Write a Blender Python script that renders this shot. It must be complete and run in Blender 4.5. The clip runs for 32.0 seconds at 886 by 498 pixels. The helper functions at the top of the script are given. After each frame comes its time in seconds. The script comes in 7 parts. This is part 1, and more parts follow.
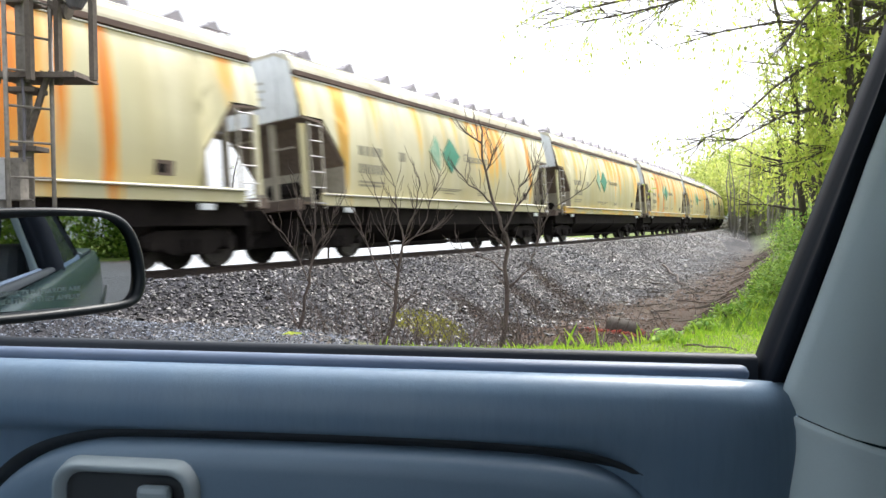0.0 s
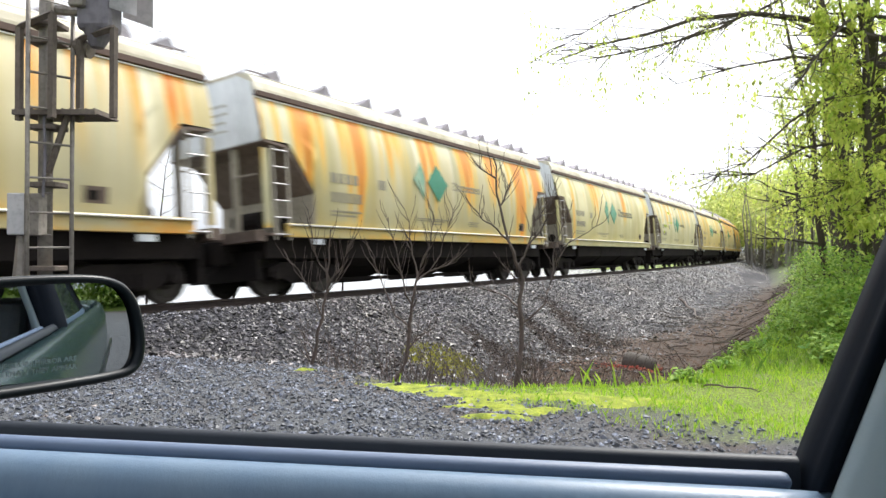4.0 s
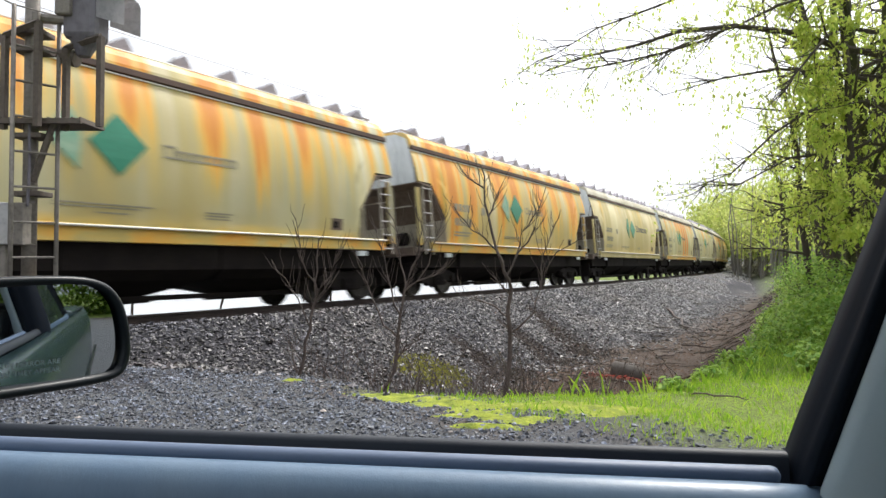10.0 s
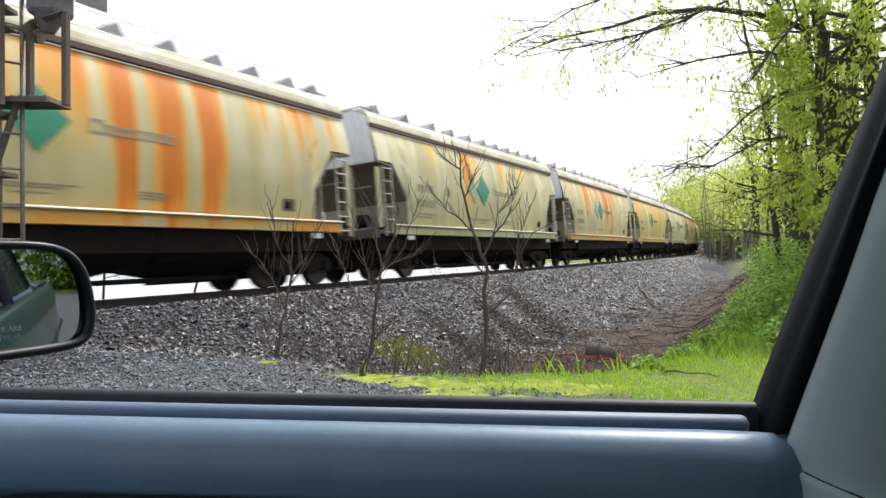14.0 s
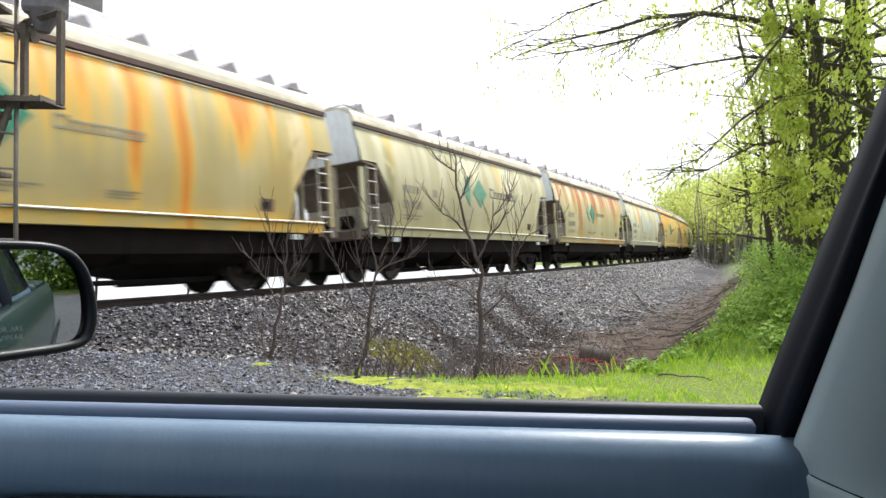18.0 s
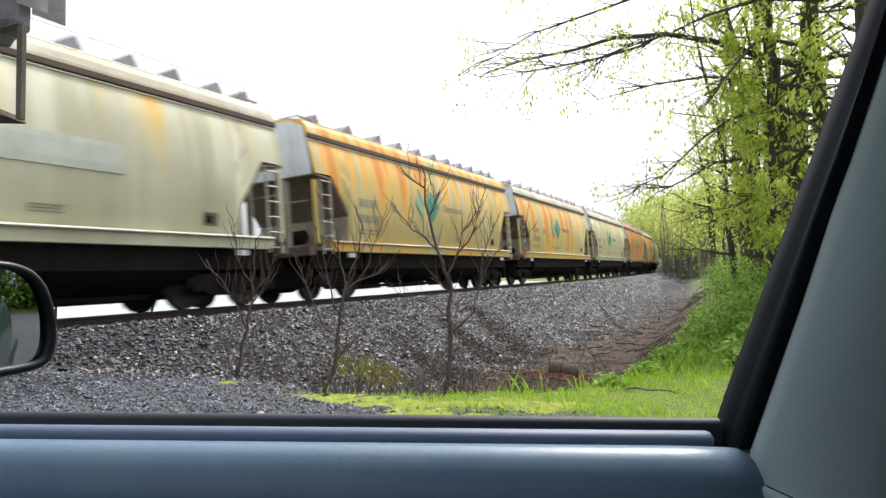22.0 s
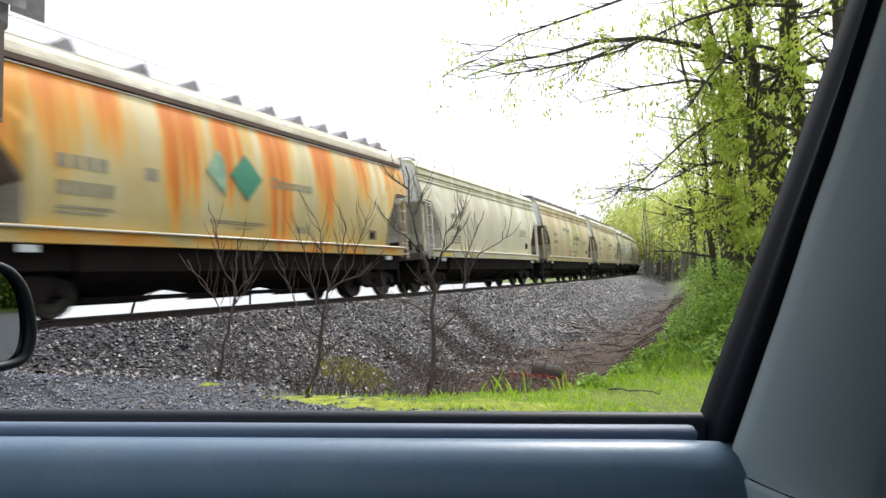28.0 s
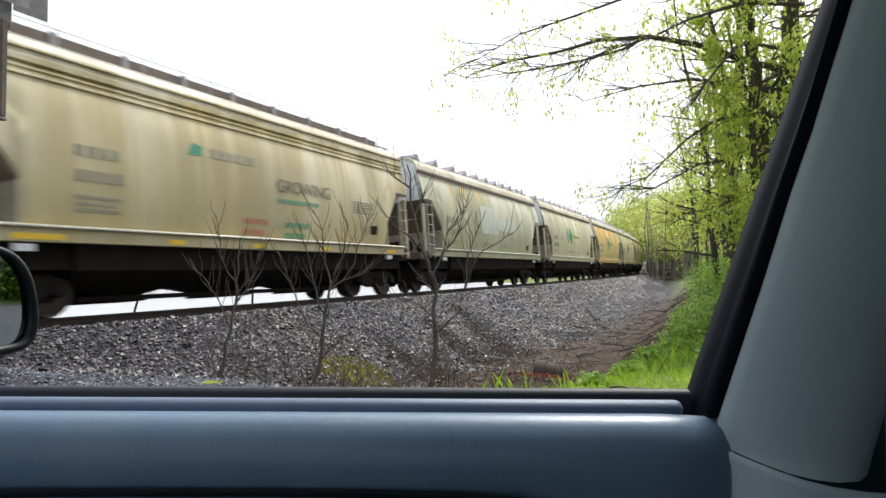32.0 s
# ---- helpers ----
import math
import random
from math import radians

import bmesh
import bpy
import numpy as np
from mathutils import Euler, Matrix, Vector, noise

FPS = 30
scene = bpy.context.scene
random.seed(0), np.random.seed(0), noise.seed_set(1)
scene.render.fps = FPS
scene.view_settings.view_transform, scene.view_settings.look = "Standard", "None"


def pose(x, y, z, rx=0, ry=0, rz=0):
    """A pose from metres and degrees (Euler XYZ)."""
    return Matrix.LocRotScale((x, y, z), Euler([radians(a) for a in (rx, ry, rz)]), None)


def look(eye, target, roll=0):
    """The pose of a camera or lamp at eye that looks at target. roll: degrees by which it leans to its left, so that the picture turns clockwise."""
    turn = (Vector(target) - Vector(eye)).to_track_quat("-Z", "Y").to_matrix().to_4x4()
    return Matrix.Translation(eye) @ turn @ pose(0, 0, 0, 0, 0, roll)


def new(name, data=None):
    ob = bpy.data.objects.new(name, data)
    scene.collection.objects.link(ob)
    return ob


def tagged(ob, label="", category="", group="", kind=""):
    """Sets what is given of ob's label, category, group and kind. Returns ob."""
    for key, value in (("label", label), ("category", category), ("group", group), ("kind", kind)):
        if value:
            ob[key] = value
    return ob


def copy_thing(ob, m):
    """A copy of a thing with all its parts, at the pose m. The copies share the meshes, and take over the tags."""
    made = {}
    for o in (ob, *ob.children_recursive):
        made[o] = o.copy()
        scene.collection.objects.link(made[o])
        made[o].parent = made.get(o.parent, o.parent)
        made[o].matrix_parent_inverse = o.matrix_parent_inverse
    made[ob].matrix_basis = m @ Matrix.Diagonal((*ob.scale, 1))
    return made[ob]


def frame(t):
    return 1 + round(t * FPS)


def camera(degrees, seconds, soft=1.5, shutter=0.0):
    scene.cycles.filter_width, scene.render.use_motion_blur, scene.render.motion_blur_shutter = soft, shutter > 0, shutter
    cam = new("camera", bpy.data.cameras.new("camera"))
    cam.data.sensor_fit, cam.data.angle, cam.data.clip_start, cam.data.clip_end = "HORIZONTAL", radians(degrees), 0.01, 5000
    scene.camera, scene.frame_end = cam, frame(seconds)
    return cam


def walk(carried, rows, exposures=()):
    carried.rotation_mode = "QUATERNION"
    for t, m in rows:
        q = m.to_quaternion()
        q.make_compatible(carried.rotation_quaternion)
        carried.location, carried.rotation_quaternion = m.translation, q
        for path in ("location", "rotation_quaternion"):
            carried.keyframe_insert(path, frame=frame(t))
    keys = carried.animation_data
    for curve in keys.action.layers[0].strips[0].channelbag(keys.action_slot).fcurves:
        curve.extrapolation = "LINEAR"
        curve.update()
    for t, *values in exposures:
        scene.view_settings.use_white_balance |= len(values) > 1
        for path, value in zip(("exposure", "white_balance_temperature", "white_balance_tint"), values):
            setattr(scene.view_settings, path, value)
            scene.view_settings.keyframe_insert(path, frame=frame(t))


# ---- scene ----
cam = camera(67.8, 32.0, soft=1.5, shutter=0.45)
EXPOSURES = [(0, 0.97), (1.5, 0.9), (3, 0.95), (5.5, 0.5), (8, 0.45), (13, 0.45), (16, 0.68), (18, 0.74), (20, 0.66), (21, 0.5), (25, 0.45), (28, 0.45), (29, 0.52), (30, 0.42), (32, 0.33)]
PATH = [
    (0, (0.0, 0.0, 1.12), (0.0, 1.998, 1.037), -0.0),
    (0.5, (0.025, 0.028, 1.129), (0.025, 2.026, 1.038), -0.3),
    (1, (0.034, 0.029, 1.138), (0.036, 2.028, 1.058), 0.0),
    (1.5, (0.039, 0.02, 1.156), (0.051, 2.019, 1.099), 0.0),
    (2, (0.042, 0.019, 1.163), (0.059, 2.019, 1.132), 0.1),
    (2.5, (0.025, 0.025, 1.163), (0.016, 2.024, 1.134), 0.3),
    (3, (0.018, 0.035, 1.165), (-0.007, 2.035, 1.153), 0.2),
    (3.5, (0.005, 0.04, 1.168), (-0.037, 2.04, 1.169), 0.2),
    (5.5, (0.001, 0.044, 1.159), (-0.043, 2.043, 1.193), 0.1),
    (6, (0.001, 0.041, 1.161), (-0.043, 2.04, 1.197), -0.0),
    (6.5, (-0.001, 0.035, 1.161), (-0.039, 2.034, 1.2), 0.1),
    (7, (-0.001, 0.037, 1.158), (-0.032, 2.037, 1.198), 0.1),
    (7.5, (0.0, 0.041, 1.155), (-0.025, 2.041, 1.194), -0.0),
    (8, (-0.004, 0.037, 1.158), (-0.023, 2.036, 1.195), 0.0),
    (8.5, (0.005, 0.048, 1.155), (-0.012, 2.047, 1.196), -0.1),
    (9, (0.005, 0.049, 1.156), (-0.009, 2.048, 1.198), -0.0),
    (9.5, (0.004, 0.049, 1.153), (-0.008, 2.048, 1.197), 0.0),
    (10, (0.002, 0.044, 1.154), (-0.006, 2.043, 1.198), 0.1),
    (10.5, (0.005, 0.05, 1.147), (-0.001, 2.05, 1.19), 0.0),
    (11, (0.0, 0.047, 1.145), (-0.001, 2.047, 1.184), 0.1),
    (11.5, (0.001, 0.046, 1.141), (0.004, 2.046, 1.166), 0.1),
    (12, (0.004, 0.052, 1.138), (0.017, 2.051, 1.155), 0.0),
    (12.5, (0.006, 0.054, 1.136), (0.029, 2.054, 1.148), -0.1),
    (13, (0.007, 0.055, 1.132), (0.037, 2.055, 1.138), 0.0),
    (13.5, (0.007, 0.055, 1.13), (0.057, 2.054, 1.13), -0.0),
    (14, (0.007, 0.053, 1.129), (0.07, 2.052, 1.123), -0.1),
    (14.5, (0.007, 0.058, 1.127), (0.076, 2.057, 1.118), -0.1),
    (16.5, (-0.007, 0.057, 1.125), (0.074, 2.056, 1.107), 0.1),
    (17, (-0.011, 0.058, 1.123), (0.069, 2.056, 1.104), 0.1),
    (17.5, (-0.011, 0.053, 1.128), (0.067, 2.052, 1.121), 0.1),
    (18, (-0.005, 0.052, 1.129), (0.076, 2.051, 1.13), 0.2),
    (18.5, (-0.005, 0.054, 1.13), (0.097, 2.051, 1.142), 0.2),
    (19, (-0.005, 0.055, 1.128), (0.108, 2.052, 1.149), 0.2),
    (19.5, (-0.006, 0.057, 1.13), (0.118, 2.053, 1.155), 0.2),
    (20, (-0.007, 0.053, 1.132), (0.127, 2.048, 1.165), 0.1),
    (20.5, (-0.005, 0.052, 1.133), (0.141, 2.047, 1.173), 0.0),
    (21, (-0.004, 0.048, 1.132), (0.154, 2.041, 1.178), -0.1),
    (21.5, (0.003, 0.054, 1.129), (0.167, 2.047, 1.177), -0.0),
    (22, (-0.002, 0.045, 1.131), (0.171, 2.037, 1.18), 0.0),
    (22.5, (0.0, 0.053, 1.123), (0.183, 2.044, 1.173), -0.1),
    (23, (-0.002, 0.052, 1.122), (0.186, 2.043, 1.166), -0.1),
    (23.5, (-0.003, 0.055, 1.119), (0.191, 2.045, 1.161), -0.1),
    (24, (0.0, 0.056, 1.12), (0.197, 2.046, 1.16), 0.0),
    (24.5, (-0.003, 0.049, 1.119), (0.199, 2.038, 1.157), -0.0),
    (25, (-0.003, 0.046, 1.121), (0.203, 2.035, 1.157), 0.0),
    (25.5, (0.002, 0.053, 1.121), (0.212, 2.042, 1.158), 0.1),
    (27.5, (-0.002, 0.048, 1.126), (0.22, 2.035, 1.177), 0.0),
    (28, (-0.005, 0.044, 1.126), (0.218, 2.031, 1.18), 0.1),
    (28.5, (-0.001, 0.05, 1.123), (0.221, 2.036, 1.179), 0.0),
    (29, (-0.001, 0.047, 1.122), (0.223, 2.034, 1.18), 0.2),
    (29.5, (-0.005, 0.05, 1.116), (0.221, 2.037, 1.172), 0.2),
    (30, (-0.003, 0.051, 1.114), (0.224, 2.037, 1.167), 0.1),
    (30.5, (-0.003, 0.044, 1.116), (0.224, 2.03, 1.167), 0.1),
    (31, (-0.004, 0.037, 1.118), (0.225, 2.023, 1.168), 0.1),
    (31.5, (-0.003, 0.036, 1.116), (0.228, 2.022, 1.167), 0.1),
    (32, (0.003, 0.031, 1.108), (0.219, 2.019, 1.162), 0.1),
]
walk(cam, [(t, look(eye, target, roll)) for t, eye, target, roll in PATH], exposures=EXPOSURES)

# ---------------- world, sun and exposure ----------------
world = bpy.data.worlds.new("overcast_sky")
scene.world = world
world.use_nodes = True
wn, wl = world.node_tree.nodes, world.node_tree.links
sky = wn.new("ShaderNodeTexSky")
sky.sky_type = 'NISHITA'
sky.sun_disc = False
sky.sun_elevation = radians(57.5)
sky.sun_rotation = radians(38)
sky.air_density, sky.dust_density = 1.0, 6.0
sat = wn.new("ShaderNodeHueSaturation")
sat.inputs["Saturation"].default_value = 0.22
wl.new(sky.outputs[0], sat.inputs["Color"])
# a veil of bright cloud evens out the clear-sky light
veil = wn.new("ShaderNodeMix")
veil.data_type, veil.blend_type = 'RGBA', 'ADD'
veil.inputs[0].default_value = 1.0
veil.inputs[7].default_value = (2.78, 2.98, 3.32, 1)
wl.new(sat.outputs[0], veil.inputs[6])
wl.new(veil.outputs[2], wn["Background"].inputs[0])
wn["Background"].inputs[1].default_value = 0.13
sun_data = bpy.data.lights.new("sun", 'SUN')
sun_data.energy, sun_data.angle, sun_data.color = 2.0, radians(10), (1.0, 0.97, 0.91)
sun = new("sun", sun_data)
sun.matrix_world = look((22, 28, 56), (0, 0, 0))

# ---------------- materials ----------------


def nodes_of(name):
    m = bpy.data.materials.new(name)
    m.use_nodes = True
    return m, m.node_tree.nodes, m.node_tree.links, m.node_tree.nodes["Principled BSDF"]


def noise_node(n, l, scale, detail=4, rough=0.55, stretch=None, coord="Object"):
    tc = n.new("ShaderNodeTexCoord")
    out = tc.outputs[coord]
    if stretch:
        mp = n.new("ShaderNodeMapping")
        mp.inputs["Scale"].default_value = stretch
        l.new(out, mp.inputs[0])
        out = mp.outputs[0]
    t = n.new("ShaderNodeTexNoise")
    t.inputs["Scale"].default_value, t.inputs["Detail"].default_value = scale, detail
    t.inputs["Roughness"].default_value = rough
    l.new(out, t.inputs["Vector"])
    return t


def ramp(n, l, src, stops):
    r = n.new("ShaderNodeValToRGB")
    e = r.color_ramp.elements
    while len(e) < len(stops):
        e.new(0.5)
    for k, (p, c) in zip(e, stops):
        k.position = p
        k.color = (*c, 1) if len(c) == 3 else c
    l.new(src, r.inputs[0])
    return r


def mix(n, l, fac, a, b, mode='MIX'):
    m = n.new("ShaderNodeMix")
    m.data_type, m.blend_type = 'RGBA', mode
    for sock, v in ((m.inputs[0], fac), (m.inputs[6], a), (m.inputs[7], b)):
        if isinstance(v, (int, float)):
            sock.default_value = v
        elif isinstance(v, tuple):
            sock.default_value = (*v, 1)
        else:
            l.new(v, sock)
    return m.outputs[2]


def grain(name, a, b, rough=0.7, metal=0.0, fine=40.0, coarse=3.0, bump=0.15, spread=0.25, stretch=None, each=0.0, speck=0.55):
    """A surface that wanders between two colours at two scales, with fine relief."""
    m, n, l, p = nodes_of(name)
    f1 = noise_node(n, l, fine, 5, 0.6, stretch)
    f2 = noise_node(n, l, coarse, 3, 0.5, stretch)
    c = mix(n, l, ramp(n, l, f2.outputs[0], [(0.5 - spread, (0, 0, 0)), (0.5 + spread, (1, 1, 1))]).outputs[0], a, b)
    lo = tuple(0.62 * v for v in a)
    c = mix(n, l, ramp(n, l, f1.outputs[0], [(0.3, (speck, speck, speck)), (0.55, (0, 0, 0))]).outputs[0], c, lo)
    if each:
        g = n.new("ShaderNodeNewGeometry")
        v = n.new("ShaderNodeMapRange")
        v.inputs[3].default_value, v.inputs[4].default_value = 1 - each, 1 + 2.2 * each
        pw = n.new("ShaderNodeMath")
        pw.operation = 'POWER'
        pw.inputs[1].default_value = 2.2
        l.new(g.outputs["Random Per Island"], pw.inputs[0])
        l.new(pw.outputs[0], v.inputs[0])
        h = n.new("ShaderNodeHueSaturation")
        l.new(c, h.inputs["Color"])
        l.new(v.outputs[0], h.inputs["Value"])
        c = h.outputs[0]
    l.new(c, p.inputs["Base Color"])
    p.inputs["Roughness"].default_value, p.inputs["Metallic"].default_value = rough, metal
    if bump:
        b2 = n.new("ShaderNodeBump")
        b2.inputs["Strength"].default_value, b2.inputs["Distance"].default_value = bump, 0.01
        l.new(f1.outputs[0], b2.inputs["Height"])
        l.new(b2.outputs[0], p.inputs["Normal"])
    return m


def leafy(name, a, b, light=0.45, sheen=0.4):
    """Thin leaves: colour varies from leaf to leaf and light shines through."""
    m, n, l, p = nodes_of(name)
    g = n.new("ShaderNodeNewGeometry")
    c = mix(n, l, g.outputs["Random Per Island"], a, b)
    l.new(c, p.inputs["Base Color"])
    p.inputs["Roughness"].default_value, p.inputs["Specular IOR Level"].default_value = 0.6, sheen
    t = n.new("ShaderNodeBsdfTranslucent")
    l.new(c, t.inputs[0])
    mx = n.new("ShaderNodeMixShader")
    mx.inputs[0].default_value = light
    l.new(p.outputs[0], mx.inputs[1])
    l.new(t.outputs[0], mx.inputs[2])
    l.new(mx.outputs[0], n["Material Output"].inputs[0])
    return m


def car_paint(name, base, pale, rust, runs, seed, amount=0.1):
    """Weathered hopper paint: dusty base, pale wash streaks that also paint the light on the upper side,
    and rust runs down from the eave.
    runs: (place along the car, half width, strength, reach down the side)."""
    m, n, l, p = nodes_of(name)
    tc = n.new("ShaderNodeTexCoord")
    sep = n.new("ShaderNodeSeparateXYZ")
    l.new(tc.outputs["Object"], sep.inputs[0])

    def calc(op, x, y, clamp=False):
        q = n.new("ShaderNodeMath")
        q.operation, q.use_clamp = op, clamp
        for s, v in zip(q.inputs, (x, y)):
            if isinstance(v, (int, float)):
                s.default_value = v
            else:
                l.new(v, s)
        return q.outputs[0]

    def streak(scale, zs, off, detail=3):
        mp = n.new("ShaderNodeMapping")
        mp.inputs["Scale"].default_value = (scale, 0.15, zs)
        mp.inputs["Location"].default_value = (off, off * 0.37, 0)
        l.new(tc.outputs["Object"], mp.inputs[0])
        t = n.new("ShaderNodeTexNoise")
        t.inputs["Scale"].default_value, t.inputs["Detail"].default_value = 1.0, detail
        l.new(mp.outputs[0], t.inputs["Vector"])
        return t.outputs[0]

    wash = ramp(n, l, streak(1.3, 0.12, seed), [(0.44, (0, 0, 0)), (0.58, (1, 1, 1))]).outputs[0]
    # wash gains strength upward, which also paints the sky light up there
    top = n.new("ShaderNodeMapRange")
    top.inputs[1].default_value, top.inputs[2].default_value, top.inputs[3].default_value = 2.2, 4.2, 0.25
    l.new(sep.outputs[2], top.inputs[0])
    c = mix(n, l, calc('MULTIPLY', wash, top.outputs[0]), base, pale)
    thin = ramp(n, l, streak(2.3, 0.10, seed + 31, 2), [(0.56, (0, 0, 0)), (0.66, (0.85, 0.85, 0.85))]).outputs[0]
    c = mix(n, l, calc('MULTIPLY', thin, top.outputs[0]), c, tuple(min(0.80, v * 0.9 + 0.32) for v in base))
    dirt = ramp(n, l, streak(0.45, 0.5, seed + 9, 5), [(0.4, (0, 0, 0)), (0.72, (0.6, 0.6, 0.6))]).outputs[0]
    c = mix(n, l, dirt, c, (base[0] * 0.66, base[1] * 0.64, base[2] * 0.62))
    # broad ochre stain
    stain = ramp(n, l, streak(0.9, 0.08, seed + 21, 4), [(0.40, (0, 0, 0)), (0.66, (1, 1, 1))]).outputs[0]
    c = mix(n, l, calc('MULTIPLY', stain, min(0.6, 0.12 + 0.6 * amount)), c, (base[0] * 0.95, base[1] * 0.76, base[2] * 0.36))
    # thin runs everywhere, strongest at the top
    column = streak(5.5, 0.05, seed + 11, 4)
    fine = ramp(n, l, streak(3.0, 0.07, seed + 5), [(0.56 - 0.12 * amount, (0, 0, 0)), (0.76 - 0.14 * amount, (1, 1, 1))]).outputs[0]
    fall = n.new("ShaderNodeMapRange")
    fall.inputs[1].default_value, fall.inputs[2].default_value = 3.0 - 1.6 * amount, 4.5
    l.new(sep.outputs[2], fall.inputs[0])
    mask = calc('MULTIPLY', calc('MULTIPLY', fine, fall.outputs[0]), (0.35 + 0.55 * amount) * min(1.0, amount * 8))
    if runs:
        # placed runs: strength in red, reach in green
        wander = calc('MULTIPLY', calc('SUBTRACT', streak(1.2, 0.5, seed + 2, 4), 0.5), 0.45)
        x = calc('ADD', calc('DIVIDE', calc('ADD', sep.outputs[0], wander), 15.0), 0.5)
        stops, last = [], 0.0
        for q, w, s, r in sorted(runs):
            w = 0.12 + w * 1.55
            for d, v in ((-w, 0.0), (-w * 0.25, s), (w * 0.15, s * 0.95), (w, 0.0)):
                at = max(last + 0.0006, min(0.999, (q + d) / 15.0 + 0.5))
                stops.append((at, (v, r, 0)))
                last = at
        rr = ramp(n, l, x, stops[:32])
        sp = n.new("ShaderNodeSeparateColor")
        l.new(rr.outputs[0], sp.inputs[0])
        # every thread of a run ends at its own height and fades downward
        cut = calc('SUBTRACT', 4.5, calc('MULTIPLY', sp.outputs[1], calc('ADD', calc('MULTIPLY', column, 5.0), 1.6)))
        f2 = n.new("ShaderNodeMapRange")
        l.new(sep.outputs[2], f2.inputs[0])
        l.new(cut, f2.inputs[1])
        l.new(calc('ADD', cut, 1.7), f2.inputs[2])
        patch = ramp(n, l, column, [(0.34, (0.42, 0.42, 0.42)), (0.56, (1, 1, 1))]).outputs[0]
        mask = calc('MAXIMUM', mask, calc('MULTIPLY', calc('MULTIPLY', sp.outputs[0], f2.outputs[0]), patch))
    if amount > 0.45:
        # rust along the sill and the lower corners
        low = n.new("ShaderNodeMapRange")
        low.inputs[1].default_value, low.inputs[2].default_value = 1.75, 1.45
        l.new(sep.outputs[2], low.inputs[0])
        blot = ramp(n, l, streak(0.8, 2.0, seed + 17, 4), [(0.36, (0.1, 0.1, 0.1)), (0.66, (1, 1, 1))]).outputs[0]
        mask = calc('MAXIMUM', mask, calc('MULTIPLY', calc('MULTIPLY', low.outputs[0], blot), min(0.6, amount * 0.6)))
    mask = calc('MULTIPLY', mask, 1.75, True)
    # ochre stain, then orange, then the dark heart of the run
    c = mix(n, l, ramp(n, l, mask, [(0.04, (0, 0, 0)), (0.42, (0.85, 0.85, 0.85))]).outputs[0], c, (base[0] * 0.55 + rust[0] * 0.5, base[1] * 0.42 + rust[1] * 0.75, base[2] * 0.22 + rust[2]))
    c = mix(n, l, ramp(n, l, mask, [(0.30, (0, 0, 0)), (0.72, (0.95, 0.95, 0.95))]).outputs[0], c, rust)
    c = mix(n, l, ramp(n, l, mask, [(0.70, (0, 0, 0)), (1.0, (0.8, 0.8, 0.8))]).outputs[0], c, (rust[0] * 0.78, rust[1] * 0.58, rust[2] * 0.6))
    l.new(c, p.inputs["Base Color"])
    p.inputs["Roughness"].default_value = 0.5
    p.inputs["Specular IOR Level"].default_value = 0.28
    f = noise_node(n, l, 14, 5)
    b = n.new("ShaderNodeBump")
    b.inputs["Strength"].default_value, b.inputs["Distance"].default_value = 0.12, 0.02
    l.new(f.outputs[0], b.inputs["Height"])
    l.new(b.outputs[0], p.inputs["Normal"])
    return m


def dull(m, level=0.15):
    m.node_tree.nodes["Principled BSDF"].inputs["Specular IOR Level"].default_value = level
    return m


def plain(name, c, rough=0.6, metal=0.0):
    m, n, l, p = nodes_of(name)
    p.inputs["Base Color"].default_value = (*c, 1)
    p.inputs["Roughness"].default_value, p.inputs["Metallic"].default_value = rough, metal
    return m


M_STONE = dull(grain("ballast_stone", (0.068, 0.056, 0.050), (0.055, 0.060, 0.078), 0.42, fine=30, coarse=0.22, bump=0.3, each=0.9), 0.45)
M_FINES = dull(grain("dark_brown_fines", (0.034, 0.026, 0.023), (0.070, 0.055, 0.047), 0.8, fine=50, coarse=1.5, bump=0.3, each=0.5), 0.15)
M_GRAVEL = grain("lot_gravel_stone", (0.052, 0.060, 0.080), (0.097, 0.110, 0.142), 0.5, fine=60, coarse=2, bump=0.2, each=0.65)
M_RAIL = grain("rusty_rail", (0.028, 0.02, 0.018), (0.05, 0.032, 0.026), 0.7, 0.2, fine=30)
M_RAILTOP = grain("worn_rail_head", (0.45, 0.44, 0.43), (0.55, 0.54, 0.53), 0.25, 1.0, fine=20, bump=0.02)
M_TIE = grain("creosoted_tie", (0.045, 0.035, 0.03), (0.085, 0.07, 0.06), 0.85, fine=20, coarse=2, stretch=(1, 6, 6))
M_DARK = dull(grain("grimy_black_steel", (0.012, 0.0098, 0.0095), (0.023, 0.0185, 0.0165), 0.85, 0.0, fine=18, coarse=2, bump=0.2), 0.12)
M_WHEEL = grain("wheel_steel", (0.03, 0.026, 0.024), (0.06, 0.05, 0.042), 0.55, 0.4, fine=18)
M_SLOPE = grain("grimy_slope_sheet", (0.105, 0.075, 0.058), (0.20, 0.15, 0.12), 0.85, 0.0, fine=9, coarse=1.2, bump=0.2)
M_WEB = grain("dusty_tan_web", (0.27, 0.24, 0.19), (0.42, 0.38, 0.30), 0.75, 0.0, fine=9, coarse=1.2, bump=0.15)
# roof cream paled to paint the sky light on its slope
M_ROOF = grain("sky_lit_roof_paint", (0.40, 0.35, 0.24), (0.68, 0.65, 0.54), 0.65, 0.0, fine=6, coarse=0.6, bump=0.1, spread=0.2)
M_SLOPEPALE = grain("pale_slope_sheet", (0.60, 0.58, 0.50), (0.70, 0.68, 0.60), 0.7, 0.0, fine=9, coarse=1.2, bump=0.12)
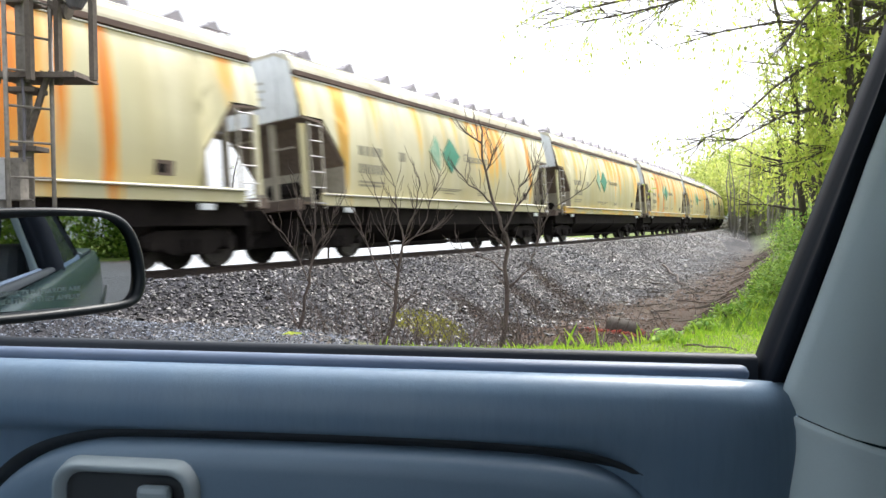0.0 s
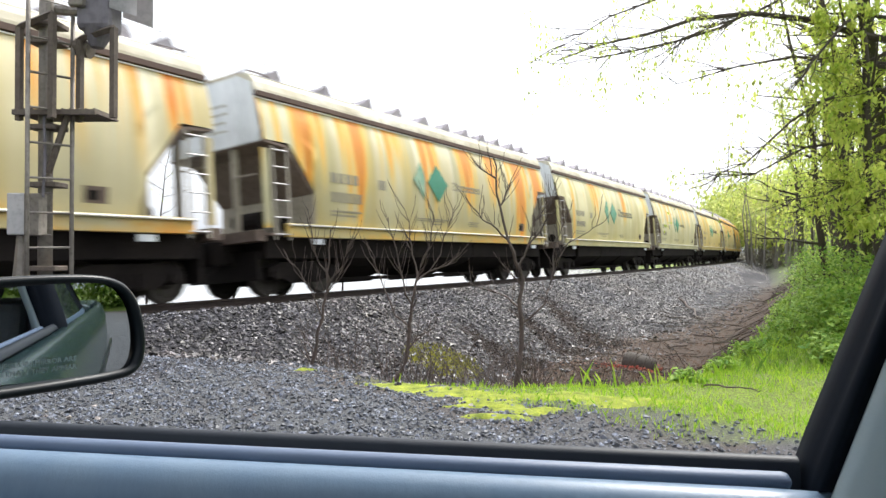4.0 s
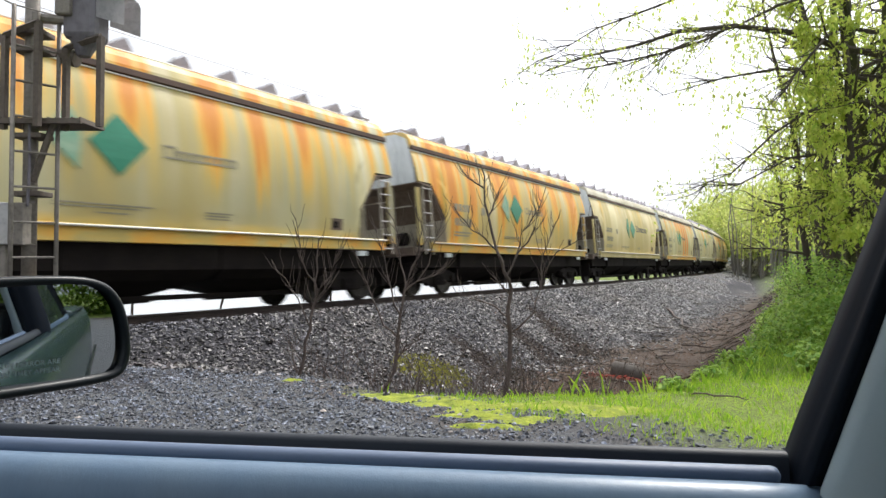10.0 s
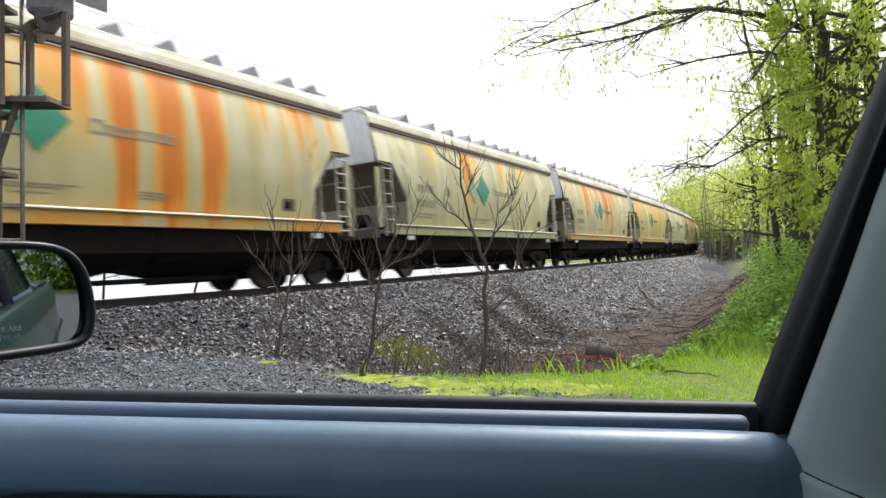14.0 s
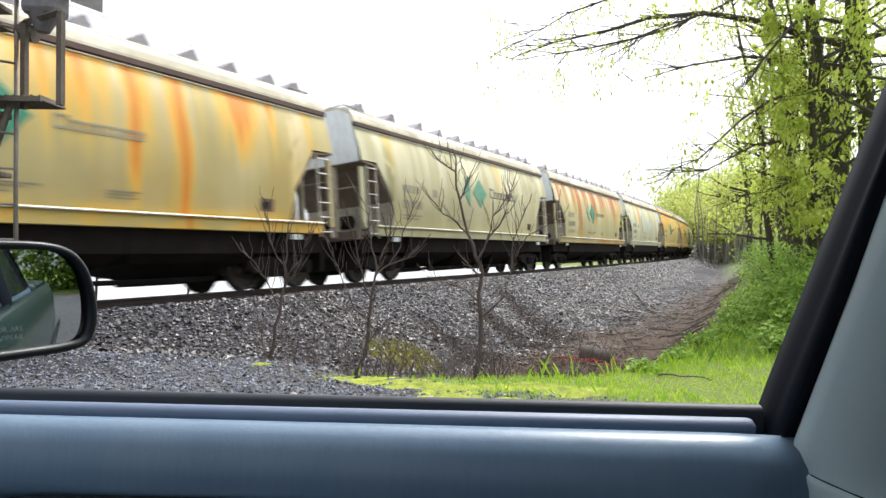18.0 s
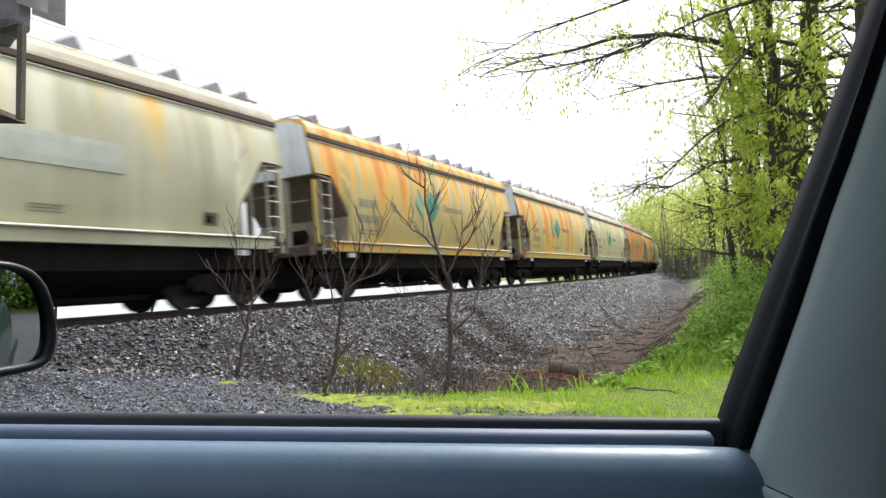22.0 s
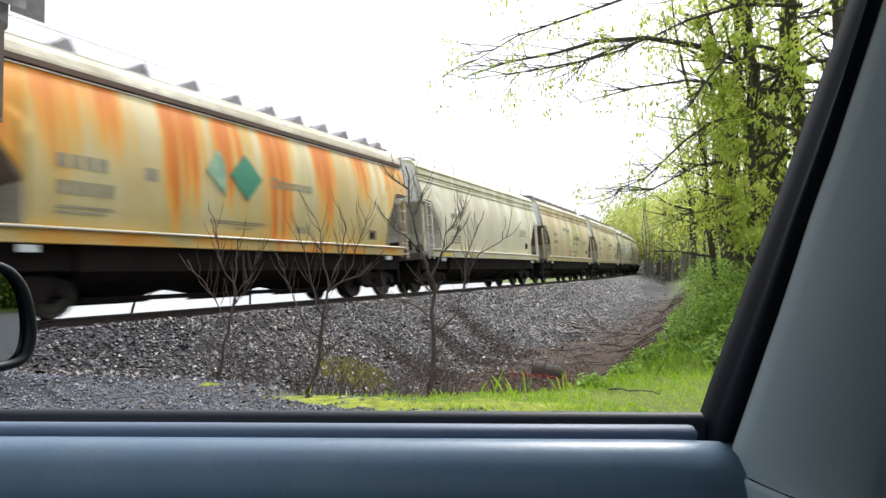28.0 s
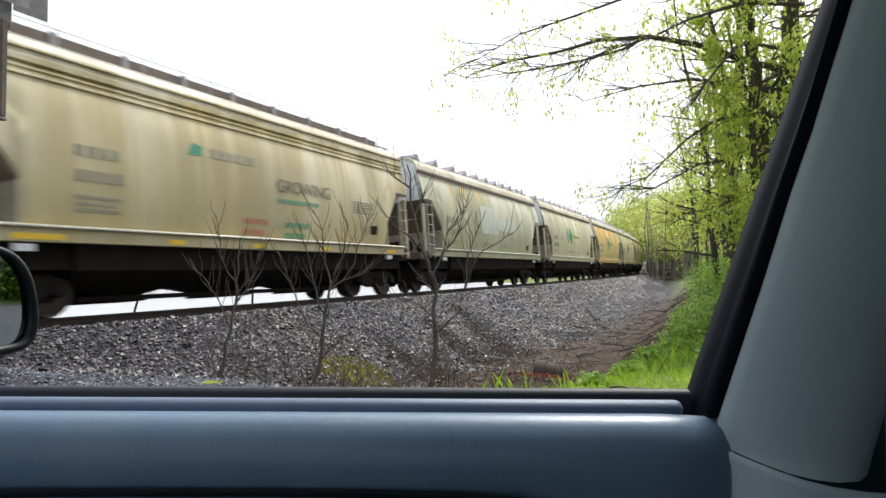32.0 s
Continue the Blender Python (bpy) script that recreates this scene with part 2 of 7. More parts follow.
# pale gloss that paints the highlights along the car's edges
M_EDGEGLINT = grain("pale_edge_glint", (0.72, 0.70, 0.62), (0.80, 0.78, 0.72), 0.3, fine=9, coarse=1.5, bump=0.03, speck=0.3)
M_ENDGREY = grain("dusty_grey_end", (0.56, 0.59, 0.61), (0.74, 0.76, 0.77), 0.55, fine=7, coarse=1.0, bump=0.08, stretch=(1.5, 1.5, 0.35))
M_ENDPALE = grain("pale_cream_end", (0.66, 0.66, 0.58), (0.76, 0.76, 0.68), 0.5, fine=7, coarse=1.0, bump=0.06)
M_EAVE = grain("rusty_eave_steel", (0.085, 0.055, 0.045), (0.14, 0.085, 0.065), 0.8, fine=12, coarse=1, bump=0.15)
M_HATCH = grain("galvanised_hatch", (0.21, 0.195, 0.22), (0.32, 0.30, 0.33), 0.6, 0.2, fine=12, coarse=1.5)
M_GREEN = grain("faded_green_decal", (0.015, 0.20, 0.115), (0.03, 0.25, 0.15), 0.5, fine=14, coarse=2, bump=0.02)
M_GREENPALE = grain("peeling_green_decal", (0.05, 0.27, 0.165), (0.16, 0.33, 0.22), 0.5, fine=9, coarse=2, bump=0.02)
M_GREENWORN = grain("worn_green_decal", (0.10, 0.33, 0.22), (0.38, 0.46, 0.32), 0.5, fine=9, coarse=2.2, bump=0.02)
M_STILE = grain("dusty_tan_steel", (0.30, 0.27, 0.22), (0.46, 0.42, 0.35), 0.6, fine=12, coarse=2, bump=0.1)
M_PATCH = grain("pale_grey_overpaint", (0.46, 0.49, 0.42), (0.54, 0.56, 0.49), 0.5, fine=6, coarse=0.8, bump=0.03, stretch=(1, 1, 0.3))
M_INK = grain("faded_black_lettering", (0.10, 0.095, 0.08), (0.2, 0.19, 0.15), 0.6, fine=10, coarse=3, bump=0.0)
M_INKPALE = grain("weathered_lettering", (0.24, 0.22, 0.16), (0.34, 0.31, 0.22), 0.6, fine=10, coarse=3, bump=0.0)
M_INKRED = plain("faded_red_lettering", (0.42, 0.16, 0.12))
M_YELLOW = plain("yellow_reflector", (0.75, 0.5, 0.03), 0.4)
M_MASTSTEEL = grain("weathered_galvanised_steel", (0.17, 0.15, 0.13), (0.31, 0.28, 0.25), 0.6, 0.4, fine=22, coarse=2.5, bump=0.15)
M_MASTRUST = grain("brown_weathered_steel", (0.10, 0.08, 0.068), (0.19, 0.155, 0.13), 0.7, 0.3, fine=22, coarse=2.5, bump=0.15)
M_CABINET = grain("dull_aluminium_box", (0.42, 0.41, 0.42), (0.52, 0.51, 0.52), 0.5, 0.3, fine=16, coarse=3, bump=0.05)
# black paint lifted towards lilac to paint the sky glare on it
M_SIGNALBLACK = grain("glare_paled_signal_paint", (0.12, 0.11, 0.13), (0.18, 0.165, 0.19), 0.55, fine=14, coarse=3, bump=0.05)
M_BARK = grain("grey_brown_bark", (0.05, 0.04, 0.033), (0.095, 0.077, 0.062), 0.9, fine=22, coarse=3, bump=0.6, stretch=(1, 1, 0.25))
# bark colour paled to paint the haze over the far wood
M_FARBARK = grain("haze_paled_bark", (0.17, 0.155, 0.14), (0.27, 0.25, 0.23), 0.9, fine=6, coarse=0.5, bump=0.1)
M_MOSSBARK = grain("mossy_bark", (0.04, 0.036, 0.024), (0.068, 0.075, 0.024), 0.95, fine=18, coarse=1.6, bump=0.6)
M_TWIG = grain("bare_twig_bark", (0.052, 0.038, 0.033), (0.145, 0.11, 0.095), 0.8, fine=30, coarse=4, bump=0.2)
M_LEAF = leafy("spring_leaf", (0.36, 0.50, 0.08), (0.72, 0.76, 0.18), 0.6)
M_LEAFDARK = leafy("understorey_leaf", (0.11, 0.22, 0.025), (0.26, 0.38, 0.05), 0.4)
M_LEAFBUSH = leafy("bank_bush_leaf", (0.12, 0.27, 0.035), (0.36, 0.50, 0.08), 0.45)
# distance haze and backlight are put into this leaf colour
M_LEAFFAR = leafy("hazy_far_leaf", (0.30, 0.38, 0.09), (0.66, 0.68, 0.22), 0.5)
M_GRASS = leafy("grass_blade", (0.20, 0.40, 0.025), (0.46, 0.60, 0.07), 0.5)
M_HERB = leafy("yellow_herb", (0.22, 0.23, 0.025), (0.44, 0.42, 0.05), 0.35)
M_MOSS = grain("yellow_green_moss", (0.13, 0.17, 0.015), (0.30, 0.34, 0.03), 0.95, fine=45, coarse=9, bump=0.9, spread=0.16, speck=0.75)
M_DEADLEAF = leafy("dead_red_leaf", (0.15, 0.03, 0.024), (0.27, 0.085, 0.065), 0.08, 0.0)
M_CONCRETE = grain("stained_concrete", (0.055, 0.046, 0.04), (0.10, 0.086, 0.076), 0.9, fine=25, coarse=3, bump=0.4)
M_TRIM = grain("blue_grey_vinyl", (0.125, 0.192, 0.28), (0.148, 0.215, 0.295), 0.36, fine=150, coarse=22, bump=0.06, speck=0.2, stretch=(1, 1, 0.12))
M_TRIMLOW = grain("grey_door_vinyl", (0.12, 0.178, 0.25), (0.135, 0.195, 0.265), 0.42, fine=420, coarse=14, bump=0.03, speck=0.1)
M_PILLAR = grain("grey_pillar_plastic", (0.48, 0.565, 0.59), (0.50, 0.585, 0.61), 0.42, fine=500, coarse=5, bump=0.02, speck=0.06)
M_RUBBER = dull(grain("black_window_rubber", (0.010, 0.013, 0.020), (0.014, 0.018, 0.026), 0.6, fine=200, coarse=8, bump=0.02, speck=0.2), 0.08)
M_SEAL = dull(grain("dark_belt_rubber", (0.016, 0.020, 0.028), (0.021, 0.026, 0.035), 0.5, fine=200, coarse=8, bump=0.02, speck=0.2), 0.3)
M_BELT = grain("blue_grey_belt_seal", (0.10, 0.14, 0.22), (0.115, 0.155, 0.235), 0.5, fine=300, coarse=10, bump=0.02, speck=0.1)
M_BEZEL = plain("grey_bezel_plastic", (0.29, 0.34, 0.365), 0.4)
# dark fill of the handle recess; also paints shade in the panel groove
M_DARKTRIM = plain("groove_shade_and_recess", (0.03, 0.034, 0.038), 0.6)
M_HOUSING = dull(grain("black_mirror_shell", (0.005, 0.007, 0.009), (0.008, 0.011, 0.014), 0.3, fine=100, coarse=5, bump=0.01, speck=0.2), 0.25)
M_BODY = grain("teal_car_paint", (0.020, 0.042, 0.045), (0.024, 0.047, 0.05), 0.22, 0.3, fine=300, coarse=2, bump=0.0, speck=0.1)
M_HEADLINER = grain("grey_headliner_cloth", (0.30, 0.31, 0.32), (0.33, 0.34, 0.35), 0.95, fine=300, coarse=5, bump=0.2)
M_CLOTH = grain("grey_seat_cloth", (0.14, 0.15, 0.165), (0.18, 0.19, 0.2), 0.95, fine=260, coarse=6, bump=0.3)
M_MIRROR = plain("mirror_silver", (0.62, 0.66, 0.68), 0.02, 1.0)
M_DARKGLASS = plain("tinted_side_glass", (0.02, 0.025, 0.03), 0.03)
# tint added to cut the daylight that enters the cabin
M_TINT, tn, tl, tp = nodes_of("daylight_cutting_glass")
tp.inputs["Base Color"].default_value, tp.inputs["Roughness"].default_value = (0.02, 0.025, 0.03, 1), 0.03
tt, tm = tn.new("ShaderNodeBsdfTransparent"), tn.new("ShaderNodeMixShader")
tt.inputs[0].default_value, tm.inputs[0].default_value = (0.66, 0.72, 0.74, 1), 0.9
tl.new(tp.outputs[0], tm.inputs[1])
tl.new(tt.outputs[0], tm.inputs[2])
tl.new(tm.outputs[0], tn["Material Output"].inputs[0])
M_ETCH = plain("etched_lettering", (0.17, 0.22, 0.22), 0.6)

# ---------------- building helpers ----------------


def part(name, bm, material, parent=None, label="", smooth=False, at=None):
    me = bpy.data.meshes.new(name)
    bm.normal_update()
    bm.to_mesh(me)
    bm.free()
    return mesh_part(name, me, material, parent, label, smooth, at)


def mesh_part(name, me, material, parent=None, label="", smooth=False, at=None):
    if material and not me.materials:
        me.materials.append(material)
    if smooth:
        me.polygons.foreach_set("use_smooth", [True] * len(me.polygons))
    ob = new(name, me)
    if parent:
        ob.parent = parent
    if at is not None:
        ob.matrix_basis = at
    if label:
        tagged(ob, label)
    return ob


def raw_mesh(name, verts, faces):
    me = bpy.data.meshes.new(name)
    me.from_pydata(verts, [], faces)
    me.update()
    return me


def box(bm, c, s, rot=None, bevel=0.0):
    """A block with centre c and size s."""
    m = Matrix.Translation(c) @ (rot or Matrix()) @ Matrix.Diagonal((*s, 1))
    r = bmesh.ops.create_cube(bm, size=1, matrix=m)
    if bevel:
        es = list({e for v in r["verts"] for e in v.link_edges})
        bmesh.ops.bevel(bm, geom=es, offset=bevel, segments=2, affect='EDGES', profile=0.5)
    return bm


def a_box(c, s, rot=None, bevel=0.0):
    return box(bmesh.new(), c, s, rot, bevel)


def tube(bm, pts, radii, sides=6, cap=True):
    """A tube along points, with a radius at each."""
    pts = [Vector(p) for p in pts]
    rings = []
    for i, p in enumerate(pts):
        d = (pts[min(i + 1, len(pts) - 1)] - pts[max(i - 1, 0)]).normalized()
        a = d.cross(Vector((0, 0, 1)) if abs(d.z) < 0.95 else Vector((1, 0, 0))).normalized()
        b = d.cross(a)
        r = radii[i] if isinstance(radii, (list, tuple)) else radii
        rings.append([bm.verts.new(p + (a * math.cos(k * 2 * math.pi / sides) + b * math.sin(k * 2 * math.pi / sides)) * r) for k in range(sides)])
    for q, w in zip(rings, rings[1:]):
        for k in range(sides):
            bm.faces.new((q[k], q[(k + 1) % sides], w[(k + 1) % sides], w[k]))
    if cap:
        bm.faces.new(rings[0][::-1])
        bm.faces.new(rings[-1])
    return bm


def loft(bm, rows, closed=False):
    """Skin through rows of points, all of one length."""
    vs = [[bm.verts.new(p) for p in r] for r in rows]
    for a, b in zip(vs, vs[1:]):
        n = len(a)
        for k in range(n if closed else n - 1):
            bm.faces.new((a[k], a[(k + 1) % n], b[(k + 1) % n], b[k]))
    return bm


def prism(bm, outline, axis, lo, hi):
    """A flat outline pushed along an axis ('x', 'y' or 'z')."""
    def at(p, w):
        return {"x": (w, p[0], p[1]), "y": (p[0], w, p[1]), "z": (p[0], p[1], w)}[axis]
    a = [bm.verts.new(at(p, lo)) for p in outline]
    b = [bm.verts.new(at(p, hi)) for p in outline]
    n = len(a)
    bm.faces.new(a)
    bm.faces.new(b[::-1])
    for k in range(n):
        bm.faces.new((a[k], b[k], b[(k + 1) % n], a[(k + 1) % n]))
    bmesh.ops.recalc_face_normals(bm, faces=bm.faces[:])
    return bm


# ---------------- the line of the track ----------------
STEP, S_LO, S_HI = 0.5, -520.0, 640.0
CAR = 15.9
BANK = 0.081
RAIL_Z = 0.125


def bend(s):
    return -0.000727 - 1.313e-5 * min(max(s, 0.0), 150.0)


TRACK = {}


def lay_track():
    x, y, a = -4.6387, 15.4693, 0.55054
    TRACK[0] = (x, y, a)
    n = 0
    while n * STEP < S_HI:
        k = bend(n * STEP)
        m = a + k * STEP / 2
        x, y, a = x + math.sin(m) * STEP, y + math.cos(m) * STEP, a + k * STEP
        n += 1
        TRACK[n] = (x, y, a)
    x, y, a = TRACK[0]
    n = 0
    while n * STEP > S_LO:
        k = bend(0)
        m = a - k * STEP / 2
        x, y, a = x - math.sin(m) * STEP, y - math.cos(m) * STEP, a - k * STEP
        n -= 1
        TRACK[n] = (x, y, a)


lay_track()


def along(s, off=0.0):
    """Place on the track line, off metres towards the road, and its heading."""
    f = s / STEP
    i = math.floor(f)
    f -= i
    a, b = TRACK[i], TRACK[i + 1]
    x, y, h = (p + (q - p) * f for p, q in zip(a, b))
    return x + math.cos(h) * off, y - math.sin(h) * off, h


T_S = np.arange(-60, 260) * 1.0
T_P = np.array([along(s)[:2] for s in T_S])
T_H = np.array([along(s)[2] for s in T_S])


def track_coords(x, y):
    """Arrays of distance along and off the track."""
    x, y = np.asarray(x, float), np.asarray(y, float)
    s, n = np.empty_like(x), np.empty_like(x)
    for i in range(0, x.size, 4000):
        q = slice(i, i + 4000)
        d = (x.flat[q][:, None] - T_P[:, 0]) ** 2 + (y.flat[q][:, None] - T_P[:, 1]) ** 2
        k = d.argmin(1)
        dx, dy, h = x.flat[q] - T_P[k, 0], y.flat[q] - T_P[k, 1], T_H[k]
        s.flat[q] = T_S[k] + dx * np.sin(h) + dy * np.cos(h)
        n.flat[q] = dx * np.cos(h) - dy * np.sin(h)
    return s, n


def wob(x, y, f, seed=0.0):
    """A smooth ripple, about -1 to 1."""
    return (np.sin(x * f * 1.3 + seed) * np.cos(y * f * 1.1 - seed * 0.7) + 0.5 * np.sin(x * f * 2.9 + y * f * 2.3 + seed * 2) + 0.3 * np.cos(x * f * 5.1 - y * f * 4.7 + seed)) / 1.8


# far edge of the level lot, y over x
LOT_X = [-40, -8, -5, -2.6, -1.5, -0.95, -0.55, 0.5, 1.5, 2.4, 3.4, 5, 8, 14, 60]
LOT_Y = [10, 8.4, 7.9, 7.45, 7.1, 6.65, 6.15, 5.9, 5.95, 6.4, 7.6, 10, 15.5, 27, 120]


def chute(s, n):
    """Bare earth chutes that run down the ballast slope, 0 to 1."""
    out = np.zeros_like(s)
    for (s0, n0), (s1, n1), w in (((8.7, 3.3), (5.0, 6.6), 0.62), ((5.5, 3.9), (3.4, 6.4), 0.45), ((2.2, 4.4), (1.0, 6.4), 0.5)):
        k = np.clip(((s - s0) * (s1 - s0) + (n - n0) * (n1 - n0)) / ((s1 - s0) ** 2 + (n1 - n0) ** 2), 0, 1)
        d = np.hypot(s - s0 - k * (s1 - s0), n - n0 - k * (n1 - n0))
        out = np.maximum(out, np.exp(-(d / (w * (0.5 + 0.6 * k))) ** 2))
    return out


def ground_z(x, y):
    x, y = np.asarray(x, float), np.asarray(y, float)
    s, n = track_coords(x, y)
    bed = 0.03 + BANK * np.clip(n, -1.6, 1.6) - 0.05 - 0.07 * np.clip((1.95 - np.abs(n)) / 0.35, 0, 1)
    slope_near = 0.10 - 0.30 * (n - 2.3)
    slope_far = -0.15 + 0.45 * (n + 2.3)
    zb = np.where(n > 2.3, slope_near, np.where(n < -2.3, slope_far, bed))
    zb = zb - 0.10 * chute(s, n)
    floor = -1.05 + 0.004 * np.clip(s - 15, 0, 80) + 0.10 * wob(x, y, 0.8, 2.0)
    zb = np.where(n > 0, np.maximum(zb, floor), np.maximum(zb, -5.5))
    edge = np.interp(x, LOT_X, LOT_Y)
    over = (y - edge) * 0.75
    right = np.clip((x - 2.6) / 2.5, 0, 1)
    zl = 0.0 + 0.02 * wob(x, y, 0.9) - np.where(over > 0, 0.40 * over, 0) - 0.12 * np.exp(-(over / 0.5) ** 2) * 0.3
    zl = zl + right * np.clip(-over, 0, 4) * 0.10
    zl = np.where((n < 2.3), -9, zl)
    z = np.maximum(zb, zl)
    z = z + 0.26 * np.exp(-((x + 4.2) ** 2 + (y - 6.6) ** 2) / 0.55)
    # the wooded bank beyond the ditch climbs gently
    return z + 0.012 * wob(x, y, 6.0, 1.0) * (n > 2.3)


def ground_sheet():
    """One sheet: fine steps near the car, long ones out to the horizon."""
    def axis(lo, hi, a, b, fine):
        v = list(np.arange(a, b + 1e-6, fine))
        d = fine
        while v[-1] < hi:
            d *= 1.22
            v.append(v[-1] + d)
        d = fine
        while v[0] > lo:
            d *= 1.22
            v.insert(0, v[0] - d)
        return np.array(v)
    xs, ys = axis(-1500, 1500, -9, 12, 0.14), axis(-1500, 1500, 2.0, 24, 0.14)
    gx, gy = np.meshgrid(xs, ys)
    gz = ground_z(gx, gy)
    far = np.hypot(gx, gy) > 300
    gz = np.where(far, np.where(gz < -3, -5.5, np.minimum(gz, 0.0)), gz)
    verts = np.stack([gx.ravel(), gy.ravel(), gz.ravel()], 1)
    w, h = len(xs), len(ys)
    i = np.arange((h - 1) * (w - 1))
    r, c = i // (w - 1), i % (w - 1)
    k = r * w + c
    faces = np.stack([k, k + 1, k + w + 1, k + w], 1)
    me = raw_mesh("ground", verts.tolist(), faces.tolist())
    s, n = track_coords(gx.ravel(), gy.ravel())
    # cover: how much grass, bare dirt and ballast lies at each place
    x, y = gx.ravel(), gy.ravel()
    edge = np.interp(x, LOT_X, LOT_Y)
    rag = 0.35 * wob(x, y, 2.2, 4.0)
    grass = np.clip((x - 0.75 + 1.1 * (y - 5.0) * (y < 6.6) + rag * 1.6) / 0.7, 0, 1) * (y > 4.2) * (y < edge + 0.5)
    grass = np.maximum(grass, np.clip((x - 2.2 + rag) / 0.8, 0, 1) * (y < edge + 0.2) * (y > 1.5))
    grass = np.where(n < -7, 1.0, grass)
    grass = np.where((y < -4) | ((x > 9.5) & (y < 5)), 1.0, grass)
    dirt = np.clip((n - 6.2 - 0.55 * np.clip((s - 5) / 4, 0, 1) - rag) / 0.8, 0, 1) * np.clip((s + 7 + rag * 3) / 2, 0, 1) * (1 - grass)
    dirt = np.maximum(dirt, chute(s, n) * 0.3)
    bed = (np.abs(n) < 6.4 + 0.55 * np.clip((s - 5) / 4, 0, 1) + rag) * 1.0
    col = np.stack([grass, dirt, bed, np.ones_like(x)], 1)
    ca = me.color_attributes.new("cover", 'FLOAT_COLOR', 'POINT')
    ca.data.foreach_set("color", col.ravel())
    me.polygons.foreach_set("use_smooth", [True] * len(me.polygons))
    m, nn, l, p = nodes_of("lot_and_bank_ground")
    at = nn.new("ShaderNodeVertexColor")
    at.layer_name = "cover"
    sp = nn.new("ShaderNodeSeparateColor")
    l.new(at.outputs[0], sp.inputs[0])
    f1, f2 = noise_node(nn, l, 55, 5, 0.7), noise_node(nn, l, 2.2, 4)
    stone = mix(nn, l, ramp(nn, l, f1.outputs[0], [(0.35, (0, 0, 0)), (0.65, (1, 1, 1))]).outputs[0], (0.045, 0.048, 0.054), (0.135, 0.14, 0.146))
    balst = mix(nn, l, ramp(nn, l, f1.outputs[0], [(0.35, (0, 0, 0)), (0.65, (1, 1, 1))]).outputs[0], (0.018, 0.018, 0.021), (0.068, 0.066, 0.074))
    earth = mix(nn, l, f2.outputs[0], (0.058, 0.045, 0.038), (0.125, 0.10, 0.084))
    earth = mix(nn, l, ramp(nn, l, f1.outputs[0], [(0.4, (0.6, 0.6, 0.6)), (0.6, (0, 0, 0))]).outputs[0], earth, (0.07, 0.05, 0.04))
    turf = mix(nn, l, f2.outputs[0], (0.13, 0.24, 0.025), (0.31, 0.42, 0.045))
    turf = mix(nn, l, ramp(nn, l, f1.outputs[0], [(0.44, (0.9, 0.9, 0.9)), (0.60, (0, 0, 0))]).outputs[0], turf, (0.075, 0.07, 0.045))
    c = mix(nn, l, sp.outputs[2], stone, balst)
    c = mix(nn, l, sp.outputs[1], c, earth)
    c = mix(nn, l, sp.outputs[0], c, turf)
    l.new(c, p.inputs["Base Color"])
    p.inputs["Roughness"].default_value = 0.9
    p.inputs["Specular IOR Level"].default_value = 0.15
    b = nn.new("ShaderNodeBump")
    b.inputs["Strength"].default_value, b.inputs["Distance"].default_value = 0.8, 0.02
    l.new(f1.outputs[0], b.inputs["Height"])
    l.new(b.outputs[0], p.inputs["Normal"])
    return tagged(mesh_part("ground", me, m), "gravel lot, grass verge, dirt ditch and bank beside the railway", "ground", kind="structure")


ground_sheet()

# water beyond the embankment; its pale base colour paints part of the sky's reflection
bm = bmesh.new()
wv = [along(s, -12.0)[:2] for s in range(-58, 170, 6)]
loft(bm, [[(x, y, -3.2) for x, y in wv], [(x - 1100, y + 900, -3.2) for x, y in wv]])
mw, wn2, wl2, wp = nodes_of("sky_paled_water")
wp.inputs["Base Color"].default_value, wp.inputs["Roughness"].default_value = (0.58, 0.60, 0.61, 1), 0.08
wp.inputs["Specular IOR Level"].default_value = 1.0
wf = noise_node(wn2, wl2, 1.5, 4)
wb = wn2.new("ShaderNodeBump")
wb.inputs["Strength"].default_value, wb.inputs["Distance"].default_value = 0.15, 0.02
wl2.new(wf.outputs[0], wb.inputs["Height"])
wl2.new(wb.outputs[0], wp.inputs["Normal"])
tagged(part("water", bm, mw), "calm water beyond the railway embankment, coloured pale for the sky's reflection", "water", kind="structure")


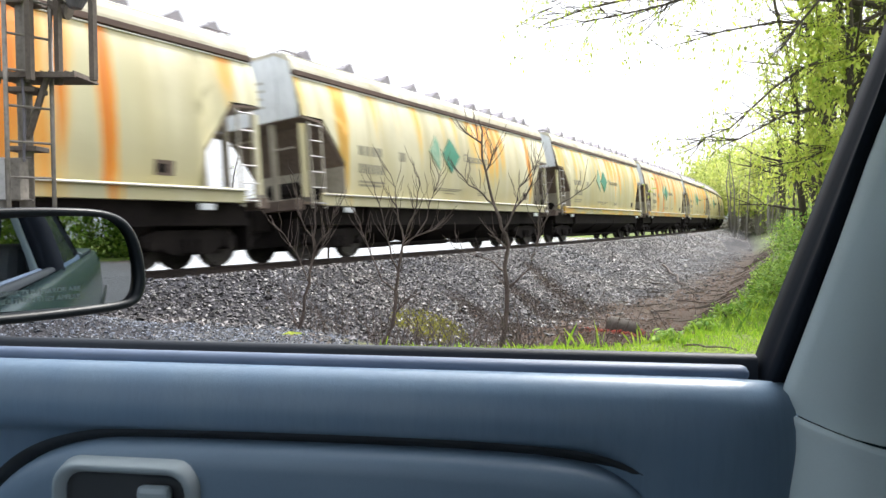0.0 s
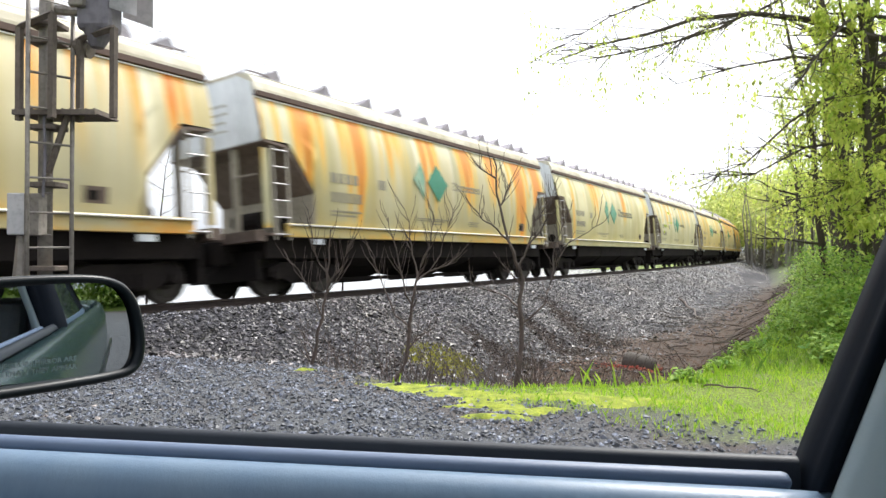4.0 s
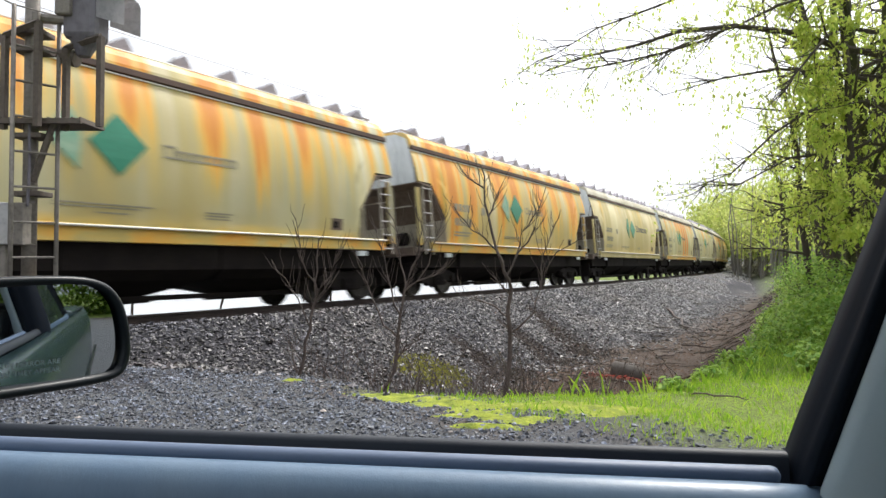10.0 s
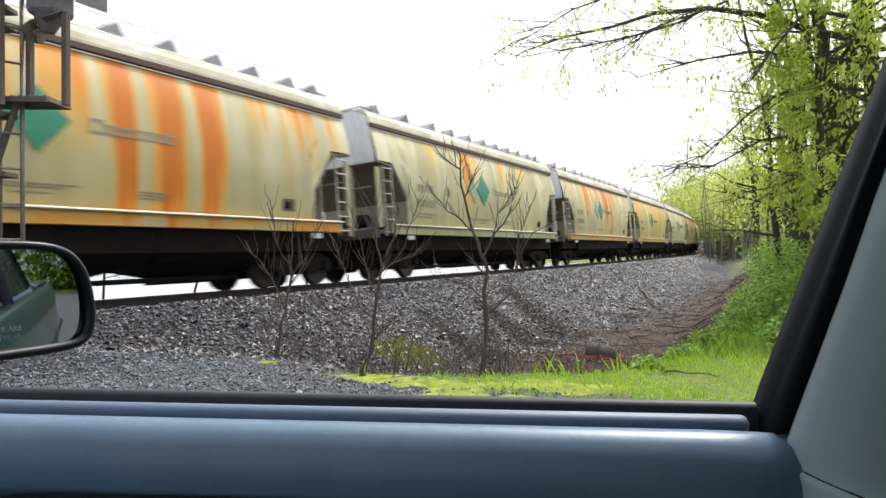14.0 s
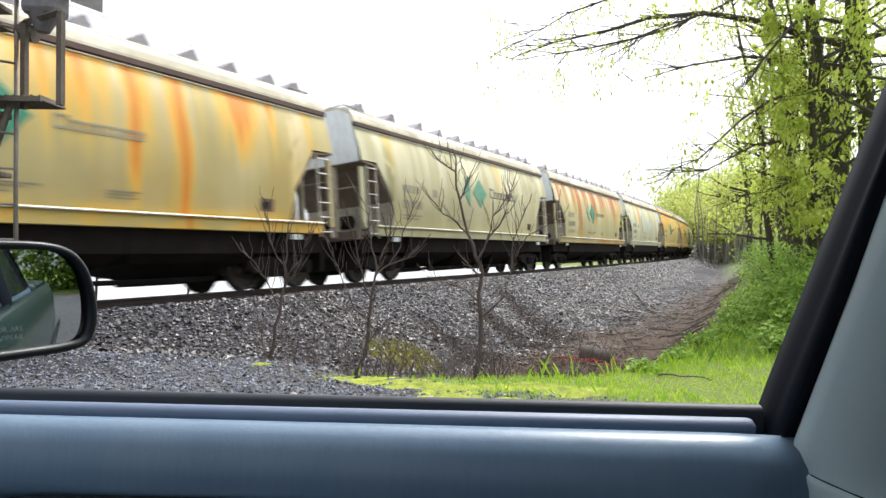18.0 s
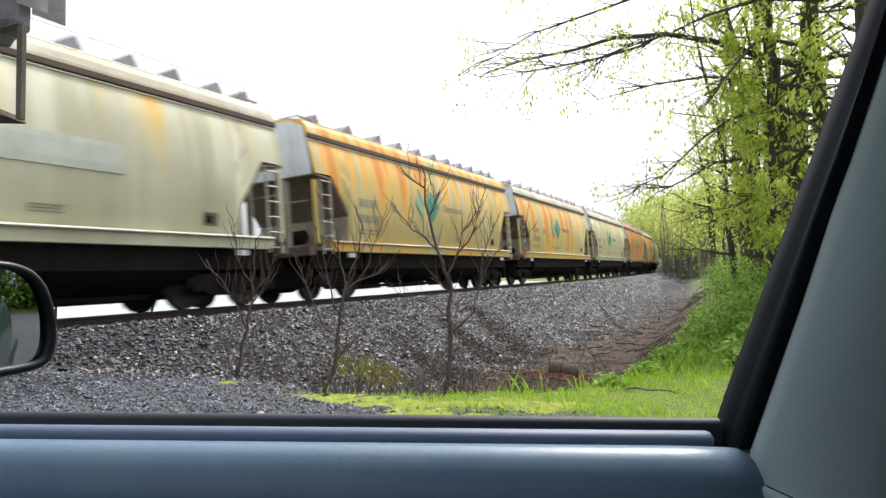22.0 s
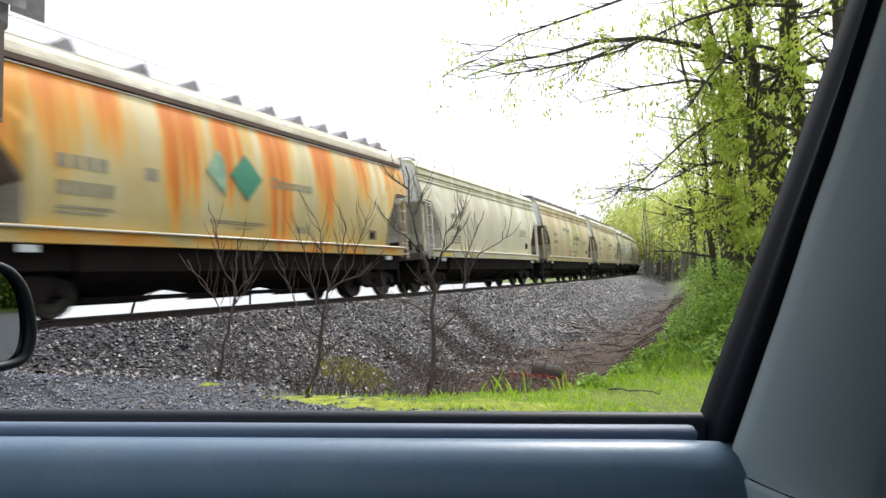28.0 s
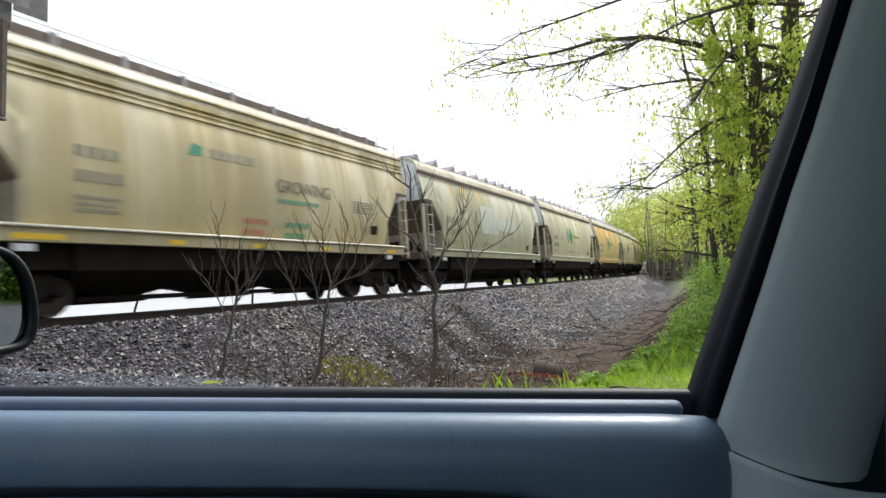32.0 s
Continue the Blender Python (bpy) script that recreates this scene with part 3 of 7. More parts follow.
# ---------------- loose stones, as one object each ----------------
def stone_field(name, xs, ys, sizes, material, label, lift=0.25, seed=1, flat=0.75):
    rng = np.random.default_rng(seed)
    n = len(xs)
    zs = ground_z(xs, ys)
    base = np.array([(1, 0, 0), (-0.8, 0.3, 0), (0.1, 1, 0.1), (-0.1, -0.9, 0), (0.15, 0.1, 0.8), (0, 0, -0.6)], float)
    tri = np.array([(0, 2, 4), (2, 1, 4), (1, 3, 4), (3, 0, 4), (2, 0, 5), (1, 2, 5), (3, 1, 5), (0, 3, 5)])
    v = base[None] * (1 + rng.uniform(-0.35, 0.35, (n, 6, 3)))
    a = rng.uniform(0, 2 * np.pi, n)
    t = rng.uniform(-0.7, 0.7, n)
    ca, sa, ct, st = np.cos(a), np.sin(a), np.cos(t), np.sin(t)
    x, y, z = v[..., 0], v[..., 1], v[..., 2] * flat
    x, z = x * ct[:, None] + z * st[:, None], -x * st[:, None] + z * ct[:, None]
    x, y = x * ca[:, None] - y * sa[:, None], x * sa[:, None] + y * ca[:, None]
    sz = np.minimum(np.asarray(sizes), 2.3 * np.median(sizes))[:, None]
    out = np.stack([xs[:, None] + x * sz, ys[:, None] + y * sz, zs[:, None] + z * sz + lift * sz], 2).reshape(-1, 3)
    f = (tri[None] + (np.arange(n) * 6)[:, None, None]).reshape(-1, 3)
    ob = mesh_part(name, raw_mesh(name, out.tolist(), f.tolist()), material)
    return tagged(ob, label, "gravel", kind="stuff")


def ballast():
    rng = np.random.default_rng(3)
    xs, ys, sz = [], [], []
    for lo, hi, dens, size in ((-12, 12, 320, 0.030), (12, 30, 220, 0.034), (30, 60, 120, 0.046), (60, 110, 26, 0.085)):
        n = int((hi - lo) * 8.5 * dens)
        s = rng.uniform(lo, hi, n)
        d = rng.uniform(1.5, 8.6, n)
        keep = (d < 6.4 + 0.55 * np.clip((s - 5) / 4, 0, 1) + np.where(rng.random(n) < 0.12, np.abs(rng.normal(0, 1.6, n)), rng.normal(0, 0.6, n))) & (rng.random(n) > 0.9 * chute(s, d))
        s, d = s[keep], d[keep]
        p = np.array([along(q, w)[:2] for q, w in zip(s, d)])
        e = np.interp(p[:, 0], LOT_X, LOT_Y)
        k = p[:, 1] > e - 0.25
        xs.append(p[k, 0]), ys.append(p[k, 1])
        sz.append(size * rng.lognormal(0, 0.35, k.sum()))
    stone_field("ballast_stones", np.concatenate(xs), np.concatenate(ys), np.concatenate(sz), M_STONE, "crushed grey ballast stones heaped along the track")
    # dark fines fill the chutes
    n = 60000
    s, d = rng.uniform(0, 10, n), rng.uniform(2.8, 7.2, n)
    k = chute(s, d) > rng.uniform(0.25, 0.9, n)
    p = np.array([along(q, w)[:2] for q, w in zip(s[k], d[k])])
    stone_field("dark_fines", p[:, 0], p[:, 1], 0.018 * rng.lognormal(0, 0.4, k.sum()), M_FINES, "dark brown fines in the slope's chutes", seed=8)
    n = 46000
    x, y = rng.uniform(-4.6, 2.4, n), rng.uniform(3.0, 8.2, n)
    k = (y < np.interp(x, LOT_X, LOT_Y)) & (x < 0.75 - 1.1 * (y - 5.0) * (y < 6.6) + rng.normal(0, 0.45, n))
    stone_field("lot_gravel", x[k], y[k], 0.0115 * rng.lognormal(0, 0.45, k.sum()), M_GRAVEL, "dark crushed gravel loose on the parking lot", seed=5)


ballast()


# ---------------- track ----------------
def rails():
    prof = [(-0.07, -0.17), (-0.07, -0.155), (-0.012, -0.13), (-0.012, -0.05), (-0.036, -0.04), (-0.036, -0.004), (-0.03, 0), (0.03, 0), (0.036, -0.004), (0.036, -0.04), (0.012, -0.05), (0.012, -0.13), (0.07, -0.155), (0.07, -0.17)]
    for off in (0.753, -0.753):
        bm = bmesh.new()
        rows = []
        for s in np.arange(-50, 210, 2.0):
            x, y, h = along(s)
            rows.append([(x + math.cos(h) * (off + a), y - math.sin(h) * (off + a), RAIL_Z + BANK * off + b) for a, b in prof])
        loft(bm, rows)
        me = bpy.data.meshes.new("rail")
        for f in bm.faces:
            f.material_index = 1 if abs(f.normal.z) > 0.9 and f.calc_center_median().z > RAIL_Z + BANK * off - 0.002 else 0
        bm.normal_update()
        for f in bm.faces:
            if f.normal.z > 0.9 and f.calc_center_median().z > RAIL_Z + BANK * off - 0.003:
                f.material_index = 1
        bm.to_mesh(me)
        bm.free()
        me.materials.append(M_RAIL)
        me.materials.append(M_RAILTOP)
        tagged(mesh_part("rail", me, None), "rust-brown steel rail with a bright worn head", "rail", "rails of the track", "structure")
    bm = a_box((0, 0, 0), (0.23, 2.6, 0.18), bevel=0.012)
    me = bpy.data.meshes.new("sleeper")
    bm.to_mesh(me)
    bm.free()
    bed = tagged(new("sleepers"), "dark creosoted wooden sleepers under the rails", "sleepers", kind="structure")
    rng = random.Random(4)
    for i in range(-60, 150):
        s = i * 0.53
        x, y, h = along(s)
        mesh_part("sleeper", me, M_TIE, bed, at=pose(x, y, RAIL_Z - 0.26, -math.degrees(BANK), 0, 90 - math.degrees(h) + rng.uniform(-1, 1)))


rails()

# ---------------- the train ----------------
HALF = CAR / 2 - 0.62          # half the length of the upper body
SIDE = [(1.47, 1.465), (1.7, 1.52), (1.9, 1.552), (2.3, 1.592), (2.7, 1.61), (3.0, 1.607), (3.3, 1.590), (3.6, 1.556), (3.85, 1.511), (4.0, 1.475), (4.15, 1.430), (4.32, 1.366)]


def side_y(z):
    return float(np.interp(z, [a for a, b in SIDE], [b for a, b in SIDE]))


def side_patch(outline, lift=0.009):
    """A flat shape (x, z) laid on the near side of a car; x runs along it."""
    bm = bmesh.new()
    bm.faces.new([bm.verts.new((x, 0, z)) for x, z in outline])
    lo, hi = min(z for x, z in outline), max(z for x, z in outline)
    if hi - lo > 0.3:        # tall shapes follow the curve of the side
        for z, _ in SIDE:
            if lo < z < hi:
                bmesh.ops.bisect_plane(bm, geom=bm.verts[:] + bm.edges[:] + bm.faces[:], plane_co=(0, 0, z), plane_no=(0, 0, 1))
    for v in bm.verts:
        v.co.y = -side_y(v.co.z) - lift
    r = bmesh.ops.extrude_face_region(bm, geom=bm.faces[:])
    for v in r["geom"]:
        if isinstance(v, bmesh.types.BMVert):
            v.co.y += lift * 0.75
    bmesh.ops.recalc_face_normals(bm, faces=bm.faces[:])
    return bm


def low_edge(x):
    """Height at which the side sheet begins, over x along the car."""
    x = abs(x)
    c = HALF - 1.46
    if x < c:
        return 1.47
    return 2.3 + 1.02 * (x - c) / 0.74 if x < HALF - 0.72 else 3.32


def body_shell(bulge=True):
    """The hopper's sides, cut away at the ends over the slope sheets."""
    bm = bmesh.new()
    c = HALF - 1.46
    half = list(np.linspace(0, c - 0.002, 27)) + [c + 0.001, c + 0.37, HALF - 0.722, HALF - 0.719, HALF - 0.3, HALF]
    xs = [-x for x in half[:0:-1]] + half
    for sgn in (-1, 1):
        rows = []
        for k in range(13):
            r = []
            for x in xs:
                z0 = low_edge(x)
                z = z0 + (4.32 - z0) * k / 12
                rib = 0.004 * math.cos(x * 2 * math.pi / 1.22) * math.sin(math.pi * (z - 1.4) / 3.0) if bulge else 0
                r.append((x, sgn * (side_y(z) + rib), z))
            rows.append(r)
        loft(bm, rows)
    for f in bm.faces:
        f.normal_update()
        if f.normal.y * f.calc_center_median().y < 0:
            f.normal_flip()
    return bm


def roof_shell():
    bm = bmesh.new()
    prof = [(-1.42, 4.34), (-1.41, 4.48), (-1.37, 4.62), (-1.28, 4.75), (-1.14, 4.84), (-0.6, 4.91), (0, 4.935), (0.6, 4.91), (1.14, 4.84), (1.28, 4.75), (1.37, 4.62), (1.41, 4.48), (1.42, 4.34)]
    prism(bm, prof, "x", -HALF, HALF)
    return bm


def hatch_fin():
    """A roof hatch with its raised wedge-shaped cover."""
    bm = bmesh.new()
    prism(bm, [(-0.36, 4.82), (0.24, 4.82), (0.24, 5.01), (0.11, 5.235), (-0.32, 4.98)], "y", -0.92, -0.2)
    return bm


def wheelset_bm():
    bm = bmesh.new()
    tube(bm, [(0, -0.9, 0), (0, 0.9, 0)], 0.075, 10)
    for y in (-0.72, 0.72):
        s = 1 if y > 0 else -1
        prof = [(0.10, -0.09), (0.20, -0.02), (0.36, -0.03), (0.39, -0.065), (0.455, -0.065), (0.46, 0.06), (0.485, 0.07), (0.485, 0.09), (0.38, 0.09), (0.35, 0.05), (0.20, 0.04), (0.10, 0.09)]
        rows = []
        for k in range(25):
            a = k * 2 * math.pi / 24
            rows.append([(math.cos(a) * r, y - s * w, math.sin(a) * r) for r, w in prof])
        loft(bm, rows)
    bmesh.ops.recalc_face_normals(bm, faces=bm.faces[:])
    return bm


def sideframe_bm():
    bm = bmesh.new()
    o = [(-1.08, 0.42), (-1.08, 0.62), (-0.75, 0.74), (0.75, 0.74), (1.08, 0.62), (1.08, 0.42), (0.75, 0.42), (0.45, 0.26), (-0.45, 0.26), (-0.75, 0.42)]
    prism(bm, o, "y", -0.09, 0.09)
    for x in (-0.885, 0.885):
        tube(bm, [(x, -0.16, 0.46), (x, 0.16, 0.46)], 0.12, 10)
    for x in (-0.16, 0, 0.16):
        tube(bm, [(x, -0.14, 0.30), (x, -0.14, 0.56)], 0.065, 8)
    return bm


def ladder(parent, x, z0, z1, rungs, width, material, y=-1.62):
    bm = bmesh.new()
    for q in (x - width / 2, x + width / 2):
        box(bm, (q, y, (z0 + z1) / 2), (0.05, 0.03, z1 - z0))
    lad = part("ladder", bm, material, parent, "pale steel end ladder")
    for i in range(rungs):
        z = z0 + 0.12 + (z1 - z0 - 0.2) * i / (rungs - 1)
        part("rung", tube(bmesh.new(), [(x - width / 2, y - 0.03, z), (x + width / 2, y - 0.03, z)], 0.016, 6), M_CABINET, lad)


def build_bogie(car, x):
    bogie = part("bogie", a_box((0, 0, 0.55), (0.34, 2.0, 0.22), bevel=0.03), M_DARK, car, "black steel bogie", at=pose(x, 0, 0))
    for y in (-1.0, 1.0):
        part("side_frame", sideframe_bm(), M_DARK, bogie, at=pose(0, y, 0))
    me = None
    for q in (-0.885, 0.885):
        w = part("wheelset", wheelset_bm(), M_WHEEL, bogie, at=pose(q, 0, 0.46)) if me is None else mesh_part("wheelset", me, M_WHEEL, bogie, at=pose(q, 0, 0.46))
        me = w.data
        w["axle"] = 0 if q < 0 else 1
    return bogie


def lettering(car, x, z, w, h, rows, material, label, chars=0):
    """Unreadable stencilled lines, as plain bars or blocks."""
    for i in range(rows):
        zz = z - i * h * 1.9
        ww = w * (1, 0.86, 0.94, 0.7)[i % 4]
        if chars:
            step = ww / chars
            for k in range(chars):
                part("letter", side_patch([(x + k * step, zz), (x + k * step + step * 0.72, zz), (x + k * step + step * 0.72, zz + h), (x + k * step, zz + h)]), material, car)
        else:
            part("stencil_line", side_patch([(x, zz), (x + ww, zz), (x + ww, zz + h), (x, zz + h)]), material, car, label)


def diamond(car, x, z, w, h, material, label, half=False):
    o = [(x - w / 2, z), (x, z - h / 2), (x + w / 2, z), (x, z + h / 2)]
    if half:
        o = [(x - w * 0.42, z), (x + w * 0.08, z - h / 2), (x + w * 0.10, z + h * 0.42), (x, z + h / 2)]
    part("diamond_emblem", side_patch(o, 0.026), material, car, label)


def wordmark(car, x, z, k, material):
    """A company wordmark, as plain strokes: a tall open ring first, then seven shorter blocks; k scales it."""
    t = 0.06 * k
    for i in range(8):
        ww, hh = (0.40 * k, 0.38 * k) if i == 0 else (0.26 * k, 0.27 * k)
        q = x if i == 0 else x + (0.45 + (i - 1) * 0.305) * k
        bars = [(q, z, q + t, z + hh), (q + t, z, q + ww - t, z + t), (q + t, z + hh - t, q + ww - t, z + hh), (q + ww - t, z, q + ww, z + hh)]
        for x0, z0, x1, z1 in bars:
            part("letter_stroke", side_patch([(x0, z0), (x1, z0), (x1, z1), (x0, z1)]), material, car)


def growing_word(car):
    cu = bpy.data.curves.new("growing_lettering", 'FONT')
    cu.body, cu.size, cu.extrude = "GROWING", 0.46, 0.002
    ob = new("lettering", cu)
    ob.parent = car
    ob.matrix_basis = pose(0.45, -1.624, 2.72, 90, 0, 0)
    cu.materials.append(M_INK)
    tagged(ob, "dark word painted on the side")


def smooth_extras(car):
    """Wordmarks of the tan cars."""
    lettering(car, -1.7, 3.24, 1.5, 0.20, 1, M_INKPALE, "", chars=6)
    part("leaf_emblem", side_patch([(-2.35, 3.22), (-1.95, 3.24), (-1.9, 3.42), (-2.15, 3.5)]), M_GREEN, car, "small green leaf emblem")
    part("hatch_trough", a_box((0, -0.45, 5.08), (2 * HALF - 0.9, 0.62, 0.30), bevel=0.02), M_MASTRUST, car, "long brown trough hatch cover")
    for i in range(9):
        part("hatch_strap", a_box((-6.2 + i * 1.55, -0.45, 5.09), (0.13, 0.68, 0.34)), M_HATCH, car)
    lettering(car, -0.7, 1.86, 0.85, 0.13, 2, M_INKRED, "", chars=5)
    lettering(car, 0.8, 1.84, 1.0, 0.14, 2, M_GREENPALE, "", chars=4)
    lettering(car, 0.5, 2.45, 1.7, 0.10, 1, M_GREENPALE, "", chars=9)
    growing_word(car)


def hopper_car(kind, pale=False):
    """One covered hopper, built at the origin: x along the track, the near side at -y, z from the rail head."""
    car = new("hopper_car")
    body = part("body", body_shell(kind != "smooth"), M_ENDGREY, car, "weathered cream side sheets", smooth=True)
    body["painted"] = 1
    roof = part("roof", roof_shell(), M_ENDGREY, car, "pale roof with a fascia band")
    roof["painted"] = 2
    for y in (-1, 1):
        eave = part("eave", a_box((0, y * 1.40, 4.352), (2 * HALF, 0.12, 0.12), bevel=0.012), M_EAVE, car, "rust-brown eave channel")
        if kind == "smooth":
            eave["painted"] = 1
        else:
            # added strip, paints the bright line of light under the eave
            part("eave_lip", a_box((0, y * 1.408, 4.262), (2 * HALF, 0.035, 0.03), bevel=0.006), M_EDGEGLINT, car, "pale strip added as the highlight under the eave")
        bm = a_box((0, y * 1.575, 1.40), (2 * HALF - 1.1, 0.10, 0.30), bevel=0.012)
        box(bm, (0, y * 1.60, 1.50), (2 * HALF - 1.1, 0.16, 0.035))
        sill = part("side_sill", bm, M_ENDGREY, car, "side sill with a bright top flange")
        sill["painted"] = 1
        # pale tubes paint the highlights on sill flange and roof edge
        part("sill_flange", tube(bmesh.new(), [(-HALF + 0.55, y * 1.685, 1.508), (HALF - 0.55, y * 1.685, 1.508)], 0.021, 8), M_EDGEGLINT, car, "flange edge coloured pale for its highlight", smooth=True)
        part("roof_edge", tube(bmesh.new(), [(-HALF, y * 1.20, 4.81), (HALF, y * 1.20, 4.81)], 0.02, 8), M_EDGEGLINT, car, "roof edge coloured pale for the sky light on it", smooth=True)
    part("floor_frame", a_box((0, 0, 1.18), (CAR - 1.0, 0.9, 0.28)), M_DARK, car, "black centre sill")
    part("inner_body", a_box((0, 0, 2.8), (2 * HALF - 3.2, 2.3, 2.6)), M_SLOPE, car)
    # the hopper bays under the body
    for x in (-3.2, 0, 3.2):
        bm = bmesh.new()
        t, b = [(-1.58, -1.42), (1.58, -1.42), (1.58, 1.42), (-1.58, 1.42)], [(-0.22, -0.42), (0.22, -0.42), (0.22, 0.42), (-0.22, 0.42)]
        loft(bm, [[(x + p[0], p[1], 1.36) for p in t], [(x + p[0], p[1] * 0.94, 0.80) for p in t], [(x + p[0] * 0.93, p[1] * 0.75, 0.62) for p in t], [(x + p[0] * 2.05, p[1], 0.34) for p in b]], closed=True)
        box(bm, (x, 0, 0.29), (1.3, 0.9, 0.13))
        part("hopper_bay", bm, M_DARK, car, "black discharge hopper")
    part("brake_pipe", a_box((0, -0.55, 0.305), (8.4, 0.05, 0.10)), M_DARK, car)
    for e in (-1, 1):
        # upper end sheet, slope sheet and platform
        bm = bmesh.new()
        prism(bm, [(-1.5, 3.30), (1.5, 3.30), (1.5, 3.6), (1.42, 4.1), (1.29, 4.62), (0.9, 4.82), (-0.9, 4.82), (-1.29, 4.62), (-1.42, 4.1), (-1.5, 3.6)], "x", e * HALF - 0.03, e * HALF + 0.03)
        sheet = part("end_sheet", bm, M_ENDPALE if pale else M_ENDGREY, car, "dusty pale grey end sheet")
        for k in range(4 if kind != "smooth" else 0):
            part("stencil_line", a_box((e * (HALF + 0.034), -0.25 + 0.06 * (k % 2), 4.25 - 0.19 * k), (0.008, (0.5, 0.7, 0.42, 0.6)[k], 0.035)), M_INKPALE, sheet)
        bm = bmesh.new()
        for q, w in ((0.0, 0.05), (0.62, 0.05)):
            box(bm, (e * (HALF - 0.15 - q), -0.72, 4.965), (w, 0.62, 0.03))
        for y in (-1.02, -0.42):
            box(bm, (e * (HALF - 0.46), y, 4.965), (0.66, 0.05, 0.03))
        for q in (0.0, 0.62):
            box(bm, (e * (HALF - 0.15 - q), -0.72, 4.90), (0.04, 0.04, 0.12))
        part("roof_step", bm, M_HATCH, car, "small open roof step frame")
        for y in (-0.9, 0.9) if kind != "smooth" else ():
            part("end_rib", a_box((e * (HALF + 0.045), y, 3.82), (0.03, 0.05, 0.96)), M_ENDGREY, sheet)
        bm = bmesh.new()
        prism(bm, [(e * HALF, 3.27), (e * HALF, 3.32), (e * (HALF - 0.70), 3.27), (e * (HALF - 1.47), 2.29), (e * (HALF - 1.42), 2.25), (e * (HALF - 0.67), 3.21)], "y", -1.58, 1.58)
        part("slope_sheet", bm, M_SLOPEPALE if pale else M_SLOPE, car, "slope sheet under the end")
        # bulkhead over the bolster; a dark disc paints the shade in its round hole
        web = part("bulkhead", a_box((e * (HALF - 1.45), 0, 1.82), (0.04, 3.15, 0.92)), M_SLOPEPALE if pale else M_WEB, car, "dusty tan bulkhead below the slope sheet")
        part("bulkhead_hole", tube(bmesh.new(), [(e * (HALF - 1.435), -0.62, 1.66), (e * (HALF - 1.415), -0.62, 1.66)], 0.17, 14), M_DARK, web, "dark disc painting the shade in a round hole")
        part("grab_rail", tube(bmesh.new(), [(e * (HALF - 0.02), -1.3, 2.62), (e * (HALF - 0.02), -0.5, 2.62)], 0.016, 6), M_STILE, car)
        bm = a_box((e * (CAR / 2 - 0.55), 0, 1.28), (0.28, 2.9, 0.24), bevel=0.012)
        box(bm, (e * (HALF - 0.55), 0, 1.33), (1.1, 2.7, 0.06))
        part("end_sill", bm, M_SLOPE, car)
        part("corner_post", a_box((e * (HALF - 0.09), -1.50, 2.3), (0.17, 0.07, 1.7)), M_ENDGREY, car)["painted"] = 1
        part("end_strut", a_box((e * (HALF - 0.10), -0.55, 2.34), (0.10, 0.15, 1.96), bevel=0.01), M_WEB, car)
        bm = bmesh.new()
        tube(bm, [(e * (HALF - 0.85), -0.5, 1.75), (e * (HALF - 0.85), 0.35, 1.75)], 0.2, 12)
        part("brake_cylinder", bm, M_DARK, car, "black brake reservoir on the end platform")
        ladder(car, e * (HALF - 0.42), 1.18, 3.2, 6, 0.42, M_ENDPALE if pale else M_STILE, -1.60)
        bm = a_box((e * (CAR / 2 - 0.28), 0, 0.88), (0.62, 0.20, 0.20), bevel=0.03)
        box(bm, (e * (CAR / 2 - 0.05), 0.0, 0.88), (0.16, 0.30, 0.28), bevel=0.03)
        part("coupler", bm, M_DARK, car)
        part("defect_card_box", a_box((e * (HALF - 1.5), -1.585, 1.16), (0.34, 0.05, 0.12)), M_ENDGREY, car)
        part("draft_gear", a_box((e * (CAR / 2 - 0.95), 0, 0.98), (1.7, 0.8, 0.5), bevel=0.02), M_DARK, car)
        part("brake_beam", a_box((e * (CAR / 2 - 0.72), 0, 0.66), (0.10, 2.3, 0.62), bevel=0.01), M_DARK, car)
        part("bolster_frame", a_box((e * (CAR / 2 - 2.2), 0, 1.06), (2.7, 2.5, 0.50), bevel=0.02), M_DARK, car)
        build_bogie(car, e * (CAR / 2 - 2.15))
        part("air_hose", tube(bmesh.new(), [(e * (CAR / 2 - 0.5), -0.35, 0.95), (e * (CAR / 2 - 0.2), -0.36, 0.6), (e * CAR / 2, -0.3, 0.5)], 0.025, 6), M_DARK, car)
    if kind != "smooth":
        for i, x in enumerate((-6.3, -4.6, -2.9, -1.5, -0.1, 1.2, 2.4, 3.6, 4.7, 5.9, 6.8)):
            part("roof_hatch", hatch_fin(), M_HATCH, car, "grey raised roof hatch cover", at=pose(x, 0, 0))
    else:
        for k in (4.06, 4.20, 4.54):
            part("roof_rib", a_box((0, -side_y(k) - (0.015 if k < 4.4 else 0.06), k), (2 * HALF, 0.06, 0.04), bevel=0.008), M_ENDGREY, car)["painted"] = 1
    bm = bmesh.new()
    tube(bm, [(-HALF, -0.98, 5.24), (HALF, -0.98, 5.24)], 0.007, 5)
    box(bm, (0, 0.15, 4.86), (2 * HALF, 0.5, 0.03))
    for i in range(8):
        box(bm, (-6.6 + i * 1.886, -0.98, 4.98), (0.02, 0.02, 0.54))
    part("running_board", bm, M_HATCH, car, "thin roof walkway and handline")
    if kind != "smooth":
        lettering(car, -5.3, 2.58, 1.05, 0.24, 1, M_INKPALE, "", chars=4)
        lettering(car, -5.3, 2.12, 1.15, 0.24, 1, M_INKPALE, "", chars=6)
        lettering(car, -5.3, 1.88, 1.1, 0.05, 2, M_INKPALE, "faded stencilled data lines")
        at = -2.45 if kind == "wide_mark" else -1.75
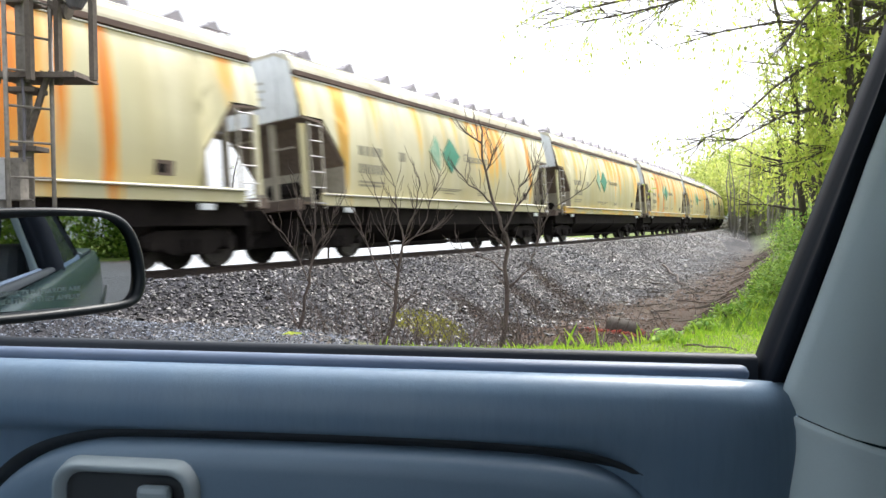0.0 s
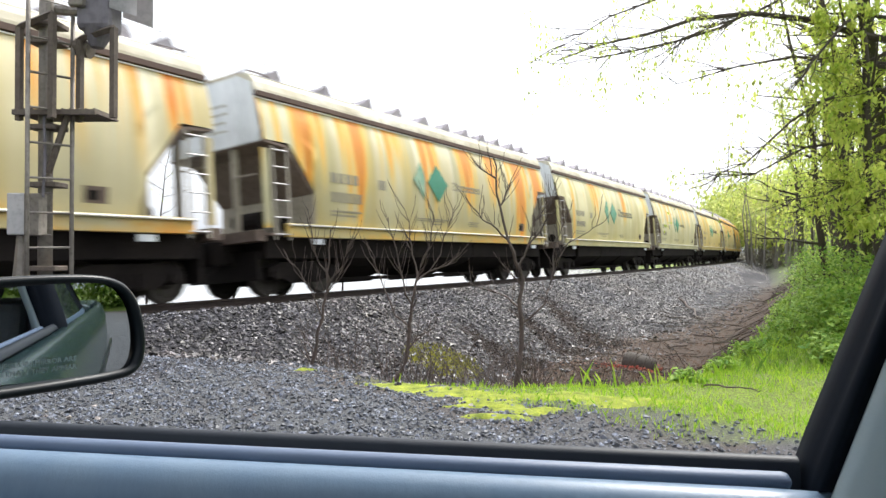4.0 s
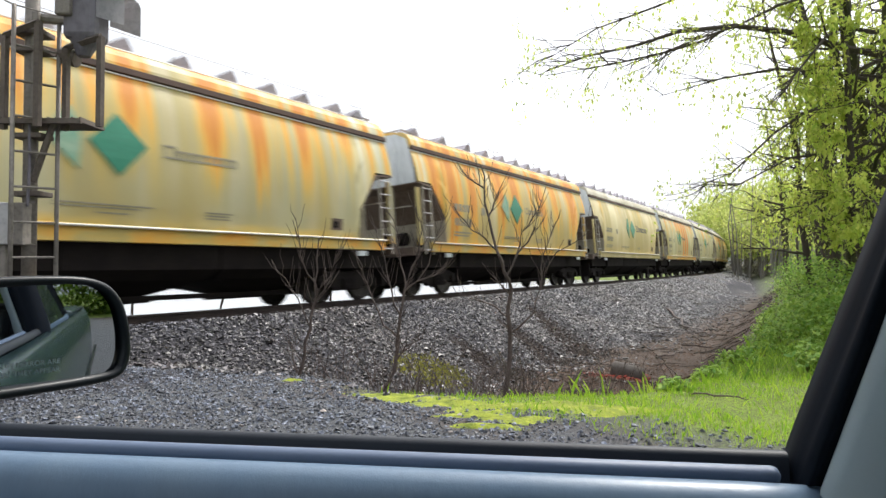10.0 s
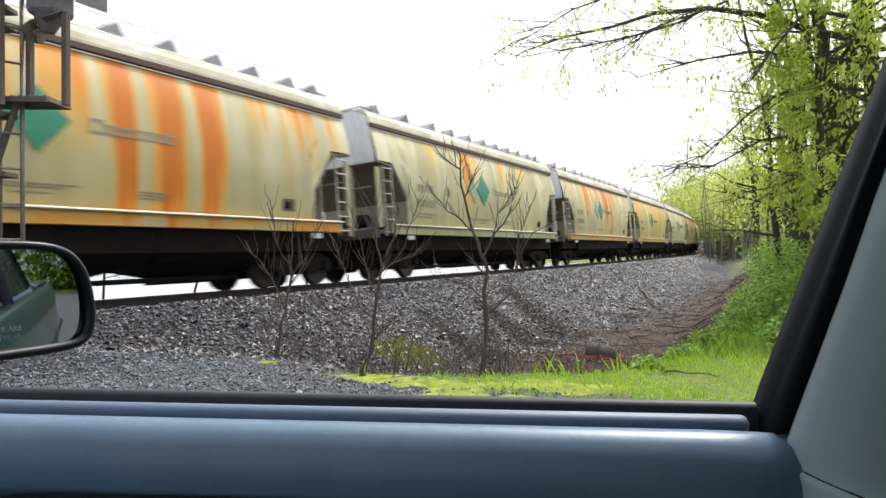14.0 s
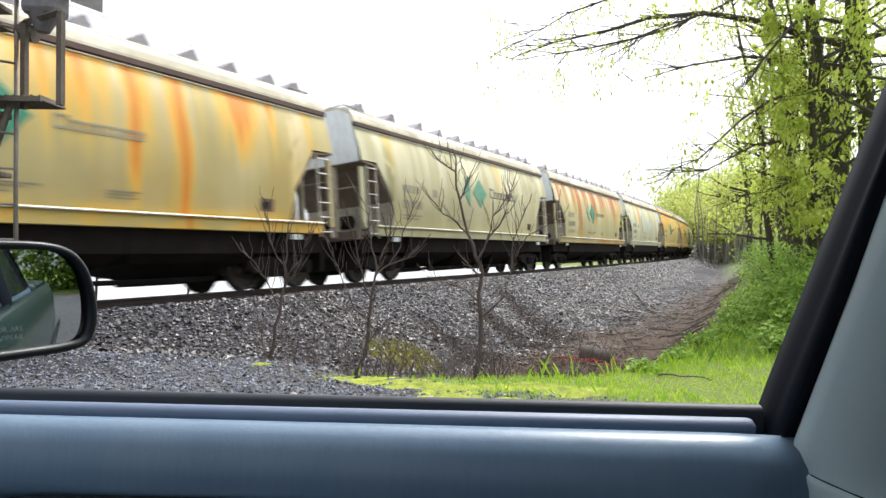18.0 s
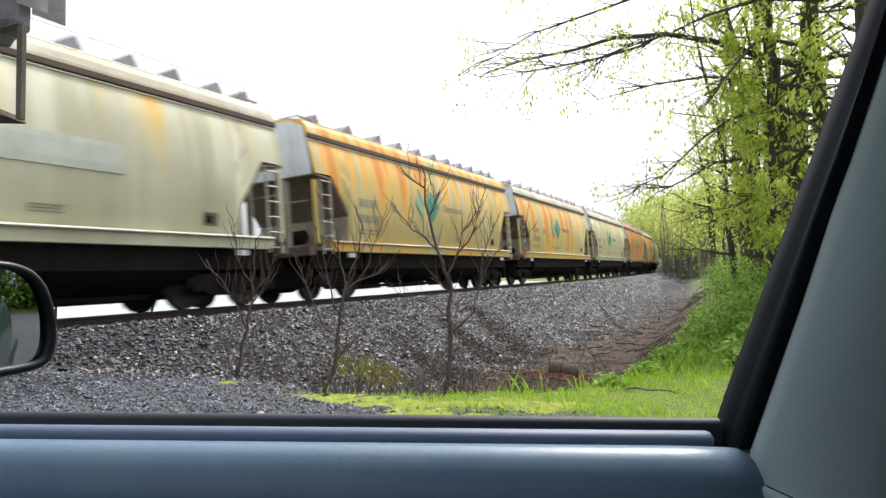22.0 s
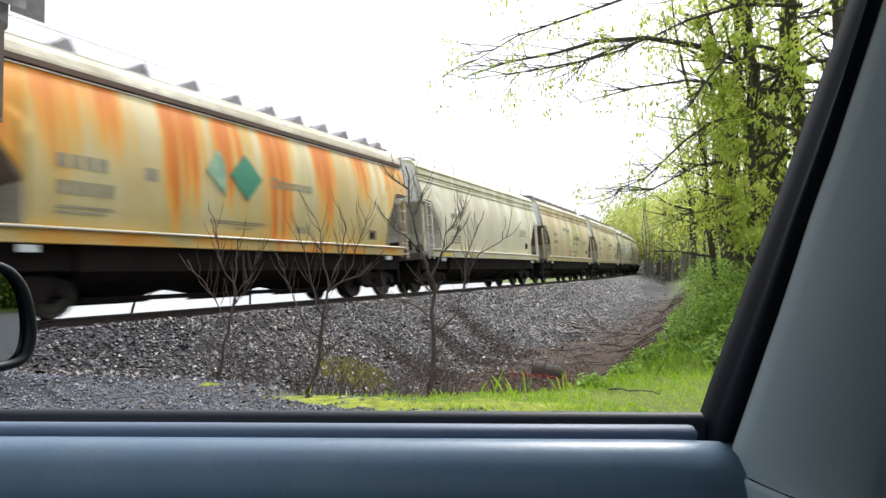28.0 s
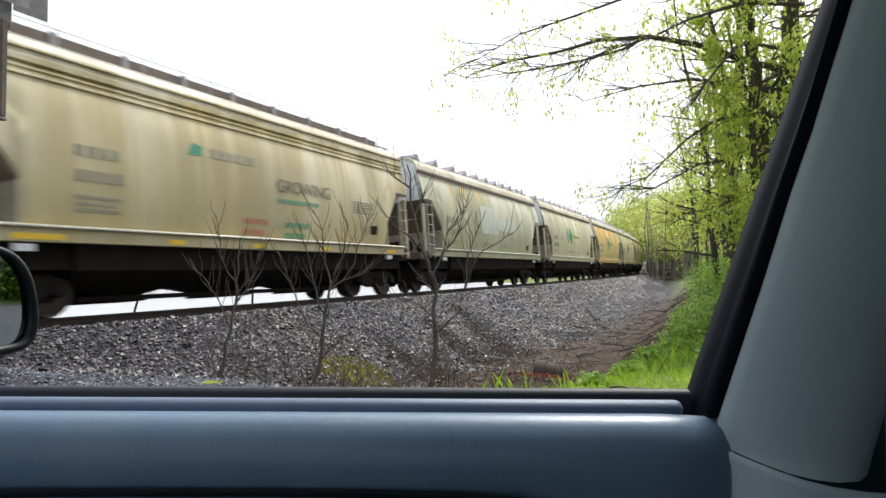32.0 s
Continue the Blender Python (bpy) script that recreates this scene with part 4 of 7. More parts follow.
        lettering(car, at, 1.88, 1.75, 0.028, 2, M_INKPALE, "faded stencilled data lines")
        lettering(car, at + 0.7, 1.74, 0.6, 0.028, 1, M_INKPALE, "faded stencilled data lines")
        lettering(car, 1.15, 1.87, 0.62, 0.03, 3, M_INKPALE, "faded stencilled data lines")
        plate = part("data_plate", side_patch([(4.78, 1.72), (5.18, 1.72), (5.18, 2.0), (4.78, 2.0)]), M_SLOPE, car, "small dark data plate")
        part("plate_panel", side_patch([(4.83, 1.77), (5.02, 1.77), (5.02, 1.93), (4.83, 1.93)], 0.016), M_DARK, plate)
        part("repair_patch", side_patch([(-3.5, 2.55), (-3.2, 2.55), (-3.2, 2.8), (-3.5, 2.8)]), M_INKPALE, car, "small grey painted patch")
    if kind == "wide_mark":
        diamond(car, -0.88, 2.97, 1.05, 1.14, M_GREENPALE, "peeling half green diamond emblem", True)
        diamond(car, 0.05, 2.95, 1.12, 1.06, M_GREENPALE, "faded green diamond emblem")
        wordmark(car, 0.97, 2.84, 0.98, M_INK)
    if kind == "fins":
        part("diamond_emblem", side_patch([(-1.9, 2.97), (-1.37, 2.43), (-1.31, 2.92), (-1.35, 3.2), (-1.48, 3.5)], 0.026), M_GREENWORN, car, "half-worn pale green diamond emblem")
        diamond(car, -0.65, 2.95, 1.06, 1.10, M_GREEN, "green diamond emblem")
        wordmark(car, 0.22, 2.83, 0.66, M_INKPALE)
    if kind == "plain":
        part("paint_patch", side_patch([(-1.75, 2.32), (0.35, 2.32), (0.35, 3.55), (-1.75, 3.55)], 0.02), M_PATCH, car, "pale grey paint-out patch")
        part("paint_patch", side_patch([(0.36, 2.55), (2.9, 2.55), (2.9, 3.1), (0.36, 3.1)], 0.02), M_PATCH, car, "pale grey paint-out patch")
    if kind == "smooth":
        lettering(car, -4.9, 2.80, 0.95, 0.20, 1, M_INKPALE, "", chars=4)
        lettering(car, -4.9, 2.36, 1.0, 0.20, 1, M_INKPALE, "", chars=6)
        lettering(car, -4.9, 2.05, 0.95, 0.06, 3, M_INKPALE, "grey stencilled data lines")
        lettering(car, 3.85, 2.75, 1.2, 0.04, 5, M_INKPALE, "grey stencilled data lines")
        part("data_plate", side_patch([(4.85, 1.85), (5.25, 1.85), (5.25, 2.12), (4.85, 2.12)]), M_DARK, car, "small dark data plate")
        for x, w in ((-5.6, 0.9), (-2.75, 0.4), (-0.3, 0.4), (2.3, 0.4), (5.9, 0.5)):
            part("reflector", a_box((x, -1.634, 1.34), (w, 0.012, 0.1)), M_YELLOW, car, "yellow reflective strip")
    return car


CREAM, TAN, PALE, GREYISH = (0.62, 0.585, 0.375), (0.63, 0.54, 0.275), (0.64, 0.61, 0.46), (0.61, 0.60, 0.46)
RUST_O, RUST_R, RUST_B, RUST_D = (0.78, 0.37, 0.05), (0.72, 0.26, 0.025), (0.50, 0.18, 0.045), (0.50, 0.19, 0.04)
# look of every car in its order: kind, base, rust colour, amount of rust, reach of the rust, words
LOOKS = {
    -2: ("fins", CREAM, RUST_O, 0.5), -1: ("fins", (0.68, 0.64, 0.44), RUST_R, 0.12), 0: ("fins", (0.68, 0.635, 0.44), RUST_O, 0.3), 1: ("fins", CREAM, RUST_O, 0.55),
    2: ("fins", (0.70, 0.65, 0.44), RUST_R, 0.6), 3: ("fins", CREAM, RUST_O, 0.55), 4: ("wide_mark", (0.68, 0.63, 0.36), RUST_O, 0.25), 5: ("fins", CREAM, RUST_O, 0.35),
    6: ("wide_mark", (0.66, 0.53, 0.22), RUST_O, 0.15), 7: ("fins", CREAM, RUST_O, 0.75), 8: ("fins", TAN, RUST_O, 0.8), 9: ("wide_mark", (0.68, 0.565, 0.27), RUST_O, 0.15),
    10: ("fins", CREAM, RUST_R, 0.55), 11: ("fins", CREAM, RUST_O, 0.3), 12: ("fins", CREAM, RUST_R, 0.55), 13: ("fins", TAN, RUST_O, 0.6),
    14: ("wide_mark", CREAM, RUST_O, 0.12), 15: ("fins", CREAM, RUST_D, 0.62), 16: ("plain", GREYISH, RUST_O, 0.15), 17: ("fins", TAN, RUST_O, 0.7),
    18: ("fins", (0.66, 0.59, 0.31), RUST_O, 0.58), 19: ("fins", CREAM, RUST_O, 0.2), 20: ("fins", TAN, RUST_B, 0.85), 21: ("fins", (0.66, 0.58, 0.32), RUST_R, 0.6),
    22: ("smooth", (0.78, 0.75, 0.59), RUST_O, 0.0), 23: ("trough", (0.60, 0.51, 0.31), RUST_O, 0.1), 24: ("trough", (0.60, 0.53, 0.34), RUST_O, 0.08),
    25: ("plain", (0.50, 0.50, 0.37), RUST_O, 0.15), 26: ("fins", PALE, RUST_O, 0.1), 27: ("fins", TAN, RUST_O, 0.6), 28: ("fins", CREAM, RUST_O, 0.4),
    29: ("fins", CREAM, RUST_R, 0.5), 30: ("fins", (0.68, 0.635, 0.44), RUST_O, 0.3), 31: ("fins", TAN, RUST_O, 0.5), 32: ("fins", CREAM, RUST_O, 0.4), 33: ("fins", CREAM, RUST_O, 0.5),
}
# rust runs seen on single cars: place, half width, strength, reach
RUNS = {
    -1: [(2.4, 0.4, 1, 0.9), (3.1, 0.2, 1, 0.6), (3.95, 0.06, 0.9, 0.9), (6.6, 0.15, 0.4, 0.4)],
    0: [(-5.9, 0.15, 0.5, 0.9), (-2.3, 0.15, 0.4, 0.5), (0.9, 0.10, 0.55, 0.55), (1.5, 0.16, 1, 0.6), (2.1, 0.14, 1, 0.7), (2.55, 0.12, 0.95, 0.55), (3.05, 0.14, 0.8, 0.6), (5.5, 0.06, 1, 0.7)],
    1: [(-6.9, 0.2, 0.6, 0.5), (-3.6, 0.1, 0.7, 0.5), (0.3, 0.15, 0.9, 0.45), (1.0, 0.15, 0.9, 0.5), (1.7, 0.15, 1, 0.6), (2.6, 0.15, 0.7, 0.6), (4.2, 0.2, 0.5, 0.5), (6.0, 0.25, 0.8, 0.7)],
    2: [(-5.9, 0.15, 0.5, 0.5), (-3.5, 0.3, 0.8, 0.8), (-2.4, 0.3, 1, 0.5), (-1.65, 0.12, 1, 1), (-0.6, 0.4, 0.9, 0.4), (0.8, 0.15, 0.9, 0.45), (2.8, 0.14, 0.9, 0.8), (6.6, 0.12, 0.9, 0.5)],
    3: [(-6.0, 0.3, 0.8, 0.6), (-4.2, 0.3, 0.9, 0.7), (-2.6, 0.25, 0.9, 0.5), (-1.0, 0.3, 0.9, 0.6), (1.2, 0.3, 0.9, 0.6), (3.0, 0.3, 0.9, 0.5), (5.0, 0.3, 1, 0.8), (6.6, 0.3, 1, 0.8)],
    4: [(-5.6, 0.1, 0.4, 1), (-2.55, 0.3, 0.9, 0.55), (2.15, 0.2, 0.95, 0.5), (6.3, 0.2, 0.6, 0.5)],
    5: [(-5.0, 0.2, 0.5, 0.5), (-3.6, 0.25, 0.6, 0.5), (-2.4, 0.2, 0.6, 0.5), (0.9, 0.2, 0.5, 0.5), (2.3, 0.2, 0.5, 0.5), (4.0, 0.25, 0.5, 0.5)],
    6: [(-4.6, 0.4, 0.35, 0.6), (-2.0, 0.4, 0.35, 0.5), (4.5, 0.4, 0.4, 0.5)],
    7: [(-5.6, 0.2, 0.6, 0.4), (-2.8, 0.15, 0.9, 0.6), (-2.1, 0.15, 0.8, 0.5), (-0.3, 0.2, 0.7, 0.5), (1.4, 0.25, 0.9, 0.6), (2.6, 0.2, 0.9, 0.6), (4.0, 0.25, 0.8, 0.5), (5.6, 0.25, 0.7, 0.4)],
    8: [(-6.3, 0.3, 0.8, 0.9), (-5.3, 0.3, 0.9, 0.9), (-4.0, 0.25, 0.7, 0.8), (-1.8, 0.3, 0.9, 0.8), (-0.5, 0.3, 0.9, 0.8), (2.0, 0.3, 0.9, 0.7), (3.5, 0.3, 0.7, 0.7), (5.6, 0.5, 0.9, 0.7)],
    9: [(-5.6, 0.2, 0.3, 0.5), (-2.0, 0.3, 0.25, 0.4), (2.2, 0.2, 0.3, 0.4)],
    10: [(-5.5, 0.3, 0.5, 0.5), (-3.2, 0.2, 0.6, 0.4), (-1.3, 0.25, 0.8, 0.5), (0.9, 0.2, 1, 0.9), (1.8, 0.2, 1, 1), (2.8, 0.2, 1, 0.9), (4.2, 0.25, 0.7, 0.4), (5.5, 0.2, 0.6, 0.4)],
    11: [(-4.0, 0.2, 0.4, 0.4), (-1.7, 0.25, 0.9, 0.6), (-0.9, 0.15, 0.6, 0.4), (1.3, 0.2, 0.7, 0.5), (3.4, 0.3, 0.6, 0.4)],
    12: [(-3.2, 0.3, 0.9, 0.6), (-2.2, 0.35, 0.9, 0.35), (-1.1, 0.35, 0.9, 0.35), (0.7, 0.45, 1, 0.65), (1.75, 0.15, 1, 1), (2.6, 0.15, 0.8, 0.5), (4.1, 0.2, 0.7, 0.3), (6.0, 0.2, 0.8, 0.3)],
    13: [(-5.6, 0.3, 0.6, 0.6), (-1.4, 0.12, 1, 0.4), (-0.2, 0.2, 0.7, 0.5), (0.6, 0.2, 0.6, 0.5), (1.85, 0.15, 0.8, 0.7), (2.75, 0.12, 1, 0.9), (4.35, 0.45, 1, 0.5), (5.2, 0.12, 0.9, 0.4)],
    14: [(-5.8, 0.2, 0.3, 0.4), (2.0, 0.25, 0.25, 0.5)],
    15: [(-6.4, 0.2, 0.8, 0.5), (-5.5, 0.25, 0.8, 0.4), (-4.0, 0.2, 0.8, 0.6), (-3.1, 0.2, 1, 0.9), (-1.7, 0.35, 0.9, 0.45), (0.0, 0.35, 1, 0.6), (2.0, 0.5, 0.9, 0.45), (4.6, 0.5, 0.9, 0.5)],
    16: [(-4.0, 0.25, 0.5, 0.4), (-2.7, 0.3, 0.8, 0.55), (-2.1, 0.15, 0.6, 0.3), (0.5, 0.3, 0.3, 0.5), (3.6, 0.3, 0.3, 0.5)],
    17: [(-6.4, 0.3, 0.6, 0.7), (-4.0, 0.5, 0.8, 0.6), (-2.6, 0.3, 0.9, 0.6), (-1.3, 0.5, 0.9, 0.45), (1.0, 0.4, 0.8, 0.4), (2.6, 0.3, 0.6, 0.4), (4.2, 0.3, 0.6, 0.4)],
    18: [(-6.4, 0.3, 0.8, 1.0), (-5.0, 0.35, 0.8, 0.7), (-2.7, 0.25, 1, 0.9), (-1.5, 0.25, 0.9, 0.8), (0.6, 0.35, 0.9, 0.7), (1.5, 0.3, 1, 0.9), (2.6, 0.35, 1, 0.8), (4.6, 0.12, 0.9, 0.6)],
    19: [(-3.1, 0.2, 0.5, 0.4), (-1.8, 0.2, 0.5, 0.4), (0.9, 0.25, 0.6, 0.4), (2.8, 0.25, 0.5, 0.4), (4.5, 0.2, 0.5, 0.4)],
    20: [(-5.8, 0.55, 1, 0.9), (-4.2, 0.5, 1, 0.9), (-2.6, 0.5, 1, 0.9), (-0.8, 0.5, 1, 0.9), (1.0, 0.5, 1, 0.9), (2.6, 0.45, 1, 0.9), (4.4, 0.5, 1, 0.6), (6.3, 0.6, 1, 0.6)],
    21: [(-6.3, 0.25, 0.9, 0.7), (-5.4, 0.25, 0.9, 0.6), (-4.3, 0.3, 0.9, 0.5), (-2.5, 0.4, 1, 0.7), (-1.1, 0.35, 1, 0.6), (0.6, 0.4, 1, 0.9), (2.6, 0.3, 1, 0.7), (4.6, 0.35, 0.8, 0.5)],
    27: [(-5, 0.4, 0.8, 0.6), (-2, 0.4, 0.8, 0.6), (1, 0.4, 0.8, 0.6), (4, 0.4, 0.8, 0.6)],
}
TRAIN = {}


def words_for(kind, amount, base):
    if kind == "trough":
        return "tan smooth-sided covered hopper car with a brown trough hatch"
    if kind == "smooth":
        return "clean cream smooth-sided covered hopper car with ribbed roof edge"
    if kind == "plain":
        return "pale grey-cream covered hopper car rolling on the track"
    if amount > 0.7:
        return "cream covered hopper car heavily streaked with orange rust"
    if amount > 0.4:
        return "cream covered hopper car with green diamond emblem and rust streaks"
    return "pale cream covered hopper car with green diamond emblem, lightly stained"


def train():
    first = {k: hopper_car(k, k == "smooth") for k in ("fins", "wide_mark", "plain", "smooth")}
    first["trough"] = hopper_car("smooth")
    smooth_extras(first["trough"])
    used = set()
    for i, (kind, base, rust, amount) in LOOKS.items():
        base = (base[0] * 0.78, base[1] * 0.77, base[2] * 0.71)
        m = car_paint("hopper_paint", base, tuple(min(0.80, v * 1.05 + 0.25) for v in base), rust, RUNS.get(i, []), i * 13.7 + 4, amount if i not in RUNS or amount > 0.5 else 0.6 * amount)
        if kind not in used:
            car = first[kind]
            used.add(kind)
        else:
            car = copy_thing(first[kind], Matrix())
        for o in car.children_recursive:
            if o.get("painted"):
                o.material_slots[0].link = 'OBJECT'
                o.material_slots[0].material = M_ROOF if o["painted"] == 2 and amount < 0.7 and kind != "smooth" else m
        tagged(car, words_for(kind, amount, base), "freight car", "hopper cars of the train")
        TRAIN[i] = car


train()

# ---------------- the parked car round the camera ----------------
# its own axes: u forward, v outward through the window, z up; the origin is at the window's lower rear corner


def parked_car():
    car = new("parked_car")
    car.matrix_basis = pose(0.277, 0.585, 0, 0, 0, math.degrees(math.atan2(0.123, -0.992)))
    tagged(car, "grey-trimmed interior of a parked teal sedan, front side window open", "car")

    def P(u, v, z):          # mirrored axes: local y of the empty points inward
        return (u, -v, z)

    # door trim: the padded top and the crease under it
    top = [(-0.030, 0.975, 0), (-0.033, 0.986, 0), (-0.039, 0.9885, 0), (-0.048, 0.987, 0), (-0.056, 0.9815, 0), (-0.0625, 0.971, 0), (-0.0665, 0.957, 0), (-0.0685, 0.943, 0.0005), (-0.069, 0.934, 0.004), (-0.069, 0.928, 0.010), (-0.069, 0.922, 0.015), (-0.069, 0.88, 0.017), (-0.067, 0.80, 0.014), (-0.06, 0.60, 0.006), (-0.05, 0.40, 0)]
    bm = bmesh.new()
    rows = []
    for u in np.concatenate([np.linspace(-0.022, 0.055, 12), np.linspace(0.08, 1.05, 36)]):
        k = max(0.0, (0.05 - u) / 0.062)
        drop = 0.009 * k ** 2
        e = min(1.0, max(0.0, (u - 0.085) / 0.09))
        e = e * e * (3 - 2 * e)
        rows.append([P(u, v + 0.014 * k ** 2.2 + w * e, z - drop * (0.6 if z > 0.9 else 0)) for v, z, w in top])
    loft(bm, rows)
    bmesh.ops.recalc_face_normals(bm, faces=bm.faces[:])
    door = part("door_trim", bm, M_TRIM, car, "padded blue-grey vinyl door top", smooth=True)
    # lower panel: a raised island with a rounded outline
    bm = bmesh.new()
    out = []
    for u, z in ((0.085, 0.40), (0.085, 0.86), (0.10, 0.89), (0.125, 0.912), (0.17, 0.9225), (0.30, 0.926), (0.56, 0.924), (0.60, 0.92), (0.64, 0.908), (0.67, 0.89), (0.70, 0.86), (0.74, 0.80), (0.80, 0.70), (0.80, 0.40)):
        out.append((u, z))
    for _ in range(2):
        out = [q for i in range(len(out)) for q in ((out[i - 1][0] * 0.25 + out[i][0] * 0.75, out[i - 1][1] * 0.25 + out[i][1] * 0.75), (out[i][0] * 0.75 + out[(i + 1) % len(out)][0] * 0.25, out[i][1] * 0.75 + out[(i + 1) % len(out)][1] * 0.25))]
    cu, cz = 0.4, 0.6
    rows = []
    for sc, v in ((1.0, -0.045), (1.0, -0.060), (0.998, -0.069), (0.990, -0.076), (0.975, -0.081), (0.94, -0.084), (0.6, -0.086), (0.02, -0.086)):
        rows.append([P(cu + (u - cu) * sc, v, cz + (z - cz) * sc) for u, z in out])
    loft(bm, rows, closed=True)
    bmesh.ops.recalc_face_normals(bm, faces=bm.faces[:])
    part("armrest_panel", bm, M_TRIMLOW, car, "raised lower door panel", smooth=True)
    # dark strip that paints the shade in the groove between the panel and the padded top
    bm = bmesh.new()
    loft(bm, [[P(cu + (u - cu) * s, v, cz + (z - cz) * s) for u, z in out] for s, v in ((1.031, -0.0668), (1.020, -0.0650), (1.0125, -0.0620), (1.000, -0.0575), (0.994, -0.0560))], closed=True)
    bmesh.ops.recalc_face_normals(bm, faces=bm.faces[:])
    part("panel_gap", bm, M_DARKTRIM, car, "dark strip painting the shade in the groove round the lower panel", smooth=True)
    # handle bezel, recess and pull
    bm = bmesh.new()

    def rounded(u0, u1, z0, z1, r, n=5):
        pts = []
        for cx, cy, a0 in ((u1 - r, z1 - r, 0), (u0 + r, z1 - r, 90), (u0 + r, z0 + r, 180), (u1 - r, z0 + r, 270)):
            for k in range(n + 1):
                a = radians(a0 + 90 * k / n)
                pts.append((cx + r * math.cos(a), cy + r * math.sin(a)))
        return pts
    o1, o2, o3 = rounded(0.479, 0.615, 0.822, 0.9135, 0.024), rounded(0.482, 0.612, 0.825, 0.9105, 0.022), rounded(0.492, 0.602, 0.834, 0.9015, 0.016)
    loft(bm, [[P(u, -0.082, z) for u, z in o1], [P(u, -0.094, z) for u, z in o2], [P(u, -0.096, z) for u, z in rounded(0.486, 0.608, 0.829, 0.9065, 0.020)], [P(u, -0.089, z) for u, z in o3]], closed=True)
    bmesh.ops.recalc_face_normals(bm, faces=bm.faces[:])
    bez = part("handle_bezel", bm, M_BEZEL, car, "pale grey inside door handle surround", smooth=True)
    bm = bmesh.new()
    loft(bm, [[P(u, -0.0885, z) for u, z in o3], [P(u, -0.0872, z) for u, z in rounded(0.495, 0.599, 0.837, 0.8985, 0.014)]], closed=True)
    vs = [bm.verts.new(P(u, -0.0872, z)) for u, z in rounded(0.495, 0.599, 0.837, 0.8985, 0.014)]
    bm.faces.new(vs)
    part("handle_recess", bm, M_DARKTRIM, bez)
    part("lock_lever", a_box(P(0.517, -0.093, 0.869), (0.030, 0.012, 0.050), bevel=0.005), M_BEZEL, bez, "small grey lock lever")
    # seals
    bm = bmesh.new()
    rows = []
    for u in np.linspace(-0.004, 1.05, 12):
        rows.append([P(u, v, z) for v, z in ((0.024, 0.985), (0.020, 0.994), (0.013, 0.999), (0.007, 1.0005), (0.002, 0.9995), (-0.001, 0.996), (-0.003, 0.98), (-0.004, 0.95))])
    loft(bm, rows)
    bmesh.ops.recalc_face_normals(bm, faces=bm.faces[:])
    part("outer_belt_seal", bm, M_SEAL, car, "black rubber window seal", smooth=True)
    bm = bmesh.new()
    rows = []
    for u, k in ((0.012, 0.3), (0.0145, 0.85), (0.018, 1.0), (0.3, 1), (0.6, 1), (1.05, 1)):
        rows.append([P(u, -0.026 + 0.0085 * k * math.cos(a), 0.9895 + 0.0075 * k * math.sin(a)) for a in [i * 2 * math.pi / 14 for i in range(14)]])
    loft(bm, rows, closed=True)
    bmesh.ops.recalc_face_normals(bm, faces=bm.faces[:])
    part("inner_belt_seal", bm, M_BELT, car, "rounded blue-grey inner window strip", smooth=True)
    part("door_cavity", a_box(P(0.5, -0.012, 0.93), (1.1, 0.030, 0.09)), M_RUBBER, car)

    # black window frame at the rear and its pillar
    def lerp(z, table):
        zs = [r[0] for r in table]
        return [float(np.interp(z, zs, [r[i] for r in table])) for i in (1, 2)]
    glass = [(0.93, 0.006, 0.004), (1.0, -0.010, 0.0), (1.10, -0.031, -0.036), (1.144, -0.040, -0.052), (1.251, -0.058, -0.100), (1.30, -0.063, -0.130), (1.42, -0.073, -0.20)]
    inner = [(0.93, 0.002, -0.026), (0.973, -0.009, -0.030), (1.104, -0.030, -0.080), (1.17, -0.040, -0.103), (1.203, -0.045, -0.118), (1.285, -0.052, -0.158), (1.42, -0.060, -0.225)]
    zs = np.linspace(0.93, 1.42, 24)
    bm = bmesh.new()
    rows = []
    for z in zs:
        a, b = lerp(z, glass), lerp(z, inner)
        rows.append([P(a[0] - 0.02, a[1] + 0.05, z), P(a[0] - 0.003, a[1] + 0.03, z), P(a[0], a[1] + 0.004, z), P(a[0] - 0.0015, a[1] - 0.004, z), P(a[0] * 0.75 + b[0] * 0.25 - 0.002, a[1] * 0.72 + b[1] * 0.28, z), P(b[0] + 0.004, b[1] + 0.004, z), P(b[0] - 0.006, b[1] + 0.010, z), P(b[0] - 0.02, b[1] + 0.015, z)])
    loft(bm, rows)
    bmesh.ops.recalc_face_normals(bm, faces=bm.faces[:])
    part("rear_window_frame", bm, M_RUBBER, car, "black door window frame", smooth=True)

    def pillar(zs, tab, name, grow, label):
        bm = bmesh.new()
        rows = []
        sag = (0, 0, 0, 0.002, 0.006, 0.011, 0.016, 0.020, 0.023, 0.025, 0.026, 0.026)
        for z in zs:
            u, v = lerp(z, tab)
            g = grow(z)
            rows.append([P(u + du, v + dv, z - q * max(0, 1 - (z - 0.9645) / 0.08)) for q, (du, dv) in zip(sag, ((-0.014, 0.010), (-0.005, 0.003), (-0.003, -0.003), (-0.010, -0.012 - g), (-0.020, -0.022 - g), (-0.034, -0.031 - g), (-0.050, -0.036 - g), (-0.068, -0.0375 - g), (-0.088, -0.035 - g), (-0.110, -0.025), (-0.128, -0.006), (-0.14, 0.03)))])
        loft(bm, rows)
        bmesh.ops.recalc_face_normals(bm, faces=bm.faces[:])
        return part(name, bm, M_PILLAR, car, label, smooth=True)
    pillar(np.linspace(0.9645, 1.42, 24), inner, "pillar_trim_upper", lambda z: 0.0, "smooth grey pillar cover")
